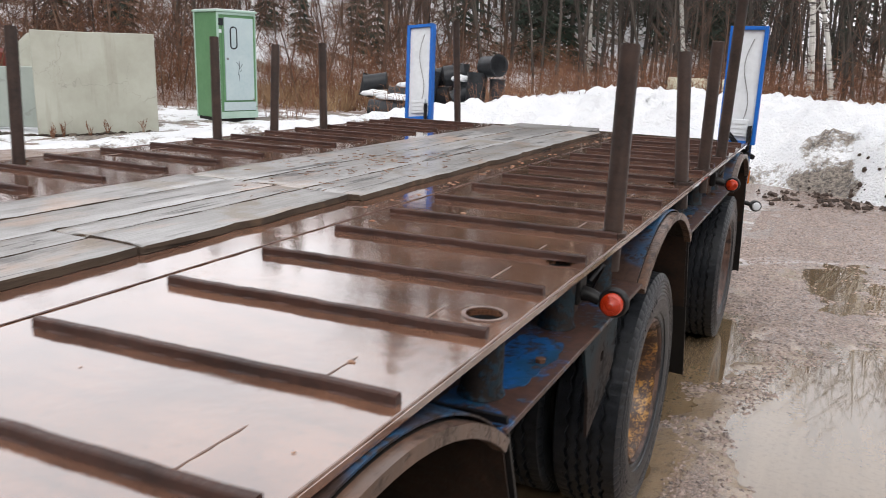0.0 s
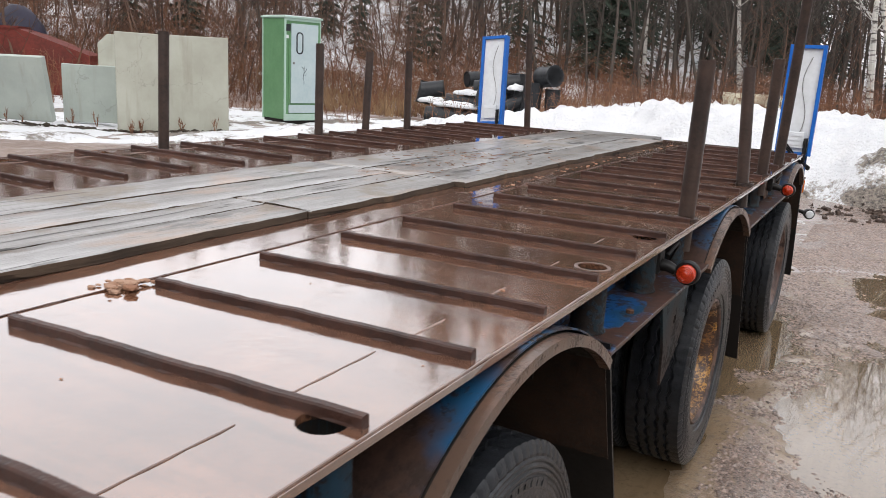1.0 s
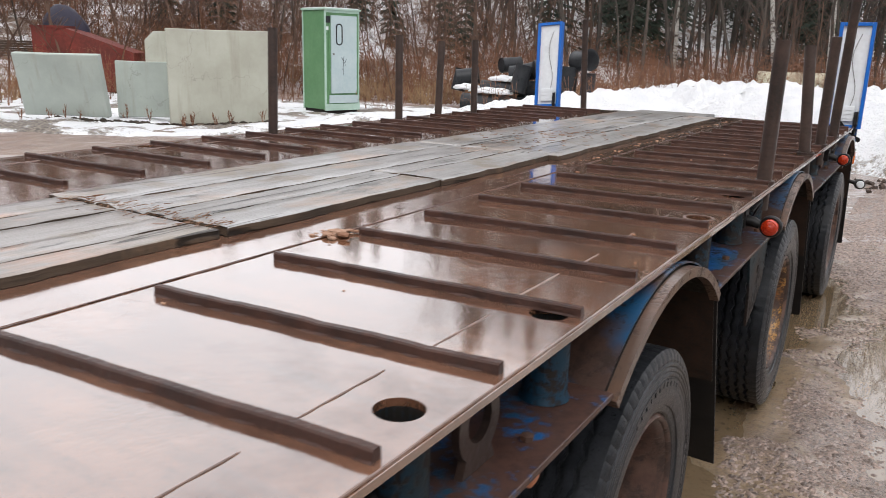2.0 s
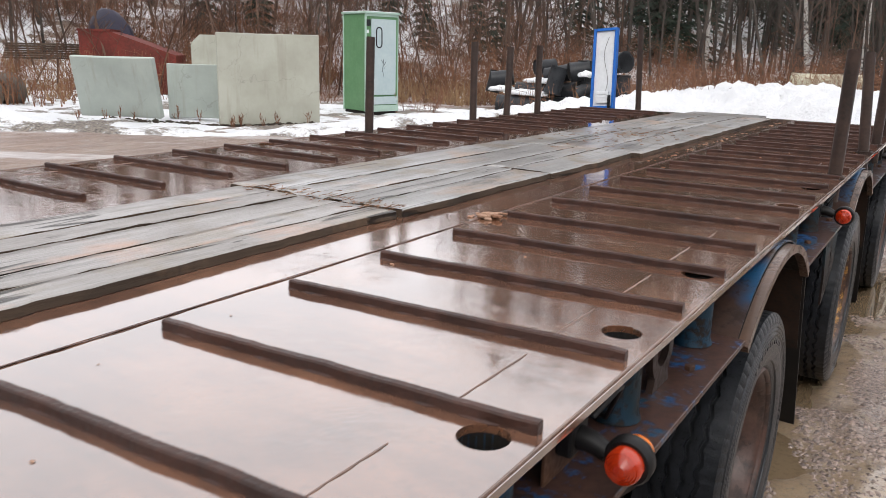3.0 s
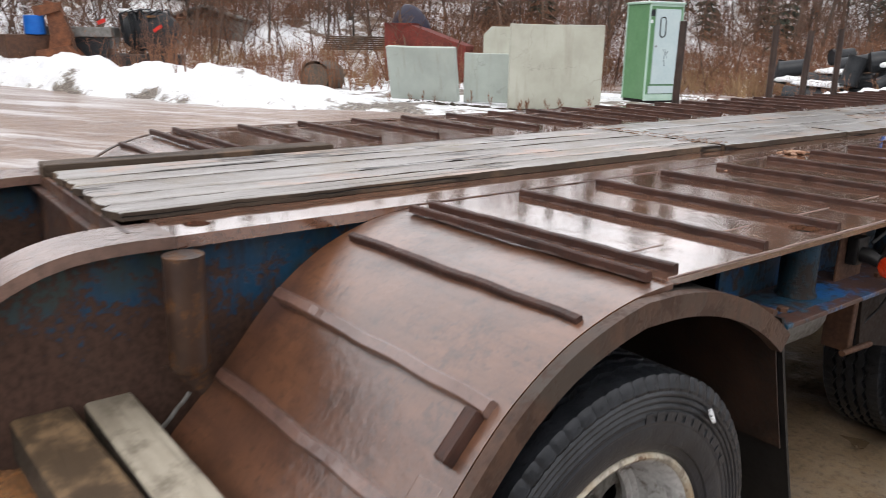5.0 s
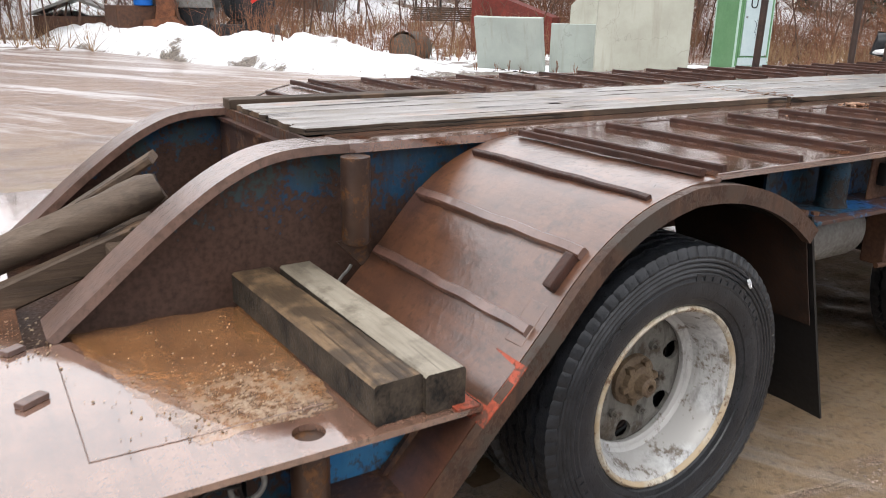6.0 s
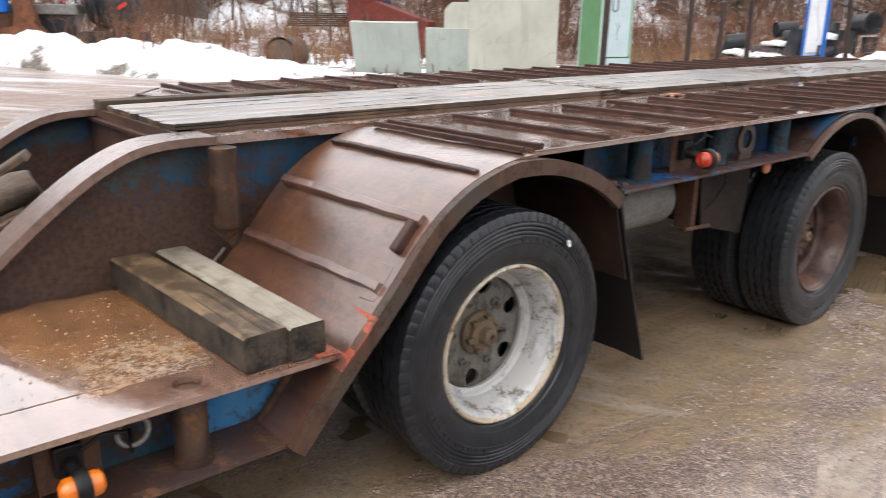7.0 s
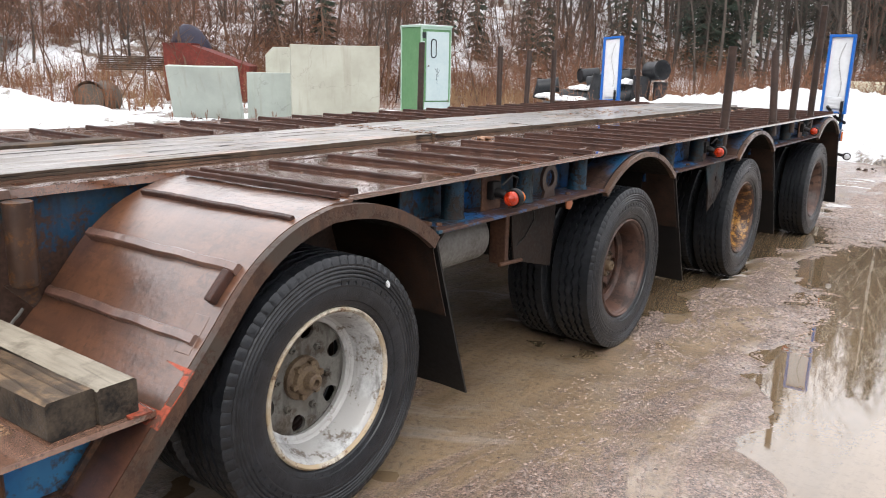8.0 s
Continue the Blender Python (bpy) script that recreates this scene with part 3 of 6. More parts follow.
# fender profile from the deck's front edge down to the low deck and the keel
SLIDE = [(-0.36, 0.930), (-0.46, 0.921), (-0.56, 0.897), (-0.65, 0.860), (-0.74, 0.800), (-0.81, 0.732), (-0.88, 0.650), (-0.96, 0.562), (-1.03, 0.490), (-1.20, 0.300)]
# outline of the gooseneck beams' top
NECK = [(-0.981, 0.938), (-1.07, 0.939), (-1.14, 0.936), (-1.20, 0.928), (-1.267, 0.908), (-1.355, 0.864), (-1.442, 0.806), (-1.529, 0.740), (-1.613, 0.670), (-1.697, 0.598), (-1.80, 0.512)]
# the far half stands a little further out than the near one
FAR_SHIFT = -0.07


def sweep(profile, x0, x1, thick, nx=2, sag=0.0):
    """A bent plate across x with its top on the profile of (y, z)."""
    bm = bmesh.new()
    rows = []
    for i, (a, b) in enumerate(profile):
        p, q = profile[max(i - 1, 0)], profile[min(i + 1, len(profile) - 1)]
        d = Vector((q[0] - p[0], q[1] - p[1])).normalized()
        nrm = Vector((-d.y, d.x))
        if nrm.y < 0 or (abs(nrm.y) < 1e-6 and nrm.x > 0):
            nrm = -nrm
        xs = [x0 + (x1 - x0) * k / (nx - 1) for k in range(nx)]
        w = [sag * noise.noise((x * 2.2, a * 3, b * 3)) for x in xs]
        rows.append(([bm.verts.new((x, a + nrm.x * s, b + nrm.y * s)) for x, s in zip(xs, w)], [bm.verts.new((x, a - nrm.x * thick, b - nrm.y * thick)) for x in xs]))
    for (t0, u0), (t1, u1) in zip(rows, rows[1:]):
        for k in range(nx - 1):
            bm.faces.new((t0[k], t0[k + 1], t1[k + 1], t1[k]))
            bm.faces.new((u0[k], u1[k], u1[k + 1], u0[k + 1]))
        bm.faces.new((t0[0], t1[0], u1[0], u0[0]))
        bm.faces.new((t0[-1], u0[-1], u1[-1], t1[-1]))
    for t, u in (rows[0], rows[-1]):
        for k in range(nx - 1):
            bm.faces.new((t[k], u[k], u[k + 1], t[k + 1]))
    return bm


def finer(profile, per=4):
    """Catmull-Rom through the profile's points."""
    out = []
    P = [profile[0]] + profile + [profile[-1]]
    for i in range(1, len(P) - 2):
        for k in range(per):
            t = k / per
            out.append(tuple(0.5 * (2 * P[i][c] + (P[i + 1][c] - P[i - 1][c]) * t + (2 * P[i - 1][c] - 5 * P[i][c] + 4 * P[i + 1][c] - P[i + 2][c]) * t * t + (3 * P[i][c] - P[i - 1][c] - 3 * P[i + 1][c] + P[i + 2][c]) * t ** 3) for c in (0, 1)))
    return out + [profile[-1]]


def arc_profile(yc, half, top, low, n=20):
    h = top - low
    r = half * half / (2 * h) + h / 2
    a = math.asin(half / r)
    return [(yc + r * math.sin(-a + 2 * a * k / n), top - r + r * math.cos(-a + 2 * a * k / n)) for k in range(n + 1)]


SLIDE_F, NECK_F = finer(SLIDE), finer(NECK)


def cleat_mesh(length, name="cleat", mat=CLEAT, fat=1.0, seed=0.0):
    """A worn flat bar laid across the deck, with a lumpy welded foot and slightly uneven edges."""
    bm = bmesh.new()
    n = 28
    rows = []
    for i in range(n + 1):
        x = length * i / n
        dy, dz = noise.noise((i * 0.25, length, 2.0 + seed)) * 0.004, noise.noise((i * 0.8, 5.0, length + seed)) * 0.0018
        foot = 0.0095 + 0.0065 * max(0.0, noise.noise((i * 0.7, 3.0, seed))) ** 0.5
        prof = [(-foot, 0.0), (-0.0092, 0.004 if foot > 0.0097 else 0.003), (-0.0086, 0.0160), (-0.0060, 0.0190), (0.006, 0.0190), (0.0084, 0.0160), (0.0094, 0.0)]
        rows.append([bm.verts.new((x, a * fat + dy, b * fat + (dz if b > 0.01 else 0))) for a, b in prof])
    for p, q in zip(rows, rows[1:]):
        for k in range(7):
            bm.faces.new((p[k], p[(k + 1) % 7], q[(k + 1) % 7], q[k]))
    bm.faces.new(rows[0]), bm.faces.new(rows[-1][::-1])
    return mesh_of(bm, name, mat)


CLEAT_MESH = cleat_mesh(0.70)
CLEATS = [cleat_mesh(0.70, seed=3.7 * k) for k in range(4)]
CLEAT_FAT = cleat_mesh(0.70, "cleat", BAR, 1.7)


def side_deck(s):
    """One half of the deck: s = 1 on the lamp side seen near, -1 across."""
    off = 0.0 if s > 0 else FAR_SHIFT

    def mx(a, b):
        return (a, b) if s > 0 else (off - b, off - a)
    x0, x1 = mx(0.4982, 1.268)
    loop = [(x0, -0.37), (x1, -0.37), (x1, REAR), (x0, REAR)]
    part("deck_plate", prism(loop, [ring((off + s * 1.192), y, 0.036, 28) for y in HOLES], "z", DECK - 0.012, DECK), BROWN, trailer, "wet brown painted steel plate")
    fx0, fx1 = mx(0.27, 0.497)
    hx = off + s * 0.41
    part("beam_flange", prism([(fx0, -0.98), (fx1, -0.98), (fx1, REAR), (fx0, REAR)], [ring(hx, -0.905, 0.030, 24)], "z", DECK - 0.024, DECK + 0.003), FLOODED, trailer, "flooded brown beam flange beside the boards")
    # Near-black disc stands for the shade inside the flange's hole.
    part("flange_hole_shade", prism(ring(hx, -0.905, 0.032, 16), [], "z", DECK - 0.030, DECK - 0.024), DARK, trailer)
    nx0, nx1 = mx(0.345, 0.497)
    bm = sweep([(y + (0 if s > 0 else -0.03), z) for y, z in NECK_F], nx0, nx1, 0.026, 3)
    part("gooseneck_flange", bm, FLANGE, trailer, "curved brown steel flange", 40)
    web = [(y + (0 if s > 0 else -0.03), z - 0.027) for y, z in NECK_F] + [(-1.84, 0.30), (-0.40, 0.30), (-0.40, 0.912)]
    part("gooseneck_web", prism(web, [], "x", (off + s * 0.43) - 0.006, (off + s * 0.43) + 0.006), WEB, trailer, "blue web with flaked paint and rust")
    # Web's unseen lower part is added to keep sky light off the ground below.
    part("main_beam_web", boxed((off + s * 0.43) - 0.006, (off + s * 0.43) + 0.006, -0.398, REAR, 0.50, DECK - 0.025), WEB, trailer)
    part("fender_slide", sweep(SLIDE_F, *mx(0.50, 1.275), 0.010, 9, 0.004), SLOPE, trailer, "wet brown curved fender plate", 50)
    a, b = mx(1.277, 1.302)
    lip = arc_profile(-0.42, 0.45, 0.921, 0.755, 26)
    lip = [(y, z) for y, z in lip if y > -0.40][::-1]
    part("fender_lip", sweep(lip + SLIDE_F[4:], a, b, 0.045), LIP, trailer, "rust-brown fender edge with traces of teal paint", 50)
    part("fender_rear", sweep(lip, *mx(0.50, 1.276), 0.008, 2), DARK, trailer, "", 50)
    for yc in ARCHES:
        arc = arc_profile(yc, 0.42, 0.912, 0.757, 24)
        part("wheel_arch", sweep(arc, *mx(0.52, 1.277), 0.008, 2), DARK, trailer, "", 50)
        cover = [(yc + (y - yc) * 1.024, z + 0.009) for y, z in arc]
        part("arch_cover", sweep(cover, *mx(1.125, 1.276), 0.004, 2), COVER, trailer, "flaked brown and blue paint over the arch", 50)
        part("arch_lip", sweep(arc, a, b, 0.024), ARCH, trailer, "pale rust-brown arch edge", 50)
        # Added near-black plates screen the see-through gaps at the arch ends.
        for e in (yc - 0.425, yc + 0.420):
            part("arch_dark_screen", boxed(*mx(0.45, 1.108), e, e + 0.006, 0.66, DECK - 0.013), DARK, trailer)
    # side rail between the arches
    spans = [(0.03, ARCHES[0] - 0.42), (ARCHES[0] + 0.42, ARCHES[1] - 0.42), (ARCHES[1] + 0.42, ARCHES[2] - 0.42), (ARCHES[2] + 0.42, REAR)]
    for p, q in spans:
        part("rail_flange", boxed(*mx(1.123, 1.295), p, q, 0.762, 0.774, bevel=0.003), RAIL_BLUE, trailer, "brown lower rail flange with blue patches")
        part("rail_web", boxed(*mx(1.112, 1.122), p, q, 0.70, DECK - 0.013), BLUE, trailer, "chipped bright blue rail web")
    for y in HOLES:
        if any(abs(y - yc) < 0.36 for yc in ARCHES):
            continue
        bm = bmesh.new()
        lathe_z = [(0.042, DECK - 0.013), (0.042, 0.79), (0.048, 0.776), (0.036, 0.776), (0.036, DECK - 0.013)]
        n = 20
        rings = [[bm.verts.new(((off + s * 1.192) + r * math.cos(2 * math.pi * k / n), y + r * math.sin(2 * math.pi * k / n), z)) for k in range(n)] for r, z in lathe_z]
        for ra, rb in zip(rings, rings[1:] + rings[:1]):
            for k in range(n):
                bm.faces.new((ra[k], ra[(k + 1) % n], rb[(k + 1) % n], rb[k]))
        part("stake_socket", bm, TEAL, trailer, "teal painted pipe socket", 40)
        # Added near-black lining and plug carry the hole's shade in their colour.
        bm = bmesh.new()
        tube(bm, [((off + s * 1.192), y, DECK - 0.038), ((off + s * 1.192), y, DECK - 0.012)], 0.0357, 20, False)
        part("socket_shade_lining", bm, DARK, trailer, "", 40)
        part("socket_shade_plug", prism(ring((off + s * 1.192), y, 0.0355, 16), [], "z", DECK - 0.040, DECK - 0.036), DARK, trailer)
    for y in (2.24,):
        if s > 0:
            part("socket_collar", prism(ring(1.192, y, 0.045, 24), [ring(1.192, y, 0.0365, 24)], "z", DECK + 0.0005, DECK + 0.003), FLANGE, trailer)
    # low deck in front
    lx0, lx1 = mx(0.50, 1.272)
    part("low_deck_plate", prism([(lx0, -3.2), (lx1, -3.2), (lx1, -1.035), (lx0, -1.035)], [ring((off + s * 1.195), y, 0.034, 24) for y in (-1.40, -1.905, -2.42)] + [[(off + s * 0.56, -1.963), (off + s * 1.10, -1.963), (off + s * 1.10, -1.951), (off + s * 0.56, -1.951)]], "z", 0.484, 0.499), LOW_BROWN, trailer, "muddy wet low deck plate")
    part("low_rail_flange", boxed(*mx(1.05, 1.272), -3.2, -1.20, 0.292, 0.304), RAIL, trailer)
    part("low_rail_web", boxed(*mx(1.10, 1.11), -3.2, -1.345, 0.305, 0.483), LOW_BLUE, trailer, "flaked blue lower rail web")
    # This bay of the web is coloured brighter, as the sky lights it.
    part("low_rail_web", boxed(*mx(1.10, 1.11), -1.344, -1.10, 0.305, 0.483), LIT_BLUE, trailer, "chipped blue rail web, its skylit brightness put into the colour")
    for y in (-1.40, -1.905, -2.42):
        part("low_socket", tubed([((off + s * 1.195), y, z) for z in (0.305, 0.318, 0.319, 0.482, 0.483, 0.482, 0.36)], [0.050, 0.050, 0.040, 0.040, 0.037, 0.0345, 0.0345], 18), PIPE_RUST, trailer, "rusty pipe socket", 40)
    part("low_gusset", prism([(-1.035, 0.483), (-1.19, 0.305), (-1.215, 0.305), (-1.065, 0.483)], [], "x", *mx(1.13, 1.142)), RAIL, trailer)
    # upright pipe at the gooseneck
    part("neck_pipe", tubed([((off + s * 0.545), -0.985, 0.66), ((off + s * 0.545), -0.985, 0.672), ((off + s * 0.545), -0.985, 0.935 - 0.024)], [0.036, 0.042, 0.042], 18), PIPE_RUST, trailer, "rusty upright pipe", 40)


side_deck(1)
side_deck(-1)

# cleats on the decks and on the fender slide
CLEAT_Y = [2.692 - 0.305 * (k - 1) for k in range(-10, 12)]
SKEW = math.degrees(math.atan2(0.04, 0.70))
for k, y in enumerate(CLEAT_Y):
    j = noise.noise((y * 3, 1, 1)) * 0.01
    part("cleat", CLEATS[k % 4], None, trailer, "", None, pose(0.548, y + j, DECK - 0.001, 0, 0, SKEW))
part("cleat", CLEAT_MESH, None, trailer, "", None, pose(0.545, -0.415, DECK - 0.004, -6, 0, SKEW * 0.6))
for k in range(-5, 18):
    part("cleat", CLEATS[(k + 6) % 4], None, trailer, "", None, pose(-1.305, 1.12 + 0.297 * k + 0.008 * noise.noise((k, 4, 1)), DECK - 0.001, 0, 0, 0.4 + 0.8 * noise.noise((k, 2, 7))))
part("cleat", CLEAT_MESH, None, trailer, "", None, pose(-1.305, -0.46, DECK - 0.004, 6, 0, 0))


def on_slide(y):
    for (a, b), (c, d) in zip(SLIDE_F, SLIDE_F[1:]):
        if c <= y <= a:
            t = (y - a) / (c - a)
            return b + (d - b) * t, math.degrees(math.atan2(b - d, a - c))
    return SLIDE_F[-1][1], 45.0


for y in (-0.585, -0.765, -0.905):
    z, tilt = on_slide(y)
    for x in (0.55, -1.31):
        part("cleat", CLEAT_FAT if y < -0.7 else CLEAT_MESH, None, trailer, "rounded worn cleat", None, pose(x, y, z - 0.002, tilt, 0, 1.5))
part("grab_lug", boxed(-0.014, 0.014, -0.048, 0.048, -0.004, 0.026, bevel=0.006, m=pose(1.232, -0.800, on_slide(-0.800)[0], on_slide(-0.800)[1], 0, 0)), CLEAT, trailer, "short welded step lug")

part("lug_base", boxed(-0.030, 0.026, -0.060, 0.050, -0.003, 0.004, bevel=0.002, m=pose(1.225, -0.885, on_slide(-0.885)[0], on_slide(-0.885)[1], 0, 4)), SLOPE, trailer, "welded patch below the lug")

# weld seams along the deck plates
for s in (1, -1):
    off = 0.0 if s > 0 else FAR_SHIFT
    pts = [(off + s * (0.4985 + 0.0015 * math.sin(k * 7.1)), -0.36 + 6.74 * k / 120, DECK + 0.0018 + 0.0008 * math.sin(k * 3.3)) for k in range(121)]
    part("weld_seam", tubed(pts, 0.0010, 6), BAR, trailer)
    srnd = random.Random(31 + s)
    for y in CLEAT_Y:
        a, l = y + 0.03 + 0.05 * srnd.random(), 0.12 + 0.12 * srnd.random()
        if a + l < REAR - 0.05:
            pts = [(off + s * (1.104 + 0.004 * math.sin(a * 9) + 0.0006 * math.sin(k * 2.1)), a + l * k / 8, DECK + 0.0003) for k in range(9)]
            part("plate_seam", tubed(pts, [0.0012] + [0.0017 + 0.0004 * math.sin(k * 4.3) for k in range(7)] + [0.0012], 6), FLANGE, trailer, "short pale weld run in the deck plate", 60)
    edge = [(off + s * 1.2625, -0.36 + 6.74 * k / 90, DECK + 0.0012 + 0.0007 * math.sin(k * 2.3)) for k in range(91)]
    part("edge_bead", tubed(edge, 0.0024, 6), FLANGE, trailer, "pale worn bead along the deck edge")

# cross plate that closes the well under the boards, and the low centre floor
part("cross_plate", boxed(-0.494, 0.424, -1.062, -1.050, 0.70, 0.940), RAIL, trailer, "brown cross plate")
part("cross_angle", boxed(-0.494, 0.424, -1.085, -1.063, 0.895, 0.907), RAIL, trailer)
part("well_floor", boxed(-0.49, 0.42, -3.2, -1.063, 0.40, 0.412), RUST, trailer, "dirty floor of the well")
part("centre_plate", boxed(-0.565, 0.495, -3.2, -1.85, 0.486, 0.498), BROWN, trailer, "wet brown centre plate")
part("well_back", boxed(-0.49, 0.42, -1.06, -1.05, 0.41, 0.699), WEB, trailer)


def plank(x0, x1, y0, y1, z0, z1, seed, mat, name="plank", label=""):
    """A worn plank along y: frayed ends, wavy edges, a cupped and split top."""
    bm = bmesh.new()
    n = max(8, int((y1 - y0) / 0.035))
    c = 6
    top, low = [], []
    for i in range(n + 1):
        t = 0.004 if i == 1 else 0.996 if i == n - 1 else i / n
        e0 = 0.010 * noise.noise((seed, i * 0.21, 1)) + 0.006 * noise.noise((seed, i * 0.8, 2)) - 0.010 * max(0.0, noise.noise((seed, i * 0.45, 6)) - 0.25)
        e1 = 0.010 * noise.noise((seed, i * 0.21, 3)) + 0.006 * noise.noise((seed, i * 0.8, 4)) - 0.030 * max(0.0, noise.noise((seed, i * 0.45, 8)) - 0.25)
        rt, rl = [], []
        for k in range(c + 1):
            u = (0.0, 0.03, 0.25, 0.5, 0.75, 0.97, 1.0)[k]
            x = x0 + 0.001 + e0 + (x1 + e1 - x0 - e0 - 0.002) * u
            y = y0 + (y1 - y0) * t
            if i in (0, n):
                y += 0.022 * noise.noise((seed * 3.1, u * 6, i))
            z = z1 + 0.0018 * noise.noise((seed, x * 14, y * 1.3)) - (0.002 if k in (0, c) else 0) - (0.003 if i in (0, n) else 0)
            rt.append(bm.verts.new((x, y, z)))
            rl.append(bm.verts.new((x, y, z0)))
        top.append(rt), low.append(rl)
    for i in range(n):
        for k in range(c):
            bm.faces.new((top[i][k], top[i][k + 1], top[i + 1][k + 1], top[i + 1][k]))
            bm.faces.new((low[i][k], low[i + 1][k], low[i + 1][k + 1], low[i][k + 1]))
        bm.faces.new((top[i][0], top[i + 1][0], low[i + 1][0], low[i][0]))
        bm.faces.new((top[i][c], low[i][c], low[i + 1][c], top[i + 1][c]))
    for i in (0, n):
        for k in range(c):
            bm.faces.new((top[i][k], low[i][k], low[i][k + 1], top[i][k + 1]))
    ob = part(name, bm, mat, trailer, label, 35)
    # Upright faces go darker: brown edge grain, with side and gap shade coloured in.
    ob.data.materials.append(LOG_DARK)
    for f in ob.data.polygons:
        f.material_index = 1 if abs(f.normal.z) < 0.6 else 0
    return ob


BOARDS = [
    (-1.045, 1.225, PLANK, [(0.312, 0.212), (0.206, 0.104), (0.094, -0.058), (-0.072, -0.180), (-0.190, -0.335)]),
    (1.240, 2.200, SHEET, [(0.330, 0.168), (0.162, 0.030)]),
    (2.212, 3.080, SHEET, [(0.338, 0.150), (0.144, 0.030)]),
    (1.236, 3.085, SHEET, [(0.022, -0.178), (-0.186, -0.395)]),
    (3.097, 6.030, SHEET, [(0.374, 0.140), (0.134, -0.120), (-0.127, -0.385)]),
]
num = 0
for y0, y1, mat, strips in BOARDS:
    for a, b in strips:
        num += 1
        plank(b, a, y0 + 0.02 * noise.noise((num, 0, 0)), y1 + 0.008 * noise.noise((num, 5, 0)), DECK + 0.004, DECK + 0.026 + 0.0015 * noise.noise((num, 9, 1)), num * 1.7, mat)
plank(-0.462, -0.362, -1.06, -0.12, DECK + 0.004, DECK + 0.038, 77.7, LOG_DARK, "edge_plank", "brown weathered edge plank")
part("rear_sill", boxed(-0.266 + FAR_SHIFT, 0.266, 6.04, REAR, DECK - 0.022, DECK + 0.022, bevel=0.004), SHEET, trailer)


# ---- wheels ----
def tyre_mesh():
    w, R, rb = 0.110, 0.407, 0.243
    prof = [(-w * 0.62, rb), (-w * 0.80, rb + 0.012), (-w * 0.98, rb + 0.055), (-w, rb + 0.085), (-w * 0.97, rb + 0.11), (-w * 0.96, R - 0.030), (-w * 0.93, R - 0.010), (-w * 0.86, R)]
    for g in (-0.052, -0.018, 0.018, 0.052):
        prof += [(g - 0.0065, R + 0.001), (g - 0.005, R - 0.013), (g + 0.005, R - 0.013), (g + 0.0065, R + 0.001)]
    prof += [(w * 0.86, R), (w * 0.93, R - 0.010), (w * 0.955, R - 0.022), (w * 0.965, R - 0.024), (w * 0.955, R - 0.030), (w * 0.985, R - 0.034), (w * 0.985, R - 0.038), (w * 0.955, R - 0.041), (w * 0.990, R - 0.046), (w * 0.990, R - 0.050), (w * 0.960, R - 0.053), (w * 0.998, R - 0.058), (w * 0.998, R - 0.062), (w * 0.968, R - 0.065), (w * 0.995, R - 0.070), (w * 0.995, R - 0.074), (w * 0.978, R - 0.077), (w * 0.982, rb + 0.080), (w * 0.994, rb + 0.078), (w * 0.994, rb + 0.074), (w * 0.985, rb + 0.072), (w * 1.0, rb + 0.055), (w * 0.94, rb + 0.030), (w * 0.90, rb + 0.028), (w * 0.86, rb + 0.014), (w * 0.72, rb)]
    bm = bmesh.new()
    n = 360
    top, side = {6, 7, 24, 25}, {5, 6, 25, 26, 27, 28}

    def wobble(i, k):
        return -0.003 if i in top and k % 5 == 0 else 0.0

    def shift(i, k):
        if i in side and k % 5 == 0:
            return -0.0022 if i > 20 else 0.0022
        return 0.0045 * (abs((k % 8) - 4) / 2 - 1) if 8 <= i < 24 else 0.0
    lathe(bm, prof, n, True, wobble, shift)
    return mesh_of(bm, "tyre", RUBBER, 30)


def mark_mesh(arcs):
    """Raised blocks on the sidewall, where moulded writing stands."""
    bm = bmesh.new()
    for a0, a1, r, h in arcs:
        count = max(3, int((a1 - a0) / 5.2))
        for c in range(count):
            b0 = a0 + (a1 - a0) * c / count
            b1 = b0 + (a1 - a0) / count * (0.55 + 0.25 * ((c * 7) % 3) / 2)
            rows = []
            for k in range(4):
                a = radians(b0 + (b1 - b0) * k / 3)
                rows.append([bm.verts.new((x, rr * math.sin(a), rr * math.cos(a))) for x, rr in ((0.1055, r - h / 2), (0.1104, r - h / 2 + 0.001), (0.1098, r + h / 2 - 0.001), (0.1055, r + h / 2))])
            for p, q in zip(rows, rows[1:]):
                for k in range(3):
                    bm.faces.new((p[k], p[k + 1], q[k + 1], q[k]))
            bm.faces.new(rows[0]), bm.faces.new(rows[-1][::-1])
    return mesh_of(bm, "sidewall_relief", RUBBER)


def rim_mesh(mat):
    bm = bmesh.new()
    prof = [(0.086, 0.2375), (0.087, 0.244), (0.070, 0.246), (-0.070, 0.240), (-0.078, 0.222), (-0.072, 0.205), (-0.058, 0.188), (-0.040, 0.182), (-0.030, 0.181), (-0.026, 0.186), (-0.025, 0.194), (-0.019, 0.197), (-0.015, 0.2025), (0.005, 0.204), (0.03, 0.214), (0.066, 0.221), (0.080, 0.229)]
    lathe(bm, prof, 64)
    return mesh_of(bm, "rim", mat, 35)


def edge_mesh(mat):
    bm = bmesh.new()
    lathe(bm, [(0.084, 0.234), (0.092, 0.236), (0.096, 0.243), (0.092, 0.249), (0.0875, 0.2505), (0.0875, 0.2385)], 64)
    return mesh_of(bm, "rim_edge", mat, 50)


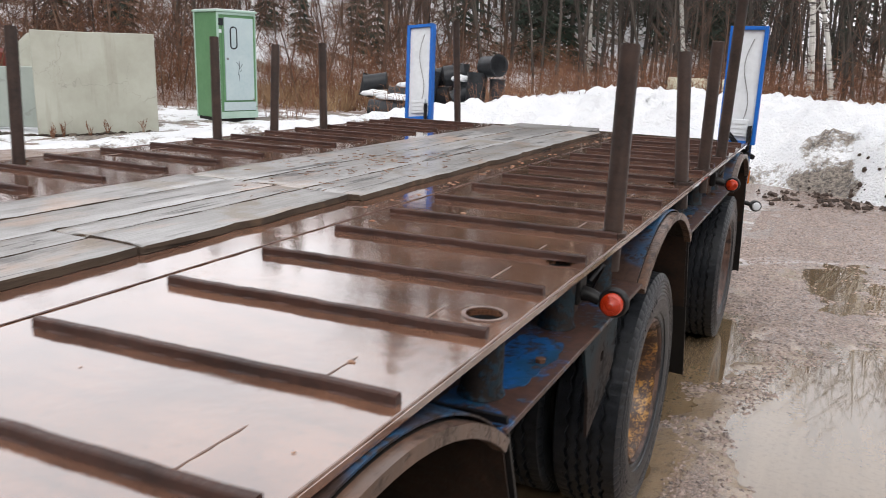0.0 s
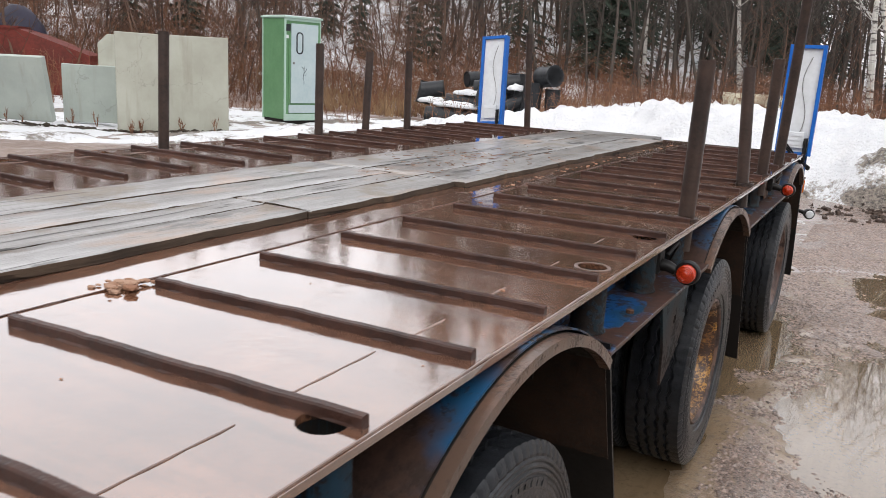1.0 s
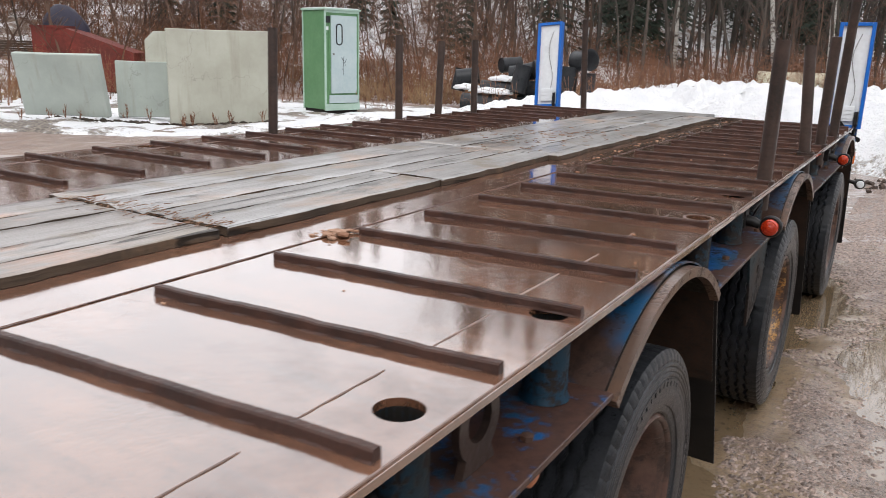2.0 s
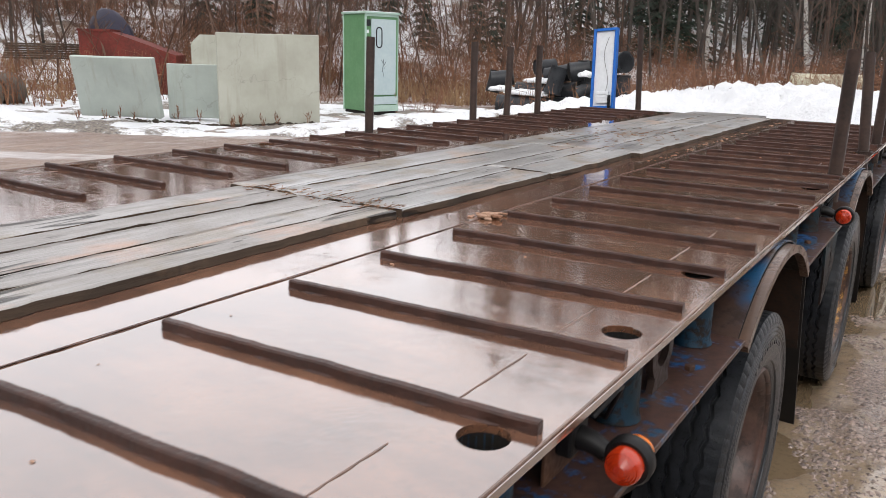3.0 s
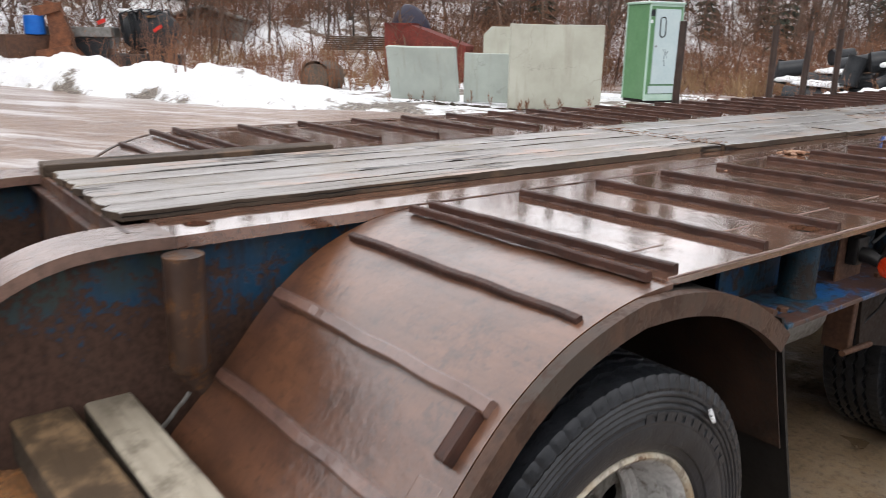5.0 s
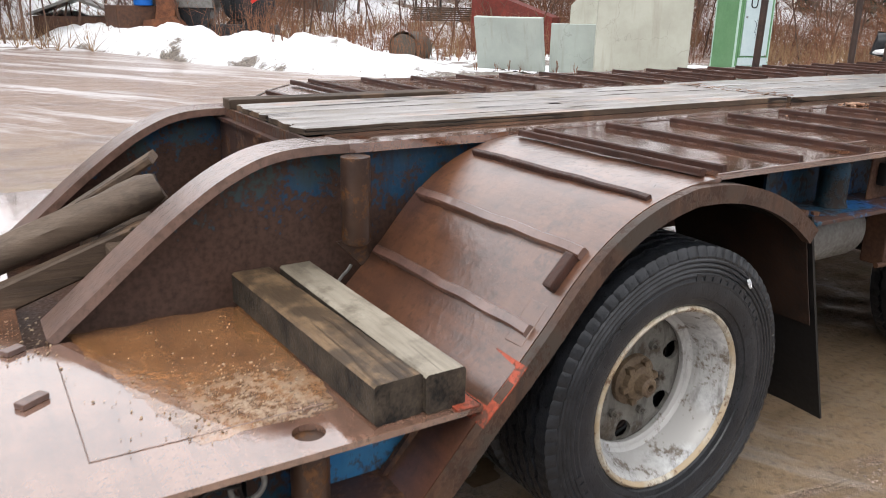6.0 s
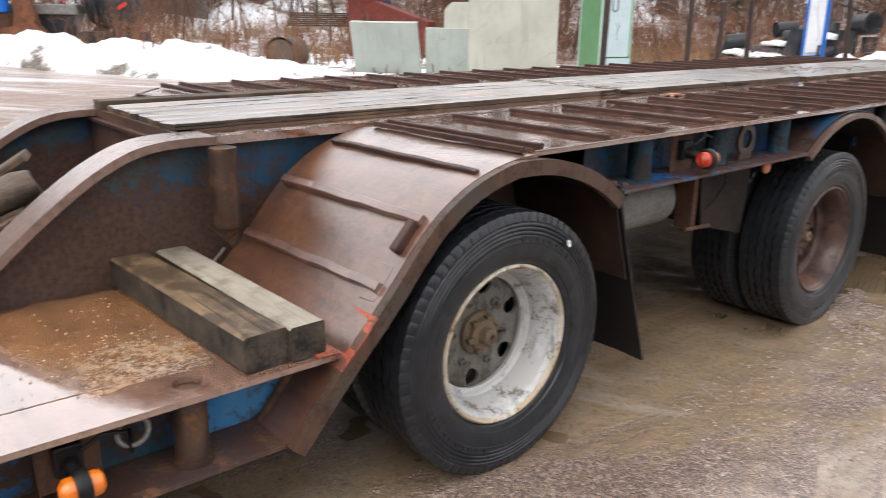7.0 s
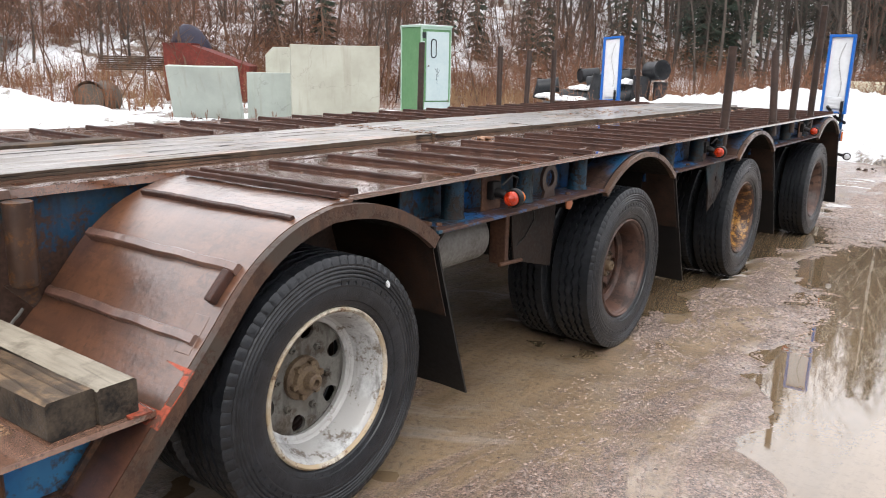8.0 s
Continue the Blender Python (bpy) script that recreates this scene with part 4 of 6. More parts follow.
def disc_mesh(mat):
    holes = [ring(0.150 * math.cos(a), 0.150 * math.sin(a), 0.028, 20, 0.028) for a in (2 * math.pi * k / 6 + 0.2 for k in range(6))]
    bm = prism(ring(0, 0, 0.187, 64), holes, "x", -0.062, -0.050)
    for v in bm.verts:
        r = math.hypot(v.co.y, v.co.z)
        v.co.x += 0.012 * smooth01((r - 0.10) / 0.05) - 0.010 * smooth01((r - 0.17) / 0.015)
    return mesh_of(bm, "wheel_disc", mat, 35)


def hub_mesh():
    bm = bmesh.new()
    lathe(bm, [(-0.05, 0.001), (-0.05, 0.084), (-0.004, 0.080), (0.002, 0.074), (0.030, 0.070), (0.036, 0.062), (0.038, 0.052), (0.052, 0.048), (0.056, 0.040), (0.058, 0.030), (0.082, 0.026), (0.088, 0.020), (0.088, 0.011), (0.070, 0.010), (0.070, 0.001)], 28, False)
    for k in range(6):
        a = 2 * math.pi * k / 6
        box(bm, 0.034, 0.054, 0.054 * math.cos(a) - 0.009, 0.054 * math.cos(a) + 0.009, 0.054 * math.sin(a) - 0.009, 0.054 * math.sin(a) + 0.009, 0.003)
    return mesh_of(bm, "hub", HUB, 35)


def nut_mesh():
    bm = bmesh.new()
    tube(bm, [(-0.024, 0, 0), (-0.008, 0, 0), (-0.0075, 0, 0), (0.004, 0, 0)], [0.012, 0.012, 0.006, 0.006], 6)
    return mesh_of(bm, "wheel_nut", DISC_GREY, 35)


TYRE, HUBM, NUT = tyre_mesh(), hub_mesh(), nut_mesh()
MARKS = mark_mesh([(15, 75, 0.330, 0.020), (120, 160, 0.325, 0.014), (205, 262, 0.330, 0.020), (300, 335, 0.325, 0.014)])
RIMS = {"white": (rim_mesh(RIM_WHITE), disc_mesh(DISC_GREY), edge_mesh(RIM_EDGE), "silver-white rusty steel wheel with worn black tyre"), "brown": (rim_mesh(RIM_BROWN), disc_mesh(RIM_BROWN), edge_mesh(RIM_BROWN), "brown steel wheel with worn black tyre"),
        "gold": (rim_mesh(RIM_GOLD), disc_mesh(RIM_GOLD), edge_mesh(RIM_BROWN), "rusty yellow steel wheel with worn black tyre")}


def wheel(y, z, x, s, kind, turn, outer):
    rim, disc, edge, label = RIMS[kind]
    w = empty("wheel", label)
    w.parent = trailer
    w.matrix_basis = pose(x, y, z, turn, 0, 0 if s > 0 else 180)
    part("tyre", TYRE, None, w)
    part("rim", rim, None, w)
    part("wheel_disc", disc, None, w)
    part("rim_edge", edge, None, w)
    if outer:
        tagged(part("sidewall_relief", MARKS, None, w), kind="stuff")
        part("hub", HUBM, None, w, "greasy brown hub cap", None, pose(-0.062, 0, 0))
        for k in range(6):
            a = 2 * math.pi * (k + 0.5) / 6 + 0.2
            part("wheel_nut", NUT, None, w, "", None, pose(-0.024, 0.104 * math.cos(a), 0.108 * math.sin(a)))


for (y, z), kind, turn in zip(AXLES, ("white", "brown", "gold", "brown"), (10.5, 40, 75, 0)):
    for s in (1, -1):
        wheel(y, z, s * 1.190, s, kind, turn, True)
        wheel(y, z, s * 0.945, s, "brown", turn + 9, False)
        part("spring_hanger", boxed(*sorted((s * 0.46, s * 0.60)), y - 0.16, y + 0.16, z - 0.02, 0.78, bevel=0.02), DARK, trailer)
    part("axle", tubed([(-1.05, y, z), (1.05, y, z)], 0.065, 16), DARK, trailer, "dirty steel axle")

# mudflaps behind the wheels
for s in (1, -1):
    for yc, top in ((-0.42, 0.03), (ARCHES[0], ARCHES[0] + 0.42), (ARCHES[1], ARCHES[1] + 0.42), (ARCHES[2], ARCHES[2] + 0.42)):
        bm = bmesh.new()
        a, b = sorted((s * 0.80, s * 1.288))
        nz = 10
        rows = []
        for i in range(nz + 1):
            t = i / nz
            y = top + (-0.02 + 0.215 * t ** 1.15 if top < 1 else 0.01 + 0.275 * t ** 1.1)
            zz = 0.790 - 0.655 * t + (slope_z(top) + 0.03) * t
            rows.append([[bm.verts.new((a + (b - a) * k / 4, y + d + 0.006 * math.sin(k * 1.7 + t * 3), zz)) for k in range(5)] for d in (0, 0.009)])
        for p, q in zip(rows, rows[1:]):
            for k in range(4):
                for d in (0, 1):
                    bm.faces.new((p[d][k], p[d][k + 1], q[d][k + 1], q[d][k]))
            for k in (0, 4):
                bm.faces.new((p[0][k], p[1][k], q[1][k], q[0][k]))
        for p in (rows[0], rows[-1]):
            for k in range(4):
                bm.faces.new((p[0][k], p[0][k + 1], p[1][k + 1], p[1][k]))
        part("mudflap", bm, FLAP, trailer, "black rubber mudflap", 60)
        bm = bmesh.new()
        rows = []
        for i in range(6):
            t = 0.02 + 0.48 * i / 5
            y = top + (-0.02 + 0.215 * t ** 1.15 if top < 1 else 0.01 + 0.275 * t ** 1.1) - 0.009
            zz = 0.790 - 0.655 * t + (slope_z(top) + 0.03) * t
            rows.append([[bm.verts.new((x, y + d, zz)) for x in (a + 0.004, b - 0.006)] for d in (-0.003, 0.0)])
        for p, q in zip(rows, rows[1:]):
            for d in (0, 1):
                bm.faces.new((p[d][0], p[d][1], q[d][1], q[d][0]))
            for k in (0, 1):
                bm.faces.new((p[0][k], p[1][k], q[1][k], q[0][k]))
        for p in (rows[0], rows[-1]):
            bm.faces.new((p[0][0], p[0][1], p[1][1], p[1][0]))
        part("flap_plate", bm, FLAP_PLATE, trailer, "rust-brown plate that holds the mudflap", 60)
part("tyre_guard", prism([(0.78, 0.50), (1.09, 0.42), (1.12, 0.70), (0.98, 0.762), (0.74, 0.762), (0.76, 0.60)], [], "x", 1.12, 1.128), GUARD, trailer, "brown hanging guard plate")
part("guard_plate", prism([(2.66, 0.761), (3.00, 0.761), (2.98, 0.60), (2.90, 0.53), (2.755, 0.468), (2.735, 0.60)], [ring(2.85, 0.66, 0.016, 14)], "x", 1.268, 1.276), GUARD_WORN, trailer, "brown hanging guard plate with a bolt hole")

def paint_patch(y0, y1, x0, x1, seed):
    """A thick patch of blue paint left on the rail's flange."""
    loop = []
    for k in range(60):
        a = 2 * math.pi * k / 60
        c, d = math.cos(a), math.sin(a)
        r = min(1.0 / max(abs(c), abs(d), 1e-6), 1.25) * (0.9 + 0.16 * noise.noise((c * 2, d * 2, seed)) + 0.10 * noise.noise((c * 7, d * 7, seed)))
        loop.append((min(max((x0 + x1) / 2 + (x1 - x0) / 2 * r * c, 1.125), 1.293), (y0 + y1) / 2 + (y1 - y0) / 2 * r * d))
    part("paint_patch", prism(loop, [], "z", 0.7742, 0.7752), BLUE, trailer, "thick flaking bright blue paint")


for k, (y0, y1, x0, x1) in enumerate(((2.27, 2.62, 1.13, 1.265), (2.13, 2.25, 1.13, 1.20), (4.25, 4.62, 1.13, 1.25), (0.06, 0.40, 1.13, 1.27), (4.95, 5.08, 1.13, 1.22))):
    paint_patch(y0, y1, x0, x1, 2.0 + 3 * k)

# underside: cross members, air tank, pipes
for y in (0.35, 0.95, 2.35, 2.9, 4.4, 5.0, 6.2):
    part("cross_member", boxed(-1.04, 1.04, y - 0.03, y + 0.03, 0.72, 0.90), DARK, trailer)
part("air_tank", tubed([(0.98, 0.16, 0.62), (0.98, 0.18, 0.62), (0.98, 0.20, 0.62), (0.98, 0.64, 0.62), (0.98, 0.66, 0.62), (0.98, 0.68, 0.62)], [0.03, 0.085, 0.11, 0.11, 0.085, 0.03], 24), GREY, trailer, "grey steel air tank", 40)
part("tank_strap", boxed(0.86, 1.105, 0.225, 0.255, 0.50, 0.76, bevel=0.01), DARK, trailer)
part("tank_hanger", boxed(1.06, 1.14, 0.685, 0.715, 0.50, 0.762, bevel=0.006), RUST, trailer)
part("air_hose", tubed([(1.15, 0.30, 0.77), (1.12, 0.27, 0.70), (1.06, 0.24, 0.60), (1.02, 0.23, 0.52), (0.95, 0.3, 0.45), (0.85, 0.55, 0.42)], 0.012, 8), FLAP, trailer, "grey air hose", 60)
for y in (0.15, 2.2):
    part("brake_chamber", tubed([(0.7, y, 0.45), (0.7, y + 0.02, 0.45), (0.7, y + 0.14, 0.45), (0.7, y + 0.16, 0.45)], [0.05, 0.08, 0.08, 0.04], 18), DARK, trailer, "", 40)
# Near-black sheet backs the board gaps, their shade put into its colour.
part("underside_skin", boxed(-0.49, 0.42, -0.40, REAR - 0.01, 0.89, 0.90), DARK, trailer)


# ---- side lamps, reflector, rear lamp ----
def marker_lamp(x, y, z, front, back):
    """A rubber-armed lamp with a lens towards the front and another towards the rear."""
    lamp = empty("marker_lamp", "round red-orange side marker lamp in black rubber")
    lamp.parent = trailer
    lamp.matrix_basis = pose(x, y, z)
    turn = pose(0, 0, 0, 0, 0, -90)
    bm = bmesh.new()
    lathe(bm, [(-0.014, 0.026), (-0.014, 0.034), (-0.008, 0.0375), (0.010, 0.0375), (0.016, 0.034), (0.016, 0.026)], 32)
    part("rubber_ring", bm, FLAP, lamp, "black rubber ring", 40, turn)
    bm = bmesh.new()
    lathe(bm, [(0.012, 0.0285), (0.026, 0.0285), (0.034, 0.0268), (0.0370, 0.0245), (0.0360, 0.0235), (0.0400, 0.0210), (0.0385, 0.0200), (0.0425, 0.0165), (0.0410, 0.0155), (0.0440, 0.0125), (0.0420, 0.0115), (0.0450, 0.008), (0.0455, 0.001)], 32, False)
    part("front_lens", bm, front, lamp, "red-orange ribbed lens", 30, turn)
    bm = bmesh.new()
    lathe(bm, [(-0.010, 0.028), (-0.026, 0.028), (-0.036, 0.0255), (-0.042, 0.019), (-0.044, 0.001)], 28, False)
    part("rear_lens", bm, back, lamp, "amber rear lens", 30, turn)
    part("arm", tubed([(-0.095, 0.0, 0.012), (-0.06, 0.0, 0.010), (-0.035, 0.0, 0.0)], [0.022, 0.018, 0.015], 12), FLAP, lamp, "", 60)
    part("bracket", boxed(-0.115, -0.109, -0.060, 0.070, -0.058, 0.070, bevel=0.002), RUST, lamp, "rusty bracket plate")
    part("bracket_box", boxed(-0.1085, -0.080, -0.03, 0.03, -0.015, 0.055, bevel=0.006), FLAP, lamp)
    part("cable", tubed([(-0.07, 0.02, 0.04), (-0.05, 0.06, 0.075), (-0.06, 0.11, 0.06), (-0.09, 0.13, -0.01), (-0.2, 0.16, 0.0)], 0.005, 6), FLAP, lamp, "", 60)


for x, y in ((1.306, 0.480), (1.311, 2.782), (1.325, 5.075)):
    marker_lamp(x, y, 0.832, LENS_RED, LENS_AMBER)
marker_lamp(1.285, -1.665, 0.385, LENS_AMBER, LENS_AMBER)
part("tyre_snow_smear", boxed(-0.008, 0.008, -0.030, 0.024, -0.003, 0.005, bevel=0.003, m=pose(1.302, -0.235, 0.650, 0, 62, 40)), SNOW, trailer, "smear of white slush on the tyre")
eye = [(0.895 + 0.062 * math.cos(a), 0.852 + 0.062 * math.sin(a)) for a in [radians(-52 + 284 * k / 30) for k in range(31)]]
part("lashing_eye", prism([(0.945, 0.7755)] + eye + [(0.845, 0.7755)], [ring(0.895, 0.856, 0.036, 24)], "x", 1.205, 1.219), STAKE, trailer, "dark steel lashing eye with a round hole")
part("side_reflector", tubed([(1.262, 0.985, 0.742), (1.270, 0.985, 0.742), (1.274, 0.985, 0.742)], [0.026, 0.026, 0.020], 20), REFLECT_ORANGE, trailer, "small dull orange reflector", 40)
for y in (0.10, 0.56, 1.02, 2.45, 2.95, 4.35, 5.05):
    part("rail_bolt", tubed([(1.24, y, 0.7745), (1.24, y, 0.784), (1.24, y, 0.786)], [0.012, 0.012, 0.007], 6), RUST, trailer, "", 40)
part("hanger_pin", tubed([(1.15, 0.63, 0.515), (1.15, 0.80, 0.505)], 0.009, 8), RUST, trailer, "rusty steel pin through the hanger", 60)
part("drain_valve", tubed([(0.99, 0.30, 0.515), (0.99, 0.30, 0.50), (0.99, 0.30, 0.47)], [0.022, 0.018, 0.010], 10), RUST, trailer, "", 40)
part("valve_block", boxed(1.00, 1.08, 0.02, 0.10, 0.36, 0.45, bevel=0.008), GREY, trailer, "grey brake valve")
part("valve_pipe", tubed([(1.04, 0.06, 0.45), (1.04, 0.08, 0.52), (1.02, 0.14, 0.58)], 0.010, 8), GREY, trailer, "", 60)
part("loose_wire", tubed([(1.18, 0.82, 0.762), (1.17, 0.86, 0.68), (1.14, 0.84, 0.60), (1.12, 0.78, 0.55)], 0.004, 6), FLAP, trailer, "", 60)
part("flap_rod", tubed([(0.80, 0.015, 0.795), (1.27, 0.015, 0.795)], 0.010, 8), RUST, trailer, "", 60)
part("lashing_ring", tubed([(1.20 + 0.0, -1.53 + 0.034 * math.cos(a), 0.425 + 0.034 * math.sin(a)) for a in [math.pi * 2 * k / 20 for k in range(21)]], 0.006, 8), GREY, trailer, "steel lashing ring", 60)
rear_lamp = empty("rear_outline_lamp", "round black outline lamp on a stalk")
rear_lamp.parent = trailer
rear_lamp.matrix_basis = pose(1.335, 6.44, 0.515)
part("stalk", tubed([(-0.08, 0, 0.02), (0.0, 0, 0.0)], 0.014, 8), FLAP, rear_lamp, "", 60)
bm = bmesh.new()
lathe(bm, [(-0.02, 0.001), (-0.02, 0.034), (0.015, 0.038), (0.030, 0.034), (0.034, 0.001)], 24, False)
part("housing", bm, FLAP, rear_lamp, "", 40, pose(0.01, 0, 0, 0, 0, -70))
bm = bmesh.new()
lathe(bm, [(0.030, 0.028), (0.040, 0.022), (0.043, 0.001)], 24, False)
part("lens", bm, PANEL_WHITE, rear_lamp, "clear white lens", 40, pose(0.01, 0, 0, 0, 0, -70))


# ---- rear marker boards: blue frame, white back, cable ----
def marker_board(cx, y0, lean_x, z0, h):
    board = empty("rear_board", "upright white board in a bright blue steel frame")
    board.parent = trailer
    board.matrix_basis = pose(cx, y0, z0, -10 if lean_x < 0 else -2, lean_x, 0)
    w, d = 0.115, 0.028
    part("panel", boxed(-w + 0.022, w - 0.022, -0.008, 0.012, 0.02, h - 0.02), PANEL_WHITE, board, "white sheet metal panel")
    for a, b in ((-w, -w + 0.024), (w - 0.024, w)):
        part("frame_upright", boxed(a, b, -d, d, 0, h, bevel=0.003), PANEL_BLUE, board)
    for a, b in ((0.0, 0.024), (h - 0.024, h)):
        part("frame_bar", boxed(-w + 0.025, w - 0.025, -d, d, a, b, bevel=0.003), PANEL_BLUE, board)
    part("terminal_box", boxed(-0.06, 0.06, -0.03, -0.0085, 0.05, 0.16, bevel=0.006), PANEL_WHITE, board, "white terminal cover")
    for k in range(3):
        part("cover_rib", boxed(-0.05, 0.05, -0.034, -0.0305, 0.07 + 0.03 * k, 0.078 + 0.03 * k), PANEL_WHITE, board)
    pts = [(0.028 * math.sin(k * 0.42 + 0.6) + 0.01 + 0.02 * (k / 14), -0.013, 0.16 + (h - 0.24) * k / 14) for k in range(15)]
    part("cable", tubed(pts, 0.0022, 6), GREY, board)
    pts = [(0.075 + 0.012 * math.cos(k * 1.3), -0.04 + 0.012 * math.sin(k * 1.3), 0.12 - 0.0016 * k) for k in range(100)]
    part("coil_cable", tubed(pts, 0.004, 5), FLAP, board, "black coiled cable")


marker_board(-1.195, 6.43, -5, 0.925, 0.74)
marker_board(1.188, 6.36, 0, 0.92, 0.74)
coil = []
for k in range(161):
    t = k / 160
    c = Vector((1.145 + 0.155 * t, 6.300 + 0.09 * t, 0.985 - 0.06 * math.sin(t * 3.0) - 0.14 * t * t))
    coil.append(c + Vector((0.012 * math.cos(k * 1.05), 0.0, 0.014 * math.sin(k * 1.05))))
part("coil_cable", tubed(coil, 0.0048, 5), FLAP, trailer, "black coiled cable at the rear corner", 60)
part("rear_post", boxed(1.252, 1.282, 6.365, 6.40, 0.66, 0.919, bevel=0.004), BLUE, trailer, "chipped blue rear post")
part("tail_lamp", boxed(1.245, 1.292, 6.402, 6.43, 0.66, 0.75, bevel=0.008), LENS_AMBER, trailer, "orange tail lamp")

# ---- loose stakes standing in the sockets ----
STAKES = [(1.222, 3.075, 1.460, 1.228, 3.075), (1.222, 4.21, 1.461, 1.172, 4.23), (1.226, 4.70, 1.515, 1.238, 4.655), (1.226, 5.29, 1.84, 1.268, 5.15),
          (-1.235, 3.02, 1.479, -1.250, 3.055), (-1.255, 4.215, 1.479, -1.279, 4.245), (-1.258, 4.70, 1.452, -1.270, 4.75), (-1.255, 5.215, 1.474, -1.269, 5.226), (-0.82, 6.35, 1.67, -0.845, 6.32)]
for bx, by, tz, tx, ty in STAKES:
    a, b = Vector((bx, by, DECK - 0.10 if by < 6 else DECK)), Vector((tx, ty, tz))
    r = 0.027 if bx > 0 else 0.025
    bm = bmesh.new()
    d = (b - a).normalized()
    tube(bm, [a, a + (b - a) * 0.3, a + (b - a) * 0.7, b - d * 0.003, b, b - d * 0.03], [r, r * 1.01, r, r, r * 0.93, r * 0.85], 20)
    thing("stake", bm, STAKE, "tall rusty steel pipe stake standing in the deck" if tz > 1.6 else "rusty brown steel pipe stake standing in the deck", "stake", "stakes along the trailer deck", "", 40)
    if by < 6 and bx > 0:
        thing("stake_collar", prism(ring(bx, by, 0.040, 24), [ring(bx, by, r * 1.03, 24)], "z", DECK + 0.0005, DECK + 0.012), STAKE, "welded steel collar at a stake's foot", "collar", "stake collars")


# ---- timber lying on the low deck ----
def sawn(name, p, q, w, h, mat, label, seed, group="", dark_faces=False):
    """A sawn beam from p to q (bottom centre line)."""
    bm = bmesh.new()
    a, b = Vector(p), Vector(q)
    d = (b - a).normalized()
    side = Vector((0, 0, 1)).cross(d).normalized()
    up = d.cross(side)
    n, rows = 8, []
    for i in range(n + 1):
        c = a + (b - a) * i / n
        j = [0.003 * noise.noise((seed, i, k)) for k in range(8)]
        e = 0.006
        loop = [(-w / 2, e), (-w / 2 + e, 0), (w / 2 - e, 0), (w / 2, e), (w / 2, h - e), (w / 2 - e, h), (-w / 2 + e, h), (-w / 2, h - e)]
        rows.append([bm.verts.new(c + side * (u + j[k]) + up * (v + j[-k] * 0.6)) for k, (u, v) in enumerate(loop)])
    for r0, r1 in zip(rows, rows[1:]):
        for k in range(8):
            bm.faces.new((r0[k], r0[(k + 1) % 8], r1[(k + 1) % 8], r1[k]))
    bm.faces.new(rows[0]), bm.faces.new(rows[-1][::-1])
    ob = thing(name, bm, mat, label, "timber", group, "", 30)
    # Ends, and front sides when set to side, take a near-black mottled wood.
    if dark_faces:
        ob.data.materials.append(DARK_WOOD)
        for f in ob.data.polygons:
            f.material_index = 1 if abs(f.normal.x) > 0.8 or (dark_faces == "side" and f.normal.y < -0.8) else 0
    return ob


DARK_WOOD = plain("dark_mottled_wood", (0.008, 0.0075, 0.007), (0.075, 0.058, 0.042), 13, (0.5, 0.8), 0.8)
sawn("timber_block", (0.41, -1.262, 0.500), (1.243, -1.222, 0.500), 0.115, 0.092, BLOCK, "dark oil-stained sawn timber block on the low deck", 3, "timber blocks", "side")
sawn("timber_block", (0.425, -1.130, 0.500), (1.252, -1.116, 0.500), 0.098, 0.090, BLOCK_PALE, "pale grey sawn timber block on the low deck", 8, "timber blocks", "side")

# logs and offcuts in the well between the beams
def log(name, p, q, r0, r1, label, seed):
    bm = bmesh.new()
    a, b = Vector(p), Vector(q)
    n = 12
    pts = [a + (b - a) * i / n + Vector((0, noise.noise((seed, i * 0.4, 0)), noise.noise((seed, i * 0.4, 5)))) * 0.012 for i in range(n + 1)]
    rings = tube(bm, pts, [r0 + (r1 - r0) * i / n + 0.004 * noise.noise((seed, i, 9)) for i in range(n + 1)], 14)
    for i, rg in enumerate(rings):
        for k, v in enumerate(rg):
            v.co += (v.co - pts[i]) * 0.24 * noise.noise((seed + k * 0.9, i * 0.25, 1))
            if i in (0, n):
                v.co += (b - a).normalized() * 0.05 * noise.noise((seed, k * 1.7, i)) - (v.co - pts[i]) * 0.15
    return thing(name, bm, LOG, label, "timber", "", "", 50)


log("log", (0.02, -2.02, 0.555), (0.13, -1.43, 0.785), 0.050, 0.054, "weathered grey log lying in the well", 4)
sawn("board_offcut", (0.15, -1.98, 0.440), (0.17, -1.40, 0.650), 0.05, 0.080, LOG_DARK, "dark weathered board lying in the well", 12)
sawn("plank_offcut", (-0.16, -1.75, 0.60), (-0.04, -1.40, 0.835), 0.14, 0.028, LOG_DARK, "grey broken plank leaning in the well", 15)
sawn("support_block", (-0.30, -1.52, 0.412), (0.30, -1.50, 0.412), 0.20, 0.24, LOG_DARK, "dark timber block on the floor of the well", 19)
# Mud patch cut to the beam web's brown reflection, which its colour carries.
bm = bmesh.new()
mid = bm.verts.new((0.76, -1.46, 0.5012))
rim_vs = []
for k in range(220):
    u = 4 * k / 220
    c = (min(u, 1), 1, max(3 - u, 0), 0)[int(u)]
    d = (0, u - 1, 1, max(4 - u, 0))[int(u)]
    x = 0.455 + 0.68 * c
    y = (-1.755 + 0.15 * c) * (1 - d) - 1.300 * d
    n = 0.020 * noise.noise((x * 9, y * 9, 3)) + 0.012 * noise.noise((x * 30, y * 30, 8))
    rim_vs.append(bm.verts.new((x + n * (1 if c > 0.5 else -1), y + n * (1 if d > 0.5 else -1), 0.4994)))
for k in range(220):
    bm.faces.new((mid, rim_vs[k], rim_vs[(k + 1) % 220]))


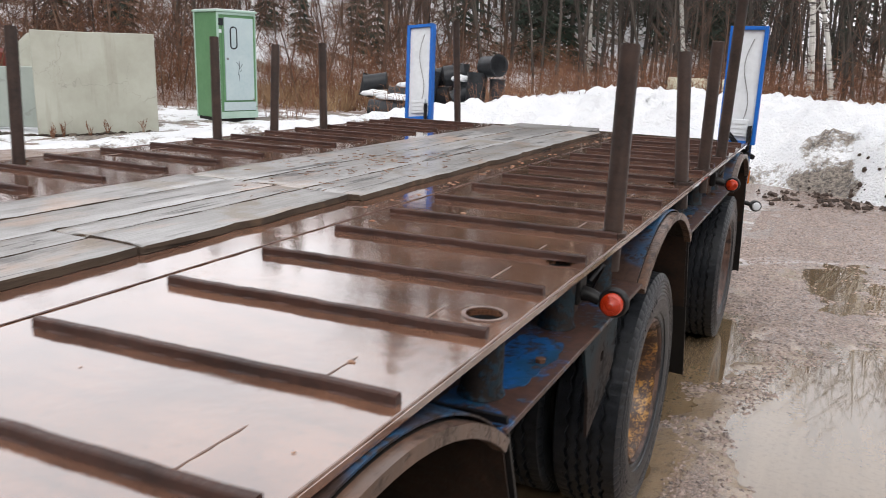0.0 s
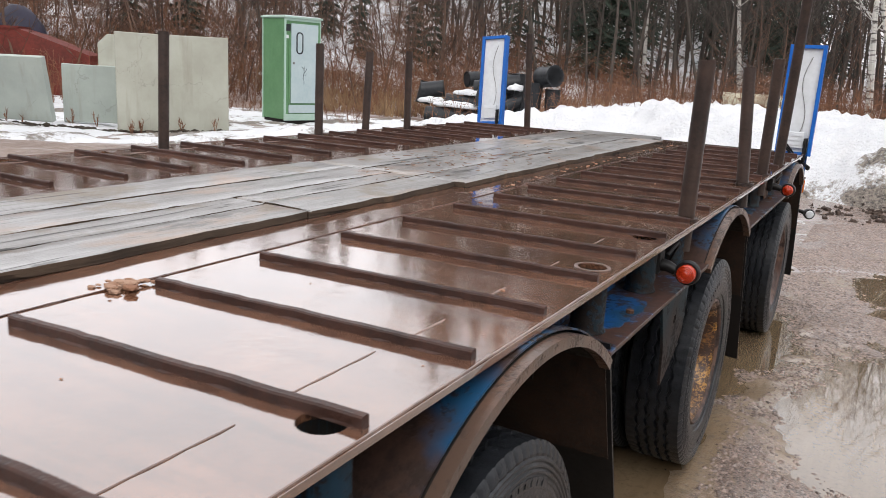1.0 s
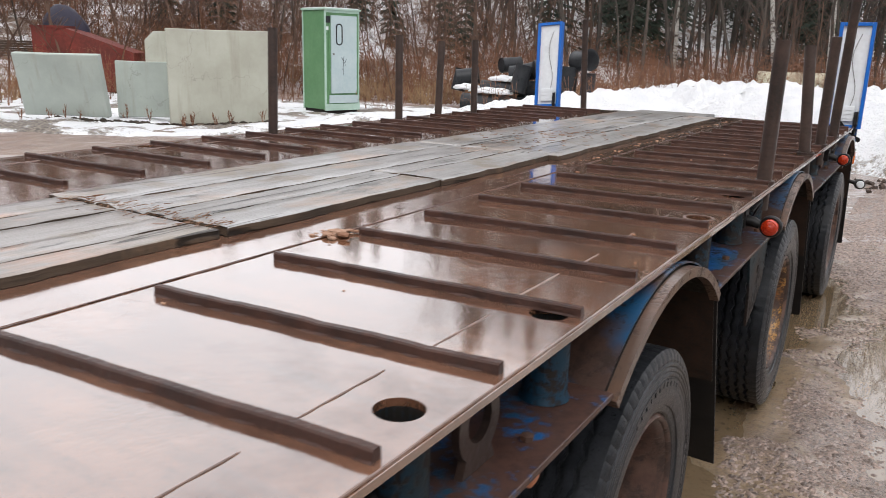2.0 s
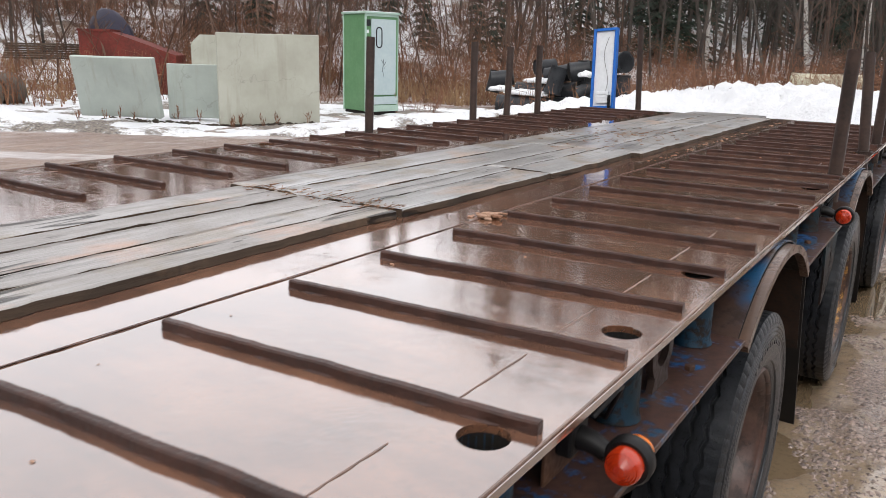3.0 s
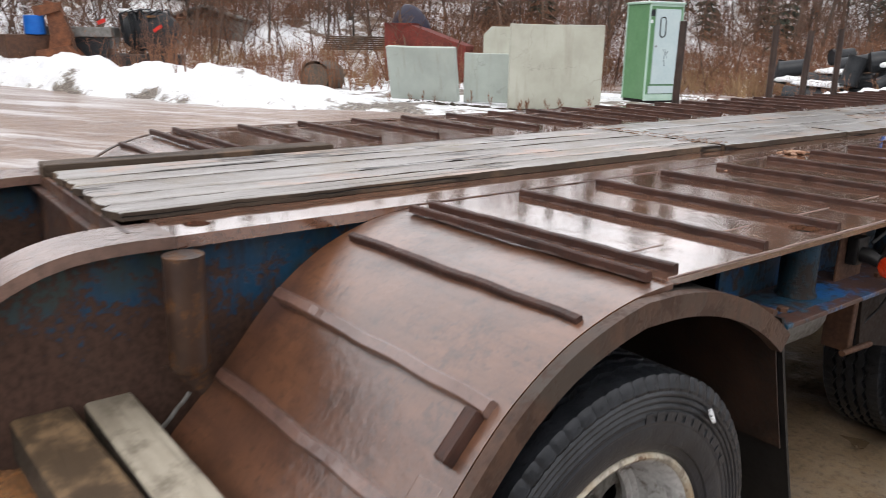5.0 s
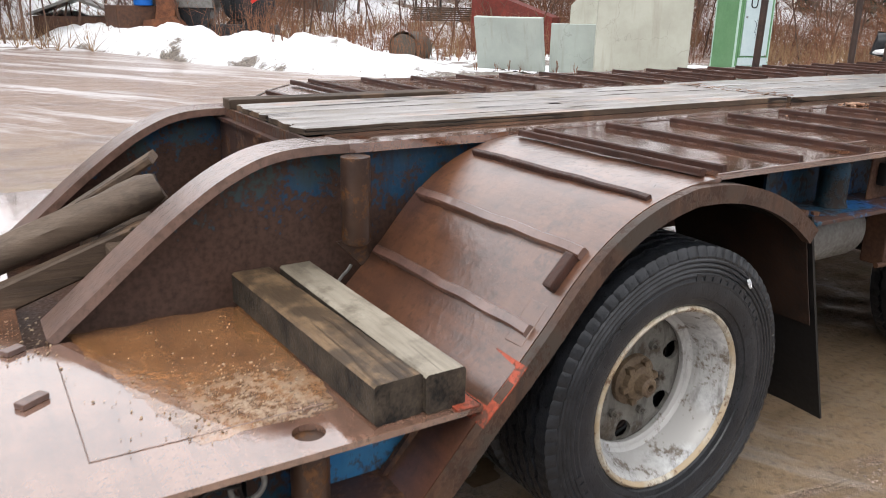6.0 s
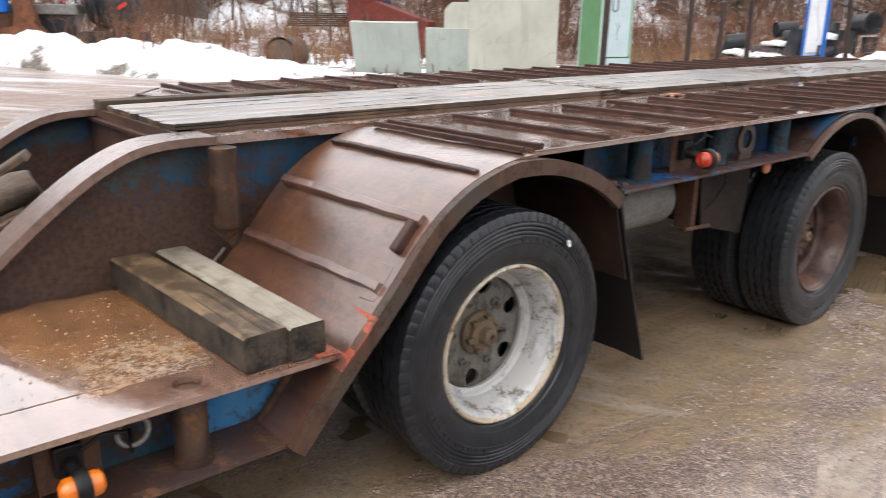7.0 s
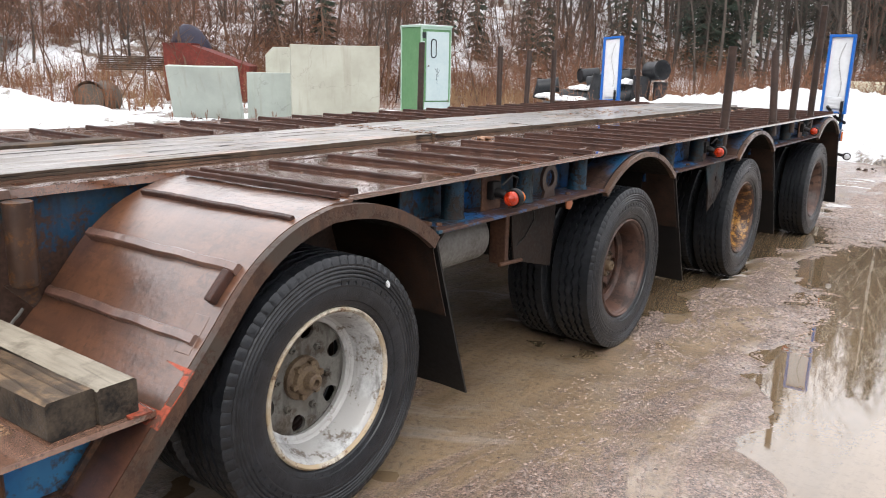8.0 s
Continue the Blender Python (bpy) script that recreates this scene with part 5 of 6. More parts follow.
def mud_mat():
    m = Nodes("mud_with_reflection")
    a, b, c = m.noise(7, 6, 0.65), m.noise(60, 4, 0.65), m.noise(3, 3)
    col = m.mix(m.ramp(a, 0.35, 0.65), (0.11, 0.050, 0.023), (0.28, 0.130, 0.050))
    col = m.mix(m.ramp(b, 0.52, 0.70, 0, 0.7), col, (0.06, 0.036, 0.022))
    col = m.mix(m.ramp(m.noise(150, 3), 0.64, 0.72, 0, 0.6), col, (0.42, 0.33, 0.22))
    near = m.n.new("ShaderNodeVectorMath")
    near.operation = "DISTANCE"
    m.l.new(m.pos, near.inputs[0])
    near.inputs[1].default_value = (1.03, -1.43, 0.5)
    dusty = m.math("MULTIPLY", m.ramp(near.outputs["Value"], 0.22, 0.05), m.ramp(m.math("ADD", m.noise(26, 5, 0.75), m.math("MULTIPLY", b, 0.3)), 0.60, 0.72))
    col = m.mix(m.math("MULTIPLY", dusty, 0.85), col, (0.42, 0.31, 0.21))
    m.bump(m.math("ADD", a, m.math("MULTIPLY", b, 0.6)), 0.5, 0.006)
    film = m.math("MULTIPLY", m.ramp(c, 0.42, 0.56), m.math("SUBTRACT", 1.0, dusty))
    return m.set(color=col, rough=m.ramp(film, 0, 1, 0.25, 0.1), ior=1.8, coat=1.0, coat_rough=m.ramp(film, 0, 1, 0.07, 0.01), coat_ior=1.8)


thing("mud_reflection_patch", bm, mud_mat(), "muddy puddle on the low deck, tinted with the beam's brown reflection", "puddle", "", "stuff")
CHIPS = plant("wood_chips", (0.26, 0.165, 0.09), (0.12, 0.075, 0.045), (0.33, 0.24, 0.155))
rnd = random.Random(11)
bm = bmesh.new()
for k in range(900):
    u, v = rnd.random(), rnd.random()
    x, y = (0.28 + 0.30 * u, -1.78 - 0.28 * v) if k < 330 else (1.0 + rnd.gauss(0, 0.10), -1.44 + rnd.gauss(0, 0.10)) if k < 780 else (0.52 + 0.66 * u, -1.29 - 0.5 * v)
    if x > 1.15 or y > -1.325:
        continue
    s = 0.0006 + 0.0022 * rnd.random() ** 4
    box(bm, -s * rnd.uniform(0.7, 2.6), s, -s, s * rnd.uniform(0.5, 1.2), -0.001, 0.0008 + 0.2 * s, m=pose(x, y, 0.5015, rnd.gauss(0, 9), rnd.gauss(0, 9), rnd.uniform(0, 360)))
thing("deck_debris", bm, CHIPS, "pale wood chips and mud crumbs on the low deck", "debris", "", "stuff")
for x, y, w, l in ((0.505, -1.875, 0.015, 0.050), (0.80, -1.858, 0.015, 0.065)):
    thing("welded_lug", boxed(-w, w, -l / 2, l / 2, 0, 0.014, bevel=0.003, m=pose(x, y, 0.499, 0, 0, 35)), BAR, "small brown steel lug on the low deck", "lug", "small deck lugs")
bm = bmesh.new()
for k in range(150):
    c = Vector((0.02 + rnd.gauss(0, 0.16), 3.75 + rnd.gauss(0, 0.35), DECK + 0.029 + 0.006 * rnd.random()))
    a, l = rnd.random() * math.pi, 0.01 + 0.03 * rnd.random()
    d = Vector((math.cos(a), math.sin(a), 0.1 * rnd.random())) * l
    tube(bm, [c, c + d], 0.0015, 3)
for k in range(150):
    c = Vector((rnd.uniform(-0.30, 0.31), 1.232 + rnd.gauss(0, 0.035), DECK + 0.028 + 0.004 * rnd.random()))
    a, l = rnd.gauss(math.pi / 2, 0.5), 0.008 + 0.035 * rnd.random() ** 2
    d = Vector((math.cos(a), math.sin(a), 0.15 * rnd.random())) * l
    tube(bm, [c, c + d], 0.0006 + 0.001 * rnd.random(), 3)
SPLINTERS = plant("splinters", (0.25, 0.12, 0.065), (0.16, 0.072, 0.038), (0.32, 0.20, 0.135))
seam = [(0.61, -1.79), (1.098, -1.789), (1.102, -1.60), (1.10, -1.33)]
for a, b in zip(seam, seam[1:]):
    pts = [(a[0] + (b[0] - a[0]) * k / 12 + 0.001 * math.sin(k * 2.7), a[1] + (b[1] - a[1]) * k / 12, 0.4992) for k in range(13)]
    part("inset_seam", tubed(pts, 0.0017, 6), FLANGE, trailer, "", 60)
thing("straw_litter", bm, SPLINTERS, "wet splinters and straw on the deck boards", "litter", "", "stuff")
bm = bmesh.new()
for k in range(120):
    c = Vector((0.505 + rnd.gauss(0, 0.016), 1.42 + rnd.gauss(0, 0.028), DECK + 0.003 + 0.008 * rnd.random())) if k < 50 else Vector((0.45 + rnd.gauss(0, 0.02), 3.0 + rnd.random() * 3, DECK + 0.003))
    r = (0.004 + 0.010 * rnd.random() ** 2) if k < 50 else 0.003 + 0.005 * rnd.random() ** 2
    bmesh.ops.create_icosphere(bm, subdivisions=1, radius=r, matrix=Matrix.Translation(c) @ Matrix.Diagonal((1.4, 1, 0.5, 1)))
for k in range(36):
    c = Vector((rnd.uniform(0.55, 1.23), rnd.uniform(-0.3, 6.2), DECK + 0.001))
    r = 0.0018 + 0.005 * rnd.random() ** 3
    bmesh.ops.create_icosphere(bm, subdivisions=1, radius=r, matrix=Matrix.Translation(c) @ Matrix.Diagonal((1.6, 1, 0.4, 1)))
thing("bark_crumbs", bm, SPLINTERS, "bark crumbs lying on the wet deck", "debris", "", "stuff")
part("slide_weld", tubed([(0.462 + 0.002 * math.sin(k * 3.1), y - 0.004, z + 0.004) for k, (y, z) in enumerate(SLIDE_F) if -1.04 < y < -0.95], 0.0050, 6), GREY, trailer, "rough weld where the fender meets the beam", 60)
part("neck_gusset", prism([(-1.03, 0.66), (-0.94, 0.66), (-0.925, 0.60), (-0.95, 0.575)], [], "x", 0.50, 0.508), PIPE_RUST, trailer)
part("primer_patch", sweep([(-0.945, 0.580), (-0.985, 0.5355), (-1.03, 0.4915), (-1.055, 0.4640)], 1.19, 1.3035, 0.003, 2), PRIMER, trailer, "orange primer patch on the weld")
part("primer_edge", boxed(1.18, 1.276, -1.10, -1.045, 0.4995, 0.504), PRIMER, trailer)


# ---- snow banks round the yard ----
def snow_z(x, y):
    s = y - yard_edge(x) + 0.9 * noise.noise((x * 0.35, y * 0.35, 2)) + 0.35 * noise.noise((x * 1.3, y * 1.3, 7))
    lumps = 0.16 * noise.noise((x * 0.8, y * 0.8, 1)) + 0.09 * noise.noise((x * 2.1, y * 2.1, 3)) + (0.13 * noise.noise((x * 4.3, y * 4.3, 5)) + 0.10 * abs(noise.noise((x * 7.7, y * 7.7, 2)))) * (0.3 + 0.7 * smooth01((x + 9) / 4))
    h = -0.25 + 0.30 * smooth01(s / 1.0)
    h += (0.62 + 1.3 * lumps) * math.exp(-((s - 2.2) / 1.5) ** 2) * smooth01((-x - 11.5) / 4)
    ridge = (0.45 * smooth01((x + 10) / 4) + 0.55 * smooth01((x + 6.8) / 4)) * smooth01(s / 2.0) * smooth01((10.5 - s) / 4)
    h += ridge * (0.95 + 0.8 * lumps) + lumps * 0.5 * smooth01(s / 1.0)
    h -= 0.5 * smooth01((s - 14 - 3 * noise.noise((x * 0.3, y * 0.3, 8))) / 4)
    return (hill(x, y) if s > 0 else slope_z(y)) + h


sheet("snow_bank", axis_steps(-24, 8, 0.095, -140, 140), axis_steps(2.0, 22, 0.095, -60, 190), snow_z, SNOW, "old lumpy snow banks with dirt", "snow", "structure")


bm = bmesh.new()
rnd = random.Random(5)
for k in range(420):
    x, y = 1.75 + rnd.gauss(0, 0.45), 11.7 + rnd.gauss(0, 0.35)
    r = 0.006 + 0.036 * rnd.random() ** 3
    c = Vector((x, y, max(snow_z(x, y), slope_z(y)) + r * 0.2))
    lump = bmesh.ops.create_icosphere(bm, subdivisions=2 if r > 0.03 else 1, radius=1.0)["verts"]
    for v in lump:
        v.co = c + v.co * r * (1 + 0.8 * noise.noise(v.co * 1.7 + Vector((k, 0, 0))))
thing("dirt_heap", bm, plain("frozen_dirt", (0.075, 0.050, 0.038), (0.022, 0.016, 0.013), 9, (0.6, 0.9), 0.8), "clods of dark frozen dirt in the snow bank", "dirt", "", "stuff", 60)


# ---- concrete panels, cabinet and other things beyond the yard ----
def slab(x0, y0, x1, y1, z0, z1, thick, mat, label, lean=0.0, cut=0.0):
    d = Vector((x1 - x0, y1 - y0, 0))
    w, h = d.length, z1 - z0
    loop = [(0, 0), (w, 0), (w, h), (cut, h), (0, h - cut)] if cut else [(0, 0), (w * 0.5, 0.012), (w, 0), (w, h), (w * 0.4, h - 0.01), (0, h)]
    bm = prism(loop, [], "y", 0, thick)
    bmesh.ops.bevel(bm, geom=[e for e in bm.edges if len(e.link_faces) == 2 and e.calc_face_angle(0) > 0.5], offset=0.012, segments=1, affect="EDGES")
    ob = thing("concrete_panel", bm, mat, label, "concrete panel", "concrete panels")
    ob.matrix_basis = pose(x0, y0, z0, lean, 0, math.degrees(math.atan2(d.y, d.x)))


slab(-10.96, 10.29, -9.76, 11.96, -0.17, 1.665, 0.16, CONCRETE, "large pale cream concrete panel standing on edge")
slab(-13.35, 8.78, -11.76, 9.50, -0.05, 1.155, 0.14, CONCRETE_GREEN, "low greenish concrete panel leaning on edge", 12)
slab(-12.3, 10.1, -11.1, 11.0, -0.1, 1.02, 0.14, CONCRETE_GREEN, "low greenish concrete panel behind the others")
slab(-14.95, 12.9, -13.2, 14.5, -0.2, 1.66, 0.16, CONCRETE, "cream concrete panel with a broken corner", 0, 0.22)
for x, y in ((-10.7, 10.8), (-10.0, 11.8), (-12.9, 9.1), (-12.0, 9.5)):
    thing("bearer", boxed(-0.5, 0.5, -0.06, 0.06, 0, 0.10, bevel=0.01, m=pose(x, y, -0.26 + 0.02, 0, 0, 140)), LOG, "dark timber bearer under a concrete panel", "timber", "bearers under the panels")


def cabinet():
    cab = empty("electrical_cabinet", "tall green electrical cabinet with a pale blue door", "cabinet")
    cab.matrix_basis = pose(-11.15, 15.2, -0.25, 0, 0, math.degrees(math.atan2(0.967, 0.264)))
    w, d, h = 1.02, 0.98, 2.52
    bm = boxed(0, w, 0, d, 0.12, h, bevel=0.012)
    part("body", bm, CAB_GREEN, cab)
    part("plinth", boxed(0.03, w - 0.03, 0.03, d - 0.03, 0, 0.12), DARK, cab)
    part("roof", boxed(-0.04, w + 0.04, -0.05, d + 0.04, h, h + 0.05, bevel=0.015), MINT, cab)
    part("roof_snow", boxed(0.0, w, 0.0, d, h + 0.05, h + 0.065, bevel=0.006), SNOW, cab)
    door = part("door", boxed(0.16, w - 0.08, -0.03, -0.001, 0.52, h - 0.12, bevel=0.008), CAB_DOOR, cab, "pale blue sheet metal door")
    for a in (0.10, w - 0.075):
        part("door_post", boxed(a, a + 0.05, -0.02, -0.001, 0.30, h - 0.06), CAB_GREEN, cab)
    for a, b in ((-0.012, -0.012), (w - 0.03, -0.012), (-0.012, d - 0.03)):
        part("corner_post", boxed(a, a + 0.042, b, b + 0.042, 0.10, h - 0.002, bevel=0.004), MINT, cab, "pale mint corner strip")
    part("base_trim", boxed(-0.02, w + 0.02, -0.024, -0.013, 0.10, 0.26, bevel=0.004), MINT, cab, "pale mint base panel")
    part("door_frame_bar", boxed(0.03, w - 0.035, -0.014, -0.001, h - 0.058, h - 0.002), MINT, cab)
    loop = [(0.40 + 0.085 * math.cos(t), 1.95 + (0.16 if math.sin(t) > 0 else -0.16) + 0.085 * math.sin(t)) for t in [2 * math.pi * k / 28 for k in range(28)]]
    part("window_gasket", tubed([(a, -0.034, b) for a, b in loop + loop[:1]], 0.016, 6), FLAP, door, "oval black rubber window seal", 60)
    part("window_pane", prism(loop, [], "y", -0.033, -0.031), CAB_DOOR, door)
    part("handle", boxed(0.20, 0.25, -0.05, -0.031, 1.45, 1.50, bevel=0.006), GREY, door)
    part("kick_panel", boxed(0.10, w - 0.03, -0.026, -0.001, 0.28, 0.48, bevel=0.006), CAB_DOOR, cab)
    part("name_plate", boxed(0.0 + 0.02, 0.13, -0.008, -0.001, 2.05, 2.13), PANEL_WHITE, cab)
    for a, b, c, d in ((0.50, 1.10, 0.54, 1.42), (0.54, 1.30, 0.46, 1.40), (0.53, 1.24, 0.62, 1.36), (0.53, 0.98, 0.52, 1.12), (0.55, 1.18, 0.60, 1.24)):
        part("scrape_mark", tubed([(a, -0.0305, b), ((a + c) / 2 + 0.01, -0.0305, (b + d) / 2), (c, -0.0305, d)], 0.006, 5), BLACK, door, "", 60)
    part("vent_box", boxed(0.02, 0.14, -0.03, -0.001, 2.22, 2.38, bevel=0.01), BLACK, cab)


cabinet()


def pipe(p, q, r, label, mat=BLACK, wall=0.82, name="drain_pipe", group="black plastic pipes", cat="pipe"):
    bm = bmesh.new()
    a, b = Vector(p), Vector(q)
    d = (b - a)
    n = 8
    pts = [a + d * i / n for i in range(n + 1)]
    rad = [r * (1.06 if i in (0, n) else 1.0) for i in range(n + 1)]
    tube(bm, pts + pts[::-1] + pts[:1], rad + [v * wall for v in rad[::-1]] + rad[:1], 22, False)
    return thing(name, bm, mat, label, cat, group, "", 40)


pipe((-18.0, 9.3, 0.16), (-18.5, 10.05, 0.16), 0.46, "grey concrete culvert ring lying on its side", plain("old_concrete", (0.12, 0.10, 0.08), (0.07, 0.058, 0.048), 3, (0.7, 0.9), 0.5), 0.84, "culvert_ring", "culvert rings", "culvert ring")
HEAP = [(-10.0, 20.0, 0.05, 1.9, 0.5, 0.0, 0.30), (-9.7, 20.6, 0.45, 1.7, 0.4, 0.05, 0.27), (-8.35, 20.2, 0.45, 0.15, 0.1, 0.75, 0.24), (-8.0, 20.6, 1.05, 0.5, 0.25, 0.1, 0.28), (-6.8, 20.0, 0.25, 0.05, 0.05, 0.95, 0.26),
        (-6.6, 20.2, 1.35, 0.5, -0.3, 0.05, 0.27), (-7.2, 20.3, 0.2, 0.0, 0.1, 0.95, 0.24), (-10.7, 20.8, 0.75, 0.6, 0.3, 0.1, 0.24), (-7.65, 20.9, 0.5, 0.0, 0.0, 0.9, 0.24), (-6.25, 20.2, 0.2, 0.0, 0.0, 0.85, 0.20),
        (-8.9, 20.9, 0.9, 0.7, 0.1, 0.15, 0.25), (-9.4, 21.2, 1.15, 0.35, 0.5, 0.05, 0.22), (-7.5, 20.1, 0.5, 0.5, 0.2, 0.25, 0.20), (-10.9, 21.2, 0.35, 0.1, 0.1, 0.65, 0.22)]
for x, y, z, dx, dy, dz, r in HEAP:
    pipe((x, y, z - 0.15), (x + dx, y + dy, z + dz - 0.15), r, "black plastic drain pipe fitting in a snowy heap")
for x, y, z, w in ((-9.2, 20.2, 0.36, 0.75), (-9.0, 20.75, 0.70, 0.6), (-7.3, 20.2, 0.95, 0.28), (-10.2, 20.6, 0.42, 0.5)):
    bm = bmesh.new()
    bmesh.ops.create_icosphere(bm, subdivisions=3, radius=1.0)
    for v in bm.verts:
        v.co = Vector((x + v.co.x * w, y + v.co.y * 0.24, z - 0.1 + max(v.co.z, -0.3) * 0.13)) + Vector((0, 0, 0.05 * noise.noise(v.co * 2)))
    thing("snow_cap", bm, SNOW, "cap of snow lying on the pipes", "snow", "snow on the pipes", "", 60)
pipe((-3.75, 30, 0.55), (-1.3, 30.6, 0.55), 0.42, "cream plastic culvert pipe lying beyond the snow", plain("cream_plastic", (0.52, 0.50, 0.38), (0.46, 0.43, 0.32), 2, (0.5, 0.7), 0.1), 0.9, "cream_pipe", "", "pipe")
for k in range(5):
    pipe((-0.2 + 0.1 * k, 21.6 + 0.25 * k, 0.2 + 0.05 * (k % 2)), (6.5, 19.5 + 0.25 * k, 0.25 + 0.05 * (k % 2)), 0.09, "long dark plastic pipe behind the snow bank", BLACK, 0.85, "long_pipe", "long pipes")


def shed():
    s = empty("red_skip", "faded red steel skip with sloping lid", "skip")
    s.matrix_basis = pose(-22.5, 14.6, -0.2, 0, 0, 40)
    part("body", prism([(0, 0), (3.0, 0), (3.0, 1.25), (1.0, 1.95), (0, 1.95)], [], "y", 0, 1.6), RED, s)
    part("rim", boxed(-0.03, 1.0, -0.03, 1.63, 1.95, 2.02), RED, s)
    for k in range(4):
        part("rib", boxed(0.3 + 0.7 * k, 0.38 + 0.7 * k, -0.05, -0.001, 0.05, 1.2), RED, s)


shed()
bm = bmesh.new()
bmesh.ops.create_icosphere(bm, subdivisions=3, radius=1.0)
for v in bm.verts:
    v.co = Vector((v.co.x * 0.85, v.co.y * 0.8, max(v.co.z, -0.6) * 1.3)) * (1 + 0.12 * noise.noise(v.co * 2.5))
tarp = thing("tarpaulin", bm, plain("dark_tarp", (0.02, 0.02, 0.035), (0.035, 0.03, 0.05), 2, (0.4, 0.6), 0.4), "dark blue tarpaulin over a tall heap", "tarpaulin", "", "", 60)
tarp.matrix_basis = pose(-23.2, 16.2, 1.2)
for k in range(7):
    thing("stacked_plank", boxed(0, 3.6, 0, 0.5, 0, 0.06, bevel=0.01, m=pose(-24.6 + 0.05 * k, 13.2, 0.82 + 0.075 * k, 0, 0, 62)), LOG, "grey plank in a roadside stack", "plank", "stack of planks")


def machine():
    """The folded attachments of a parked machine: a wide bucket and two round black housings."""
    mc = empty("black_machine", "black hydraulic machine with red marks beyond the snow", "machine")
    mc.matrix_basis = pose(-24.6, 5.9, 0.1, 0, 0, 62)
    for x, y, z, r, w, turn in ((1.28, -0.35, 1.22, 0.66, 0.42, 82), (0.62, 0.25, 1.25, 0.60, 0.5, 104)):
        bm = bmesh.new()
        lathe(bm, [(-w / 2, 0.001), (-w / 2, r * 0.86), (-w * 0.38, r), (w * 0.35, r), (w / 2, r * 0.9), (w * 0.62, r * 0.55), (w * 0.64, 0.001)], 28, False)
        part("housing", bm, BLACK, mc, "round black steel housing", 40, pose(x, y, z, 0, 0, turn))
    part("red_mark", boxed(0, 0.30, -0.66, -0.63, 0, 0.10, m=pose(1.22, 0.0, 1.22, 0, -35, 0)), RED_MARK, mc, "red reflector strip")
    part("red_mark", boxed(0, 0.26, -0.66, -0.63, 0, 0.11, m=pose(-0.45, 0.1, 1.42, 0, -25, 0)), RED_MARK, mc, "red reflector strip")
    part("yellow_mark", boxed(0, 0.26, -0.66, -0.63, 0, 0.07, m=pose(1.02, 0.0, 1.66, 0, -5, 0)), RIM_GOLD, mc, "yellow label")
    for k in range(5):
        part("hose", tubed([(0.25 + 0.26 * k, -0.3, 0.9), (0.2 + 0.28 * k, -0.55, 1.75 + 0.07 * (k % 3)), (0.55 + 0.27 * k, -0.5, 1.92), (0.8 + 0.25 * k, -0.3, 1.2)], 0.045, 8), BLACK, mc, "", 60)
    part("arm", prism([(0.1, 0.4), (0.5, 0.3), (1.5, 1.5), (1.35, 1.85), (1.1, 1.8)], [], "y", 0.1, 0.4), BLACK, mc, "black steel lifting arm")
    part("guard_plate", prism([(0.9, 0.45), (1.75, 0.5), (1.82, 1.05), (1.5, 1.35), (1.0, 1.05)], [], "y", -0.46, -0.40), BLACK, mc, "black guard plate")
    part("bucket", prism([(-2.15, 0.3), (-0.35, 0.3), (-0.10, 1.05), (-2.35, 1.15)], [], "y", -0.6, 0.7), BLACK, mc, "black steel bucket")
    part("bucket_lip", boxed(-2.42, -0.05, -0.70, 0.78, 1.06, 1.36, bevel=0.03), GREY, mc, "pale grey bucket edge")
    part("snow_cover", boxed(0.1, 1.2, -0.3, 0.3, 1.84, 1.93, bevel=0.04), SNOW, mc, "snow lying on the machine")
    part("base", boxed(-0.2, 1.9, -0.45, 0.7, 0, 0.55, bevel=0.05), BLACK, mc)


machine()


def hut(x, y, z, rot, w, d, h, mat, label):
    s = empty("shed", label, "shed", "sheds beyond the yard")
    s.matrix_basis = pose(x, y, z, 0, 0, rot)
    part("wall", boxed(0, w, 0, d, 0, h), mat, s)
    part("roof", prism([(-0.15, h), (w / 2, h + 0.55), (w + 0.15, h), (w + 0.15, h + 0.08), (w / 2, h + 0.65), (-0.15, h + 0.08)], [], "y", -0.2, d + 0.2), GREY, s)
    for k in range(int(w / 0.3)):
        part("batten", boxed(0.1 + 0.3 * k, 0.14 + 0.3 * k, -0.03, -0.001, 0, h), mat, s)


hut(-32.3, 10.0, 0.1, 55, 3.2, 3.0, 1.75, GREY, "grey metal shed behind the brush")
hut(-28, 0.6, -0.1, 75, 2.6, 2.4, 0.9, RUST, "brown weathered shed with a snowy roof")
thing("blue_drum", tubed([(-24.6, 3.50, 1.20), (-24.6, 3.50, 1.22), (-24.6, 3.50, 1.74), (-24.6, 3.50, 1.76)], [0.26, 0.29, 0.29, 0.26], 20), PANEL_BLUE, "bright blue plastic drum on a rusty crate", "drum", "", "", 40)
thing("rusty_crate", boxed(-0.6, 0.6, -0.55, 0.95, 0.0, 1.2, bevel=0.03, m=pose(-25.0, 3.1, 0.0, 0, 0, 8)), RUST, "rusty brown steel crate behind the snow", "crate")
digger = empty("rusty_digger_arm", "rusty orange-brown digger arm and bucket behind the snow", "digger arm")
digger.matrix_basis = pose(-24.4, 4.05, 0.0, 0, 0, 62)
part("boom", prism([(-0.35, 0.2), (0.25, 0.1), (0.45, 1.2), (0.15, 2.1), (-0.25, 2.2), (-0.15, 1.2)], [], "y", -0.15, 0.15), ORANGE_RUST, digger, "rusty boom")
part("link", prism([(-0.5, 1.7), (0.2, 1.9), (0.3, 2.15), (-0.55, 2.0)], [], "y", -0.28, -0.16), ORANGE_RUST, digger)
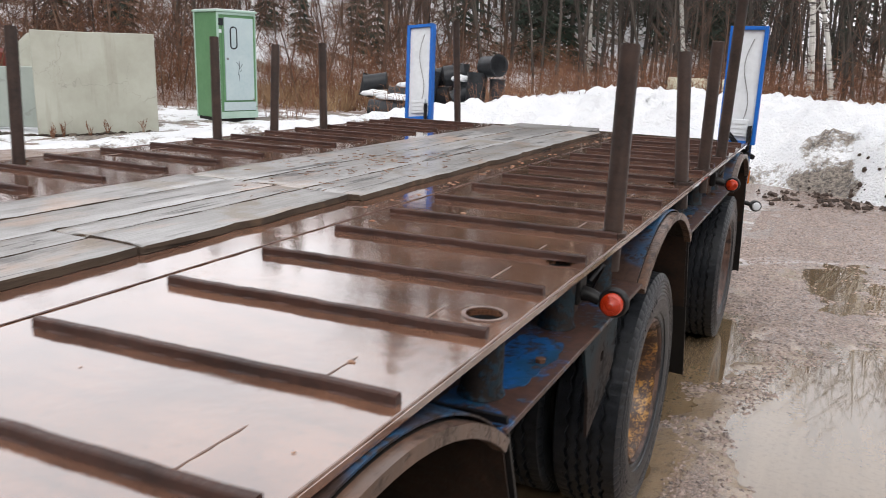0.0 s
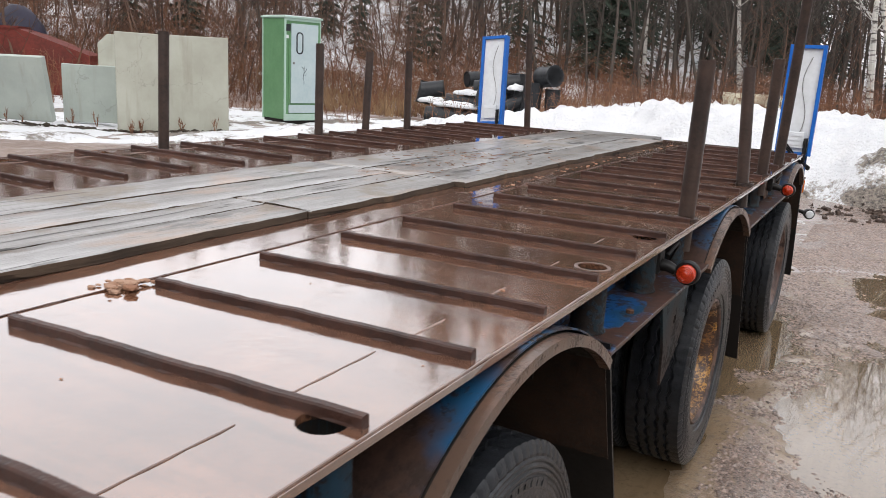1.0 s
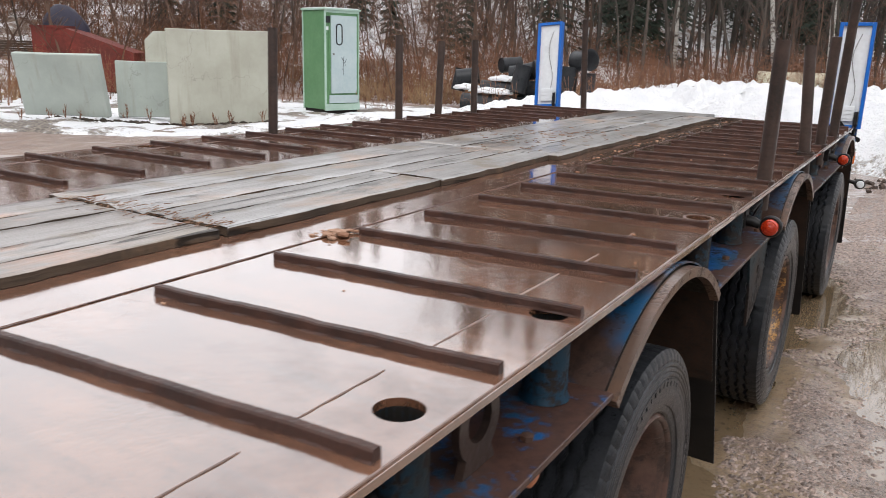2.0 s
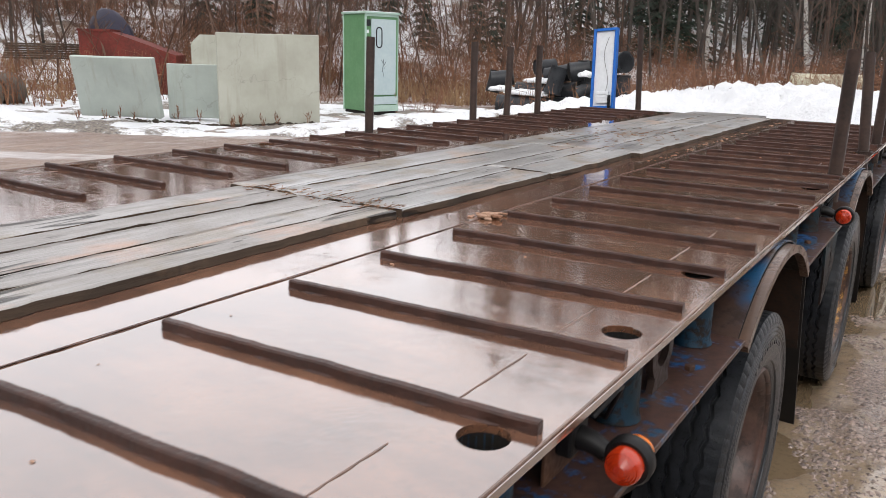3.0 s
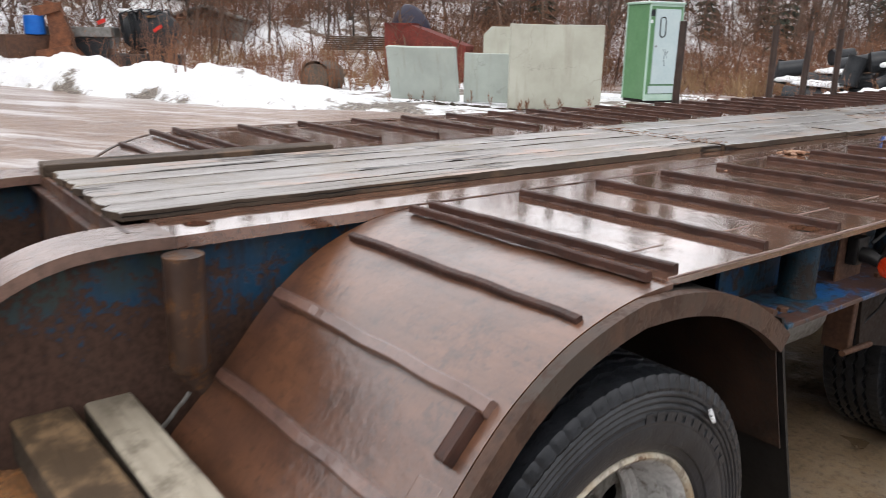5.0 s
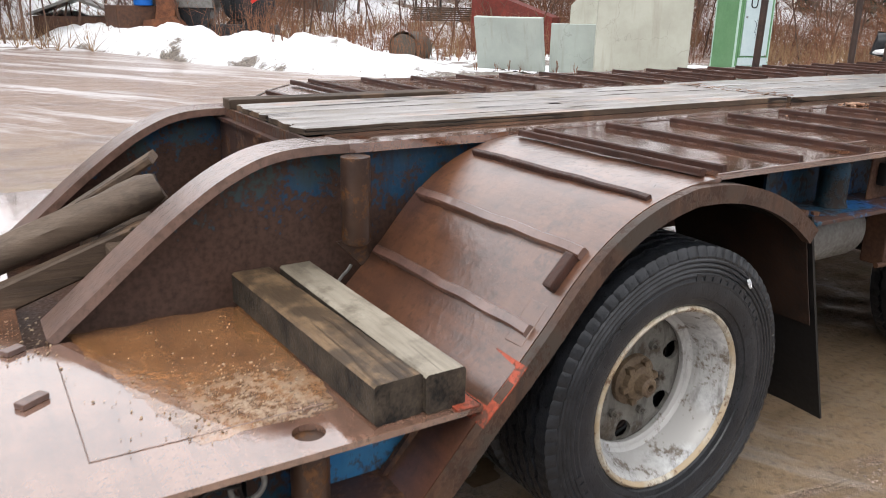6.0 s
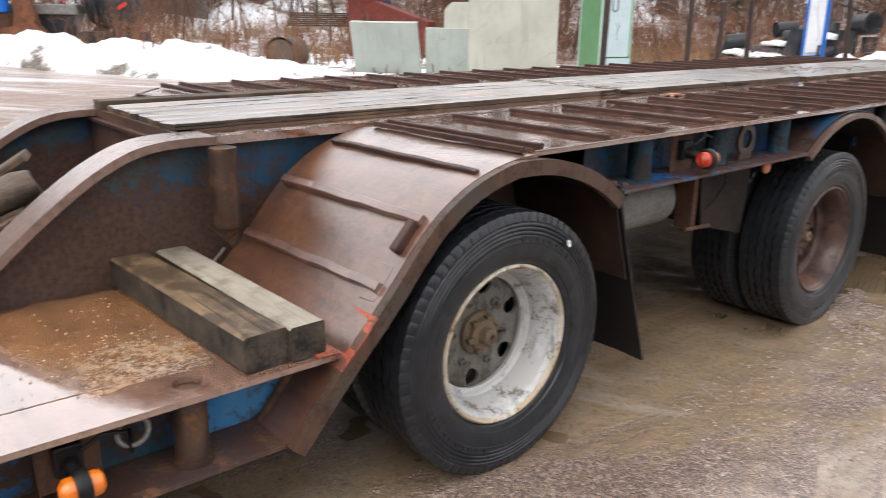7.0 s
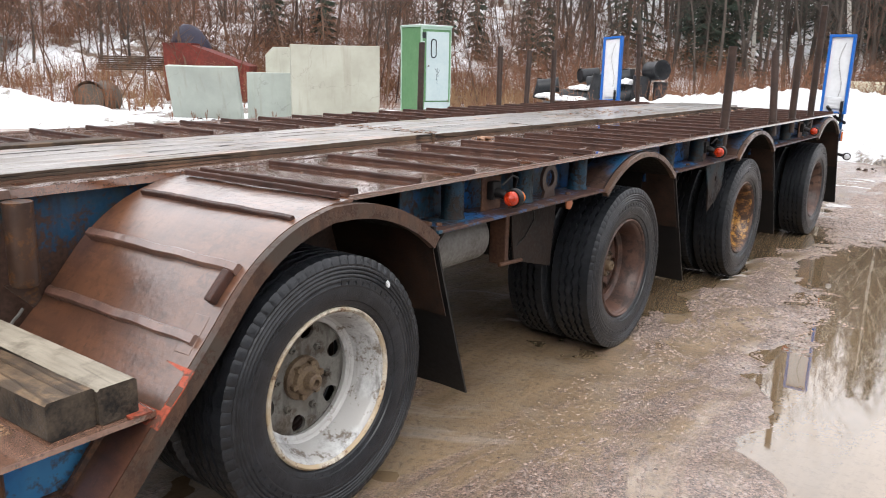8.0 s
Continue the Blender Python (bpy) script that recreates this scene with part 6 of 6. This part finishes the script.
part("ram", tubed([(0.55, -0.05, 0.5), (0.28, -0.05, 1.75)], 0.07, 10), RUST, digger, "", 40)
part("shovel", prism([(-0.6, 0.0), (0.6, 0.0), (0.75, 0.5), (0.4, 0.9), (-0.5, 0.75)], [], "y", -0.45, 0.35), ORANGE_RUST, digger, "rusty shovel")


# ---- plants: brush, woods, birches ----
class Soup:
    """Collects tubes and blades into one mesh."""

    def __init__(self):
        self.v, self.f = [], []

    def limb(self, a, b, r0, r1, n=3):
        d = (b - a)
        if d.length < 1e-5:
            return
        d = d.normalized()
        s = d.orthogonal().normalized()
        u = d.cross(s)
        i = len(self.v)
        for c, r in ((a, r0), (b, r1)):
            for k in range(n):
                t = 2 * math.pi * k / n
                self.v.append(tuple(c + (s * math.cos(t) + u * math.sin(t)) * r))
        for k in range(n):
            self.f.append((i + k, i + (k + 1) % n, i + n + (k + 1) % n, i + n + k))

    def blade(self, a, b, w):
        s = (b - a).orthogonal().normalized() * w
        i = len(self.v)
        self.v += [tuple(a - s), tuple(a + s), tuple(b)]
        self.f.append((i, i + 1, i + 2))

    def done(self, name, mat, label, category, kind="stuff"):
        me = bpy.data.meshes.new(name)
        me.from_pydata(self.v, [], self.f)
        me.materials.append(mat)
        return tagged(new(name, me), label, category, "", kind)


def bare_tree(soup, rnd, base, h, r, twiggy=1.0, n=5, lean=0.06, first=0.25):
    pts = [base + Vector((0, 0, -0.3))]
    d = Vector((rnd.gauss(0, lean), rnd.gauss(0, lean), 1))
    steps = 7
    for i in range(steps):
        d = (d + Vector((rnd.gauss(0, 0.05), rnd.gauss(0, 0.05), 0))).normalized()
        pts.append(pts[-1] + d * (h / steps))
    for i in range(steps):
        soup.limb(pts[i], pts[i + 1], r * (1 - i / steps) + 0.012, r * (1 - (i + 1) / steps) + 0.008, n)
    for k in range(int(16 * twiggy)):
        t = first + (1 - first) * rnd.random()
        i = min(int(t * steps), steps - 1)
        p = pts[i].lerp(pts[i + 1], t * steps - i)
        a = rnd.random() * 2 * math.pi
        l = h * (0.10 + 0.16 * (1 - t)) * (0.6 + 0.8 * rnd.random())
        q = p + Vector((math.cos(a) * l, math.sin(a) * l, l * (0.5 + 0.8 * rnd.random())))
        rb = max(0.008, r * 0.28 * (1.1 - t))
        soup.limb(p, q, rb, 0.006)
        for m in range(int(4 * twiggy) + 1):
            u = 0.3 + 0.7 * rnd.random()
            o = p.lerp(q, u)
            a2 = a + rnd.gauss(0, 0.8)
            l2 = l * 0.45 * (0.5 + rnd.random())
            e = o + Vector((math.cos(a2) * l2, math.sin(a2) * l2, l2 * (0.4 + rnd.random())))
            soup.limb(o, e, 0.009, 0.004)
            for w in range(2):
                o2 = o.lerp(e, 0.4 + 0.5 * rnd.random())
                soup.blade(o2, o2 + Vector((rnd.gauss(0, 0.3), rnd.gauss(0, 0.3), 0.3 * rnd.random())) * l2, 0.006)


def spruce(soup, trunk, rnd, base, h):
    trunk.limb(base - Vector((0, 0, 0.3)), base + Vector((0, 0, h)), 0.012 * h + 0.03, 0.01, 6)
    levels = int(h * 3.2)
    for i in range(levels):
        t = 0.06 + 0.94 * i / levels
        z = h * t
        reach = (1 - t) * h * 0.20 + 0.15
        for k in range(7):
            a = rnd.random() * 2 * math.pi
            l = reach * (0.6 + 0.6 * rnd.random())
            p = base + Vector((0, 0, z))
            q = p + Vector((math.cos(a) * l, math.sin(a) * l, -0.30 * l + 0.1 * rnd.random()))
            for m in range(6):
                c = p.lerp(q, (m + 0.6) / 6)
                w = Vector((-math.sin(a), math.cos(a), 0)) * (0.16 + 0.16 * l) * rnd.choice((-1, 1))
                soup.blade(c, c + w * (0.5 + rnd.random()) + (q - p).normalized() * 0.22 + Vector((0, 0, -0.12 - 0.12 * rnd.random())), 0.055)
            soup.blade(p, q, 0.05)


rnd = random.Random(21)
wood, green, stems = Soup(), Soup(), Soup()


def place(rnd, near, far):
    """A spot in the belt of woods, seen from the yard, by bearing and distance."""
    b = radians(rnd.uniform(-92, 34))
    d = rnd.uniform(near, far)
    return Vector((1.5 + d * math.sin(b), d * math.cos(b), 0)), b


for k in range(960):
    p, b = place(rnd, 32, 85)
    if b < radians(-34) and rnd.random() < 0.5 or b > radians(8) and rnd.random() < 0.15:
        continue
    p.z = hill(p.x, p.y)
    bare_tree(wood, rnd, p, (rnd.uniform(0.20, 0.33) if b > radians(-30) else rnd.uniform(0.07, 0.14)) * p.length, rnd.uniform(0.04, 0.10), 1.1, 5)
for k in range(270):
    p, b = place(rnd, 44, 95)
    if b < radians(-32):
        continue
    p.z = hill(p.x, p.y)
    bare_tree(wood, rnd, p, rnd.uniform(0.20, 0.30) * p.length, rnd.uniform(0.07, 0.15), 0.9, 5)
for k in range(150):
    p, b = place(rnd, 36, 80)
    if rnd.random() < 0.45 and not radians(-40) < b < radians(-5):
        continue
    p.z = hill(p.x, p.y)
    spruce(green, stems, rnd, p, (rnd.uniform(0.20, 0.33) if b > radians(-30) else rnd.uniform(0.07, 0.14)) * p.length)
# Unseen spruces added behind the camera to block low sky from faces and reflections.
for k in range(170):
    b, d = radians(rnd.uniform(40, 262)), rnd.uniform(26, 46)
    p = Vector((1.5 + d * math.sin(b), d * math.cos(b), 0))
    p.z = hill(p.x, p.y)
    spruce(green, stems, rnd, p, rnd.uniform(8, 14))
# Unseen bare trees added to the same light-blocking belt.
for k in range(200):
    b, d = radians(rnd.uniform(38, 264)), rnd.uniform(24, 50)
    p = Vector((1.5 + d * math.sin(b), d * math.cos(b), 0))
    p.z = hill(p.x, p.y)
    bare_tree(wood, rnd, p, rnd.uniform(7, 13), rnd.uniform(0.05, 0.12), 0.8, 5)
wood.done("bare_woods", BARK, "bare grey-brown deciduous woods behind the yard, with an added unseen belt", "woods")
green.done("spruce_woods", NEEDLES, "dark green spruces among the bare trees, with an added unseen belt", "woods")
stems.done("spruce_trunks", BARK, "spruce trunks in the woods and in the added unseen belt", "woods")

# young brush: reddish stems and dry grass in front of the woods
brush, grass, saplings = Soup(), Soup(), Soup()


def w_half(rnd):
    return rnd.random() < 0.35



for k in range(620):
    p, b = place(rnd, 27, 52)
    if p.x > 14 or b > radians(-28) and rnd.random() < 0.65:
        continue
    p.z = hill(p.x, p.y)
    bare_tree(saplings, rnd, p, rnd.uniform(3.0, 7.5), rnd.uniform(0.02, 0.045), 0.9, 3, 0.20, 0.15)
saplings.done("saplings", SAPLING, "thin reddish brown leafless saplings", "brush")
for k in range(5400):
    p, b = place(rnd, 25.5, 42)
    if k >= 3600:
        b = radians(rnd.uniform(-92, -40))
        d = rnd.uniform(30, 46)
        p = Vector((1.5 + d * math.sin(b), d * math.cos(b), 0))
    if b < radians(-52) and (p.length < 31 and rnd.random() < 0.93):
        continue
    if p.y < 21.5 and p.x > -19 or p.x > 14 or noise.noise((p.x * 0.22, p.y * 0.22, 6)) < (-0.12 if b < radians(-38) else -0.25):
        continue
    p.z = hill(p.x, p.y) - 0.05
    h = rnd.uniform(0.8, 2.6) * (0.9 if p.x > -12 else 1.0)
    for s in range(5):
        lean = Vector((rnd.gauss(0, 0.22), rnd.gauss(0, 0.22), 1))
        o = p + Vector((rnd.gauss(0, 0.25), rnd.gauss(0, 0.25), 0))
        e = o + lean * h * rnd.uniform(0.5, 1.0)
        mid = o.lerp(e, 0.5) + Vector((rnd.gauss(0, 0.09), rnd.gauss(0, 0.09), 0)) * h
        brush.limb(o, mid, 0.010, 0.007)
        brush.limb(mid, e, 0.007, 0.003)
        o, e = (o, mid) if w_half(rnd) else (mid, e)
        for w in range(7):
            q = o.lerp(e, 0.1 + 0.9 * rnd.random())
            brush.blade(q, q + Vector((rnd.gauss(0, 0.4), rnd.gauss(0, 0.4), 0.05 + 0.35 * rnd.random())) * h * 0.38, 0.0075)
for k in range(5200):
    p, b = place(rnd, 23.5, 33)
    if b < radians(-52) and (p.length < 29 and rnd.random() < 0.8):
        continue
    if p.y < 21.0 and p.x > -19 or p.x > 14 or noise.noise((p.x * 0.35, p.y * 0.35, 1)) < -0.05:
        continue
    p.z = hill(p.x, p.y) - 0.03
    for s in range(6):
        grass.blade(p, p + Vector((rnd.gauss(0, 0.25), rnd.gauss(0, 0.25), rnd.uniform(0.3, 1.0))), 0.014)
brush.done("brush", TWIG, "reddish brown leafless brush at the wood's edge", "brush")
grass.done("dry_grass", STRAW, "dry brown grass and weeds", "grass")

# the birches that stand out at the wood's edge
for bx, by, h, r in ((-1.9, 34, 11, 0.12), (1.0, 31, 10, 0.13), (1.7, 31.4, 10.5, 0.10), (3.3, 30, 10, 0.14), (4.9, 33, 11, 0.12), (-4.0, 36, 12, 0.11), (-9.0, 38, 12, 0.10), (7.5, 30, 10, 0.13)):
    sp = Soup()
    bare_tree(sp, rnd, Vector((bx, by, hill(bx, by))), h, r, 1.3, 8, 0.07, 0.35)
    sp.done("birch", BIRCH, "white-barked leafless birch at the wood's edge", "tree", "")


# loose gravel on the wet yard
gen = np.random.default_rng(4)
cell = np.array([(-1, -1, 0), (1, -1, 0), (1, 1, 0), (-1, 1, 0), (0.1, 0, 0.6)])
spots = []
for x, y, chance in zip(1.15 + 4.2 * gen.random(300000) ** 1.5, -0.9 + 13.2 * gen.random(300000) ** 1.15, gen.random(300000)):
    z, level = yard_z(x, y), slope_z(y) - 0.011
    chance = max(chance, 1.0001 - smooth01((x - 1.15) / 0.4 + 0.3 * chance))
    ribbon = abs(noise.noise((x * 1.1, y * 0.6, 6)) + 0.5 * noise.noise((x * 3.3, y * 2.2, 2)))
    if z < level - 0.006 or chance > (0.97 if ribbon < 0.13 + 0.05 * smooth01(y - 1.2) else 0.42 if z > level + 0.012 else 0.16):
        continue
    spots.append((x, y, max(z, level) - 0.0008))
spots = np.array(spots)
num = len(spots)
coarse = np.clip((spots[:, 1] - 1.2) / 1.0, 0, 1)
size, spin = 0.0016 + 0.0008 * coarse + (0.0056 + 0.0040 * coarse) * gen.random(num) ** (2.8 - 0.6 * coarse), gen.uniform(0, 6.28, num)
shape = cell[None] * gen.uniform(0.6, 1.3, (num, 5, 3)) * size[:, None, None]
ca, sa = np.cos(spin)[:, None], np.sin(spin)[:, None]
verts = np.stack([shape[..., 0] * ca - shape[..., 1] * sa, shape[..., 0] * sa + shape[..., 1] * ca, shape[..., 2]], -1) + spots[:, None, :]
tris = np.array([(0, 1, 4), (1, 2, 4), (2, 3, 4), (3, 0, 4)])[None] + 5 * np.arange(num)[:, None, None]
me = bpy.data.meshes.new("gravel")
me.from_pydata(verts.reshape(-1, 3).tolist(), [], tris.reshape(-1, 3).tolist())
me.materials.append(plant("gravel_stones", (0.36, 0.270, 0.225), (0.26, 0.185, 0.15), (0.070, 0.050, 0.040)))
me.materials[0].node_tree.nodes["Principled BSDF"].inputs["Coat Weight"].default_value = 0.7
me.materials[0].node_tree.nodes["Principled BSDF"].inputs["Coat Roughness"].default_value = 0.15
tagged(new("gravel", me), "loose pinkish gravel on the wet yard", "gravel", "", "stuff")

# dark crumbled earth along the feet of the panels
bm = bmesh.new()
for (x0, y0), (x1, y1) in (((-10.96, 10.25), (-9.72, 11.92)), ((-13.35, 8.72), (-11.76, 9.44)), ((-11.7, 9.6), (-11.0, 10.25))):
    for k in range(150):
        t = rnd.random()
        x, y, r = x0 + (x1 - x0) * t + rnd.gauss(0, 0.05) + 0.04, y0 + (y1 - y0) * t + rnd.gauss(0, 0.05) - 0.05, 0.008 + 0.04 * rnd.random() ** 4
        c = Vector((x, y, max(snow_z(x, y), slope_z(y)) + r * 0.15))
        for v in bmesh.ops.create_icosphere(bm, subdivisions=1, radius=1.0)["verts"]:
            v.co = c + Vector((v.co.x * 1.6, v.co.y * 1.6, v.co.z * 0.8)) * r * (1 + 0.4 * noise.noise(v.co * 2 + Vector((k, t, 0))))
thing("earth_crumbs", bm, plain("dark_earth", (0.055, 0.042, 0.030), (0.020, 0.016, 0.012), 9, (0.7, 0.9), 0.6), "dark crumbled earth along the panels' feet", "dirt", "", "stuff")

weeds = Soup()
for k in range(780):
    if k >= 420:
        x, y = rnd.uniform(-24, -16.4), rnd.uniform(5, 16)
        if noise.noise((x * 0.5, y * 0.5, 3)) < -0.1:
            continue
    elif k < 15:
        t = rnd.random()
        x, y = -13.4 + 3.9 * t + rnd.gauss(0, 0.25), 8.6 + 3.2 * t + rnd.gauss(0, 0.25)
    else:
        x, y = rnd.uniform(-20, -3), rnd.uniform(16, 25)
        if noise.noise((x * 0.4, y * 0.4, 3)) < 0.0:
            continue
    base = Vector((x, y, max(snow_z(x, y), hill(x, y)) - 0.05))
    for q in range(4):
        w = 0.04 if k < 15 else 0.18
        tip = base + Vector((rnd.gauss(0, w), rnd.gauss(0, w), rnd.uniform(0.12, 0.32) if k < 15 else rnd.uniform(0.4, 1.5) if k >= 420 else rnd.uniform(0.25, 0.8)))
        weeds.limb(base, tip, 0.007, 0.003)
        for leaf in range(4):
            o = base.lerp(tip, 0.4 + 0.6 * rnd.random())
            weeds.blade(o, o + Vector((rnd.gauss(0, w * 0.6), rnd.gauss(0, w * 0.6), 0.12 * rnd.random())), 0.008)
weeds.done("weeds", TWIG, "dry brown weeds standing in the snow", "weeds")
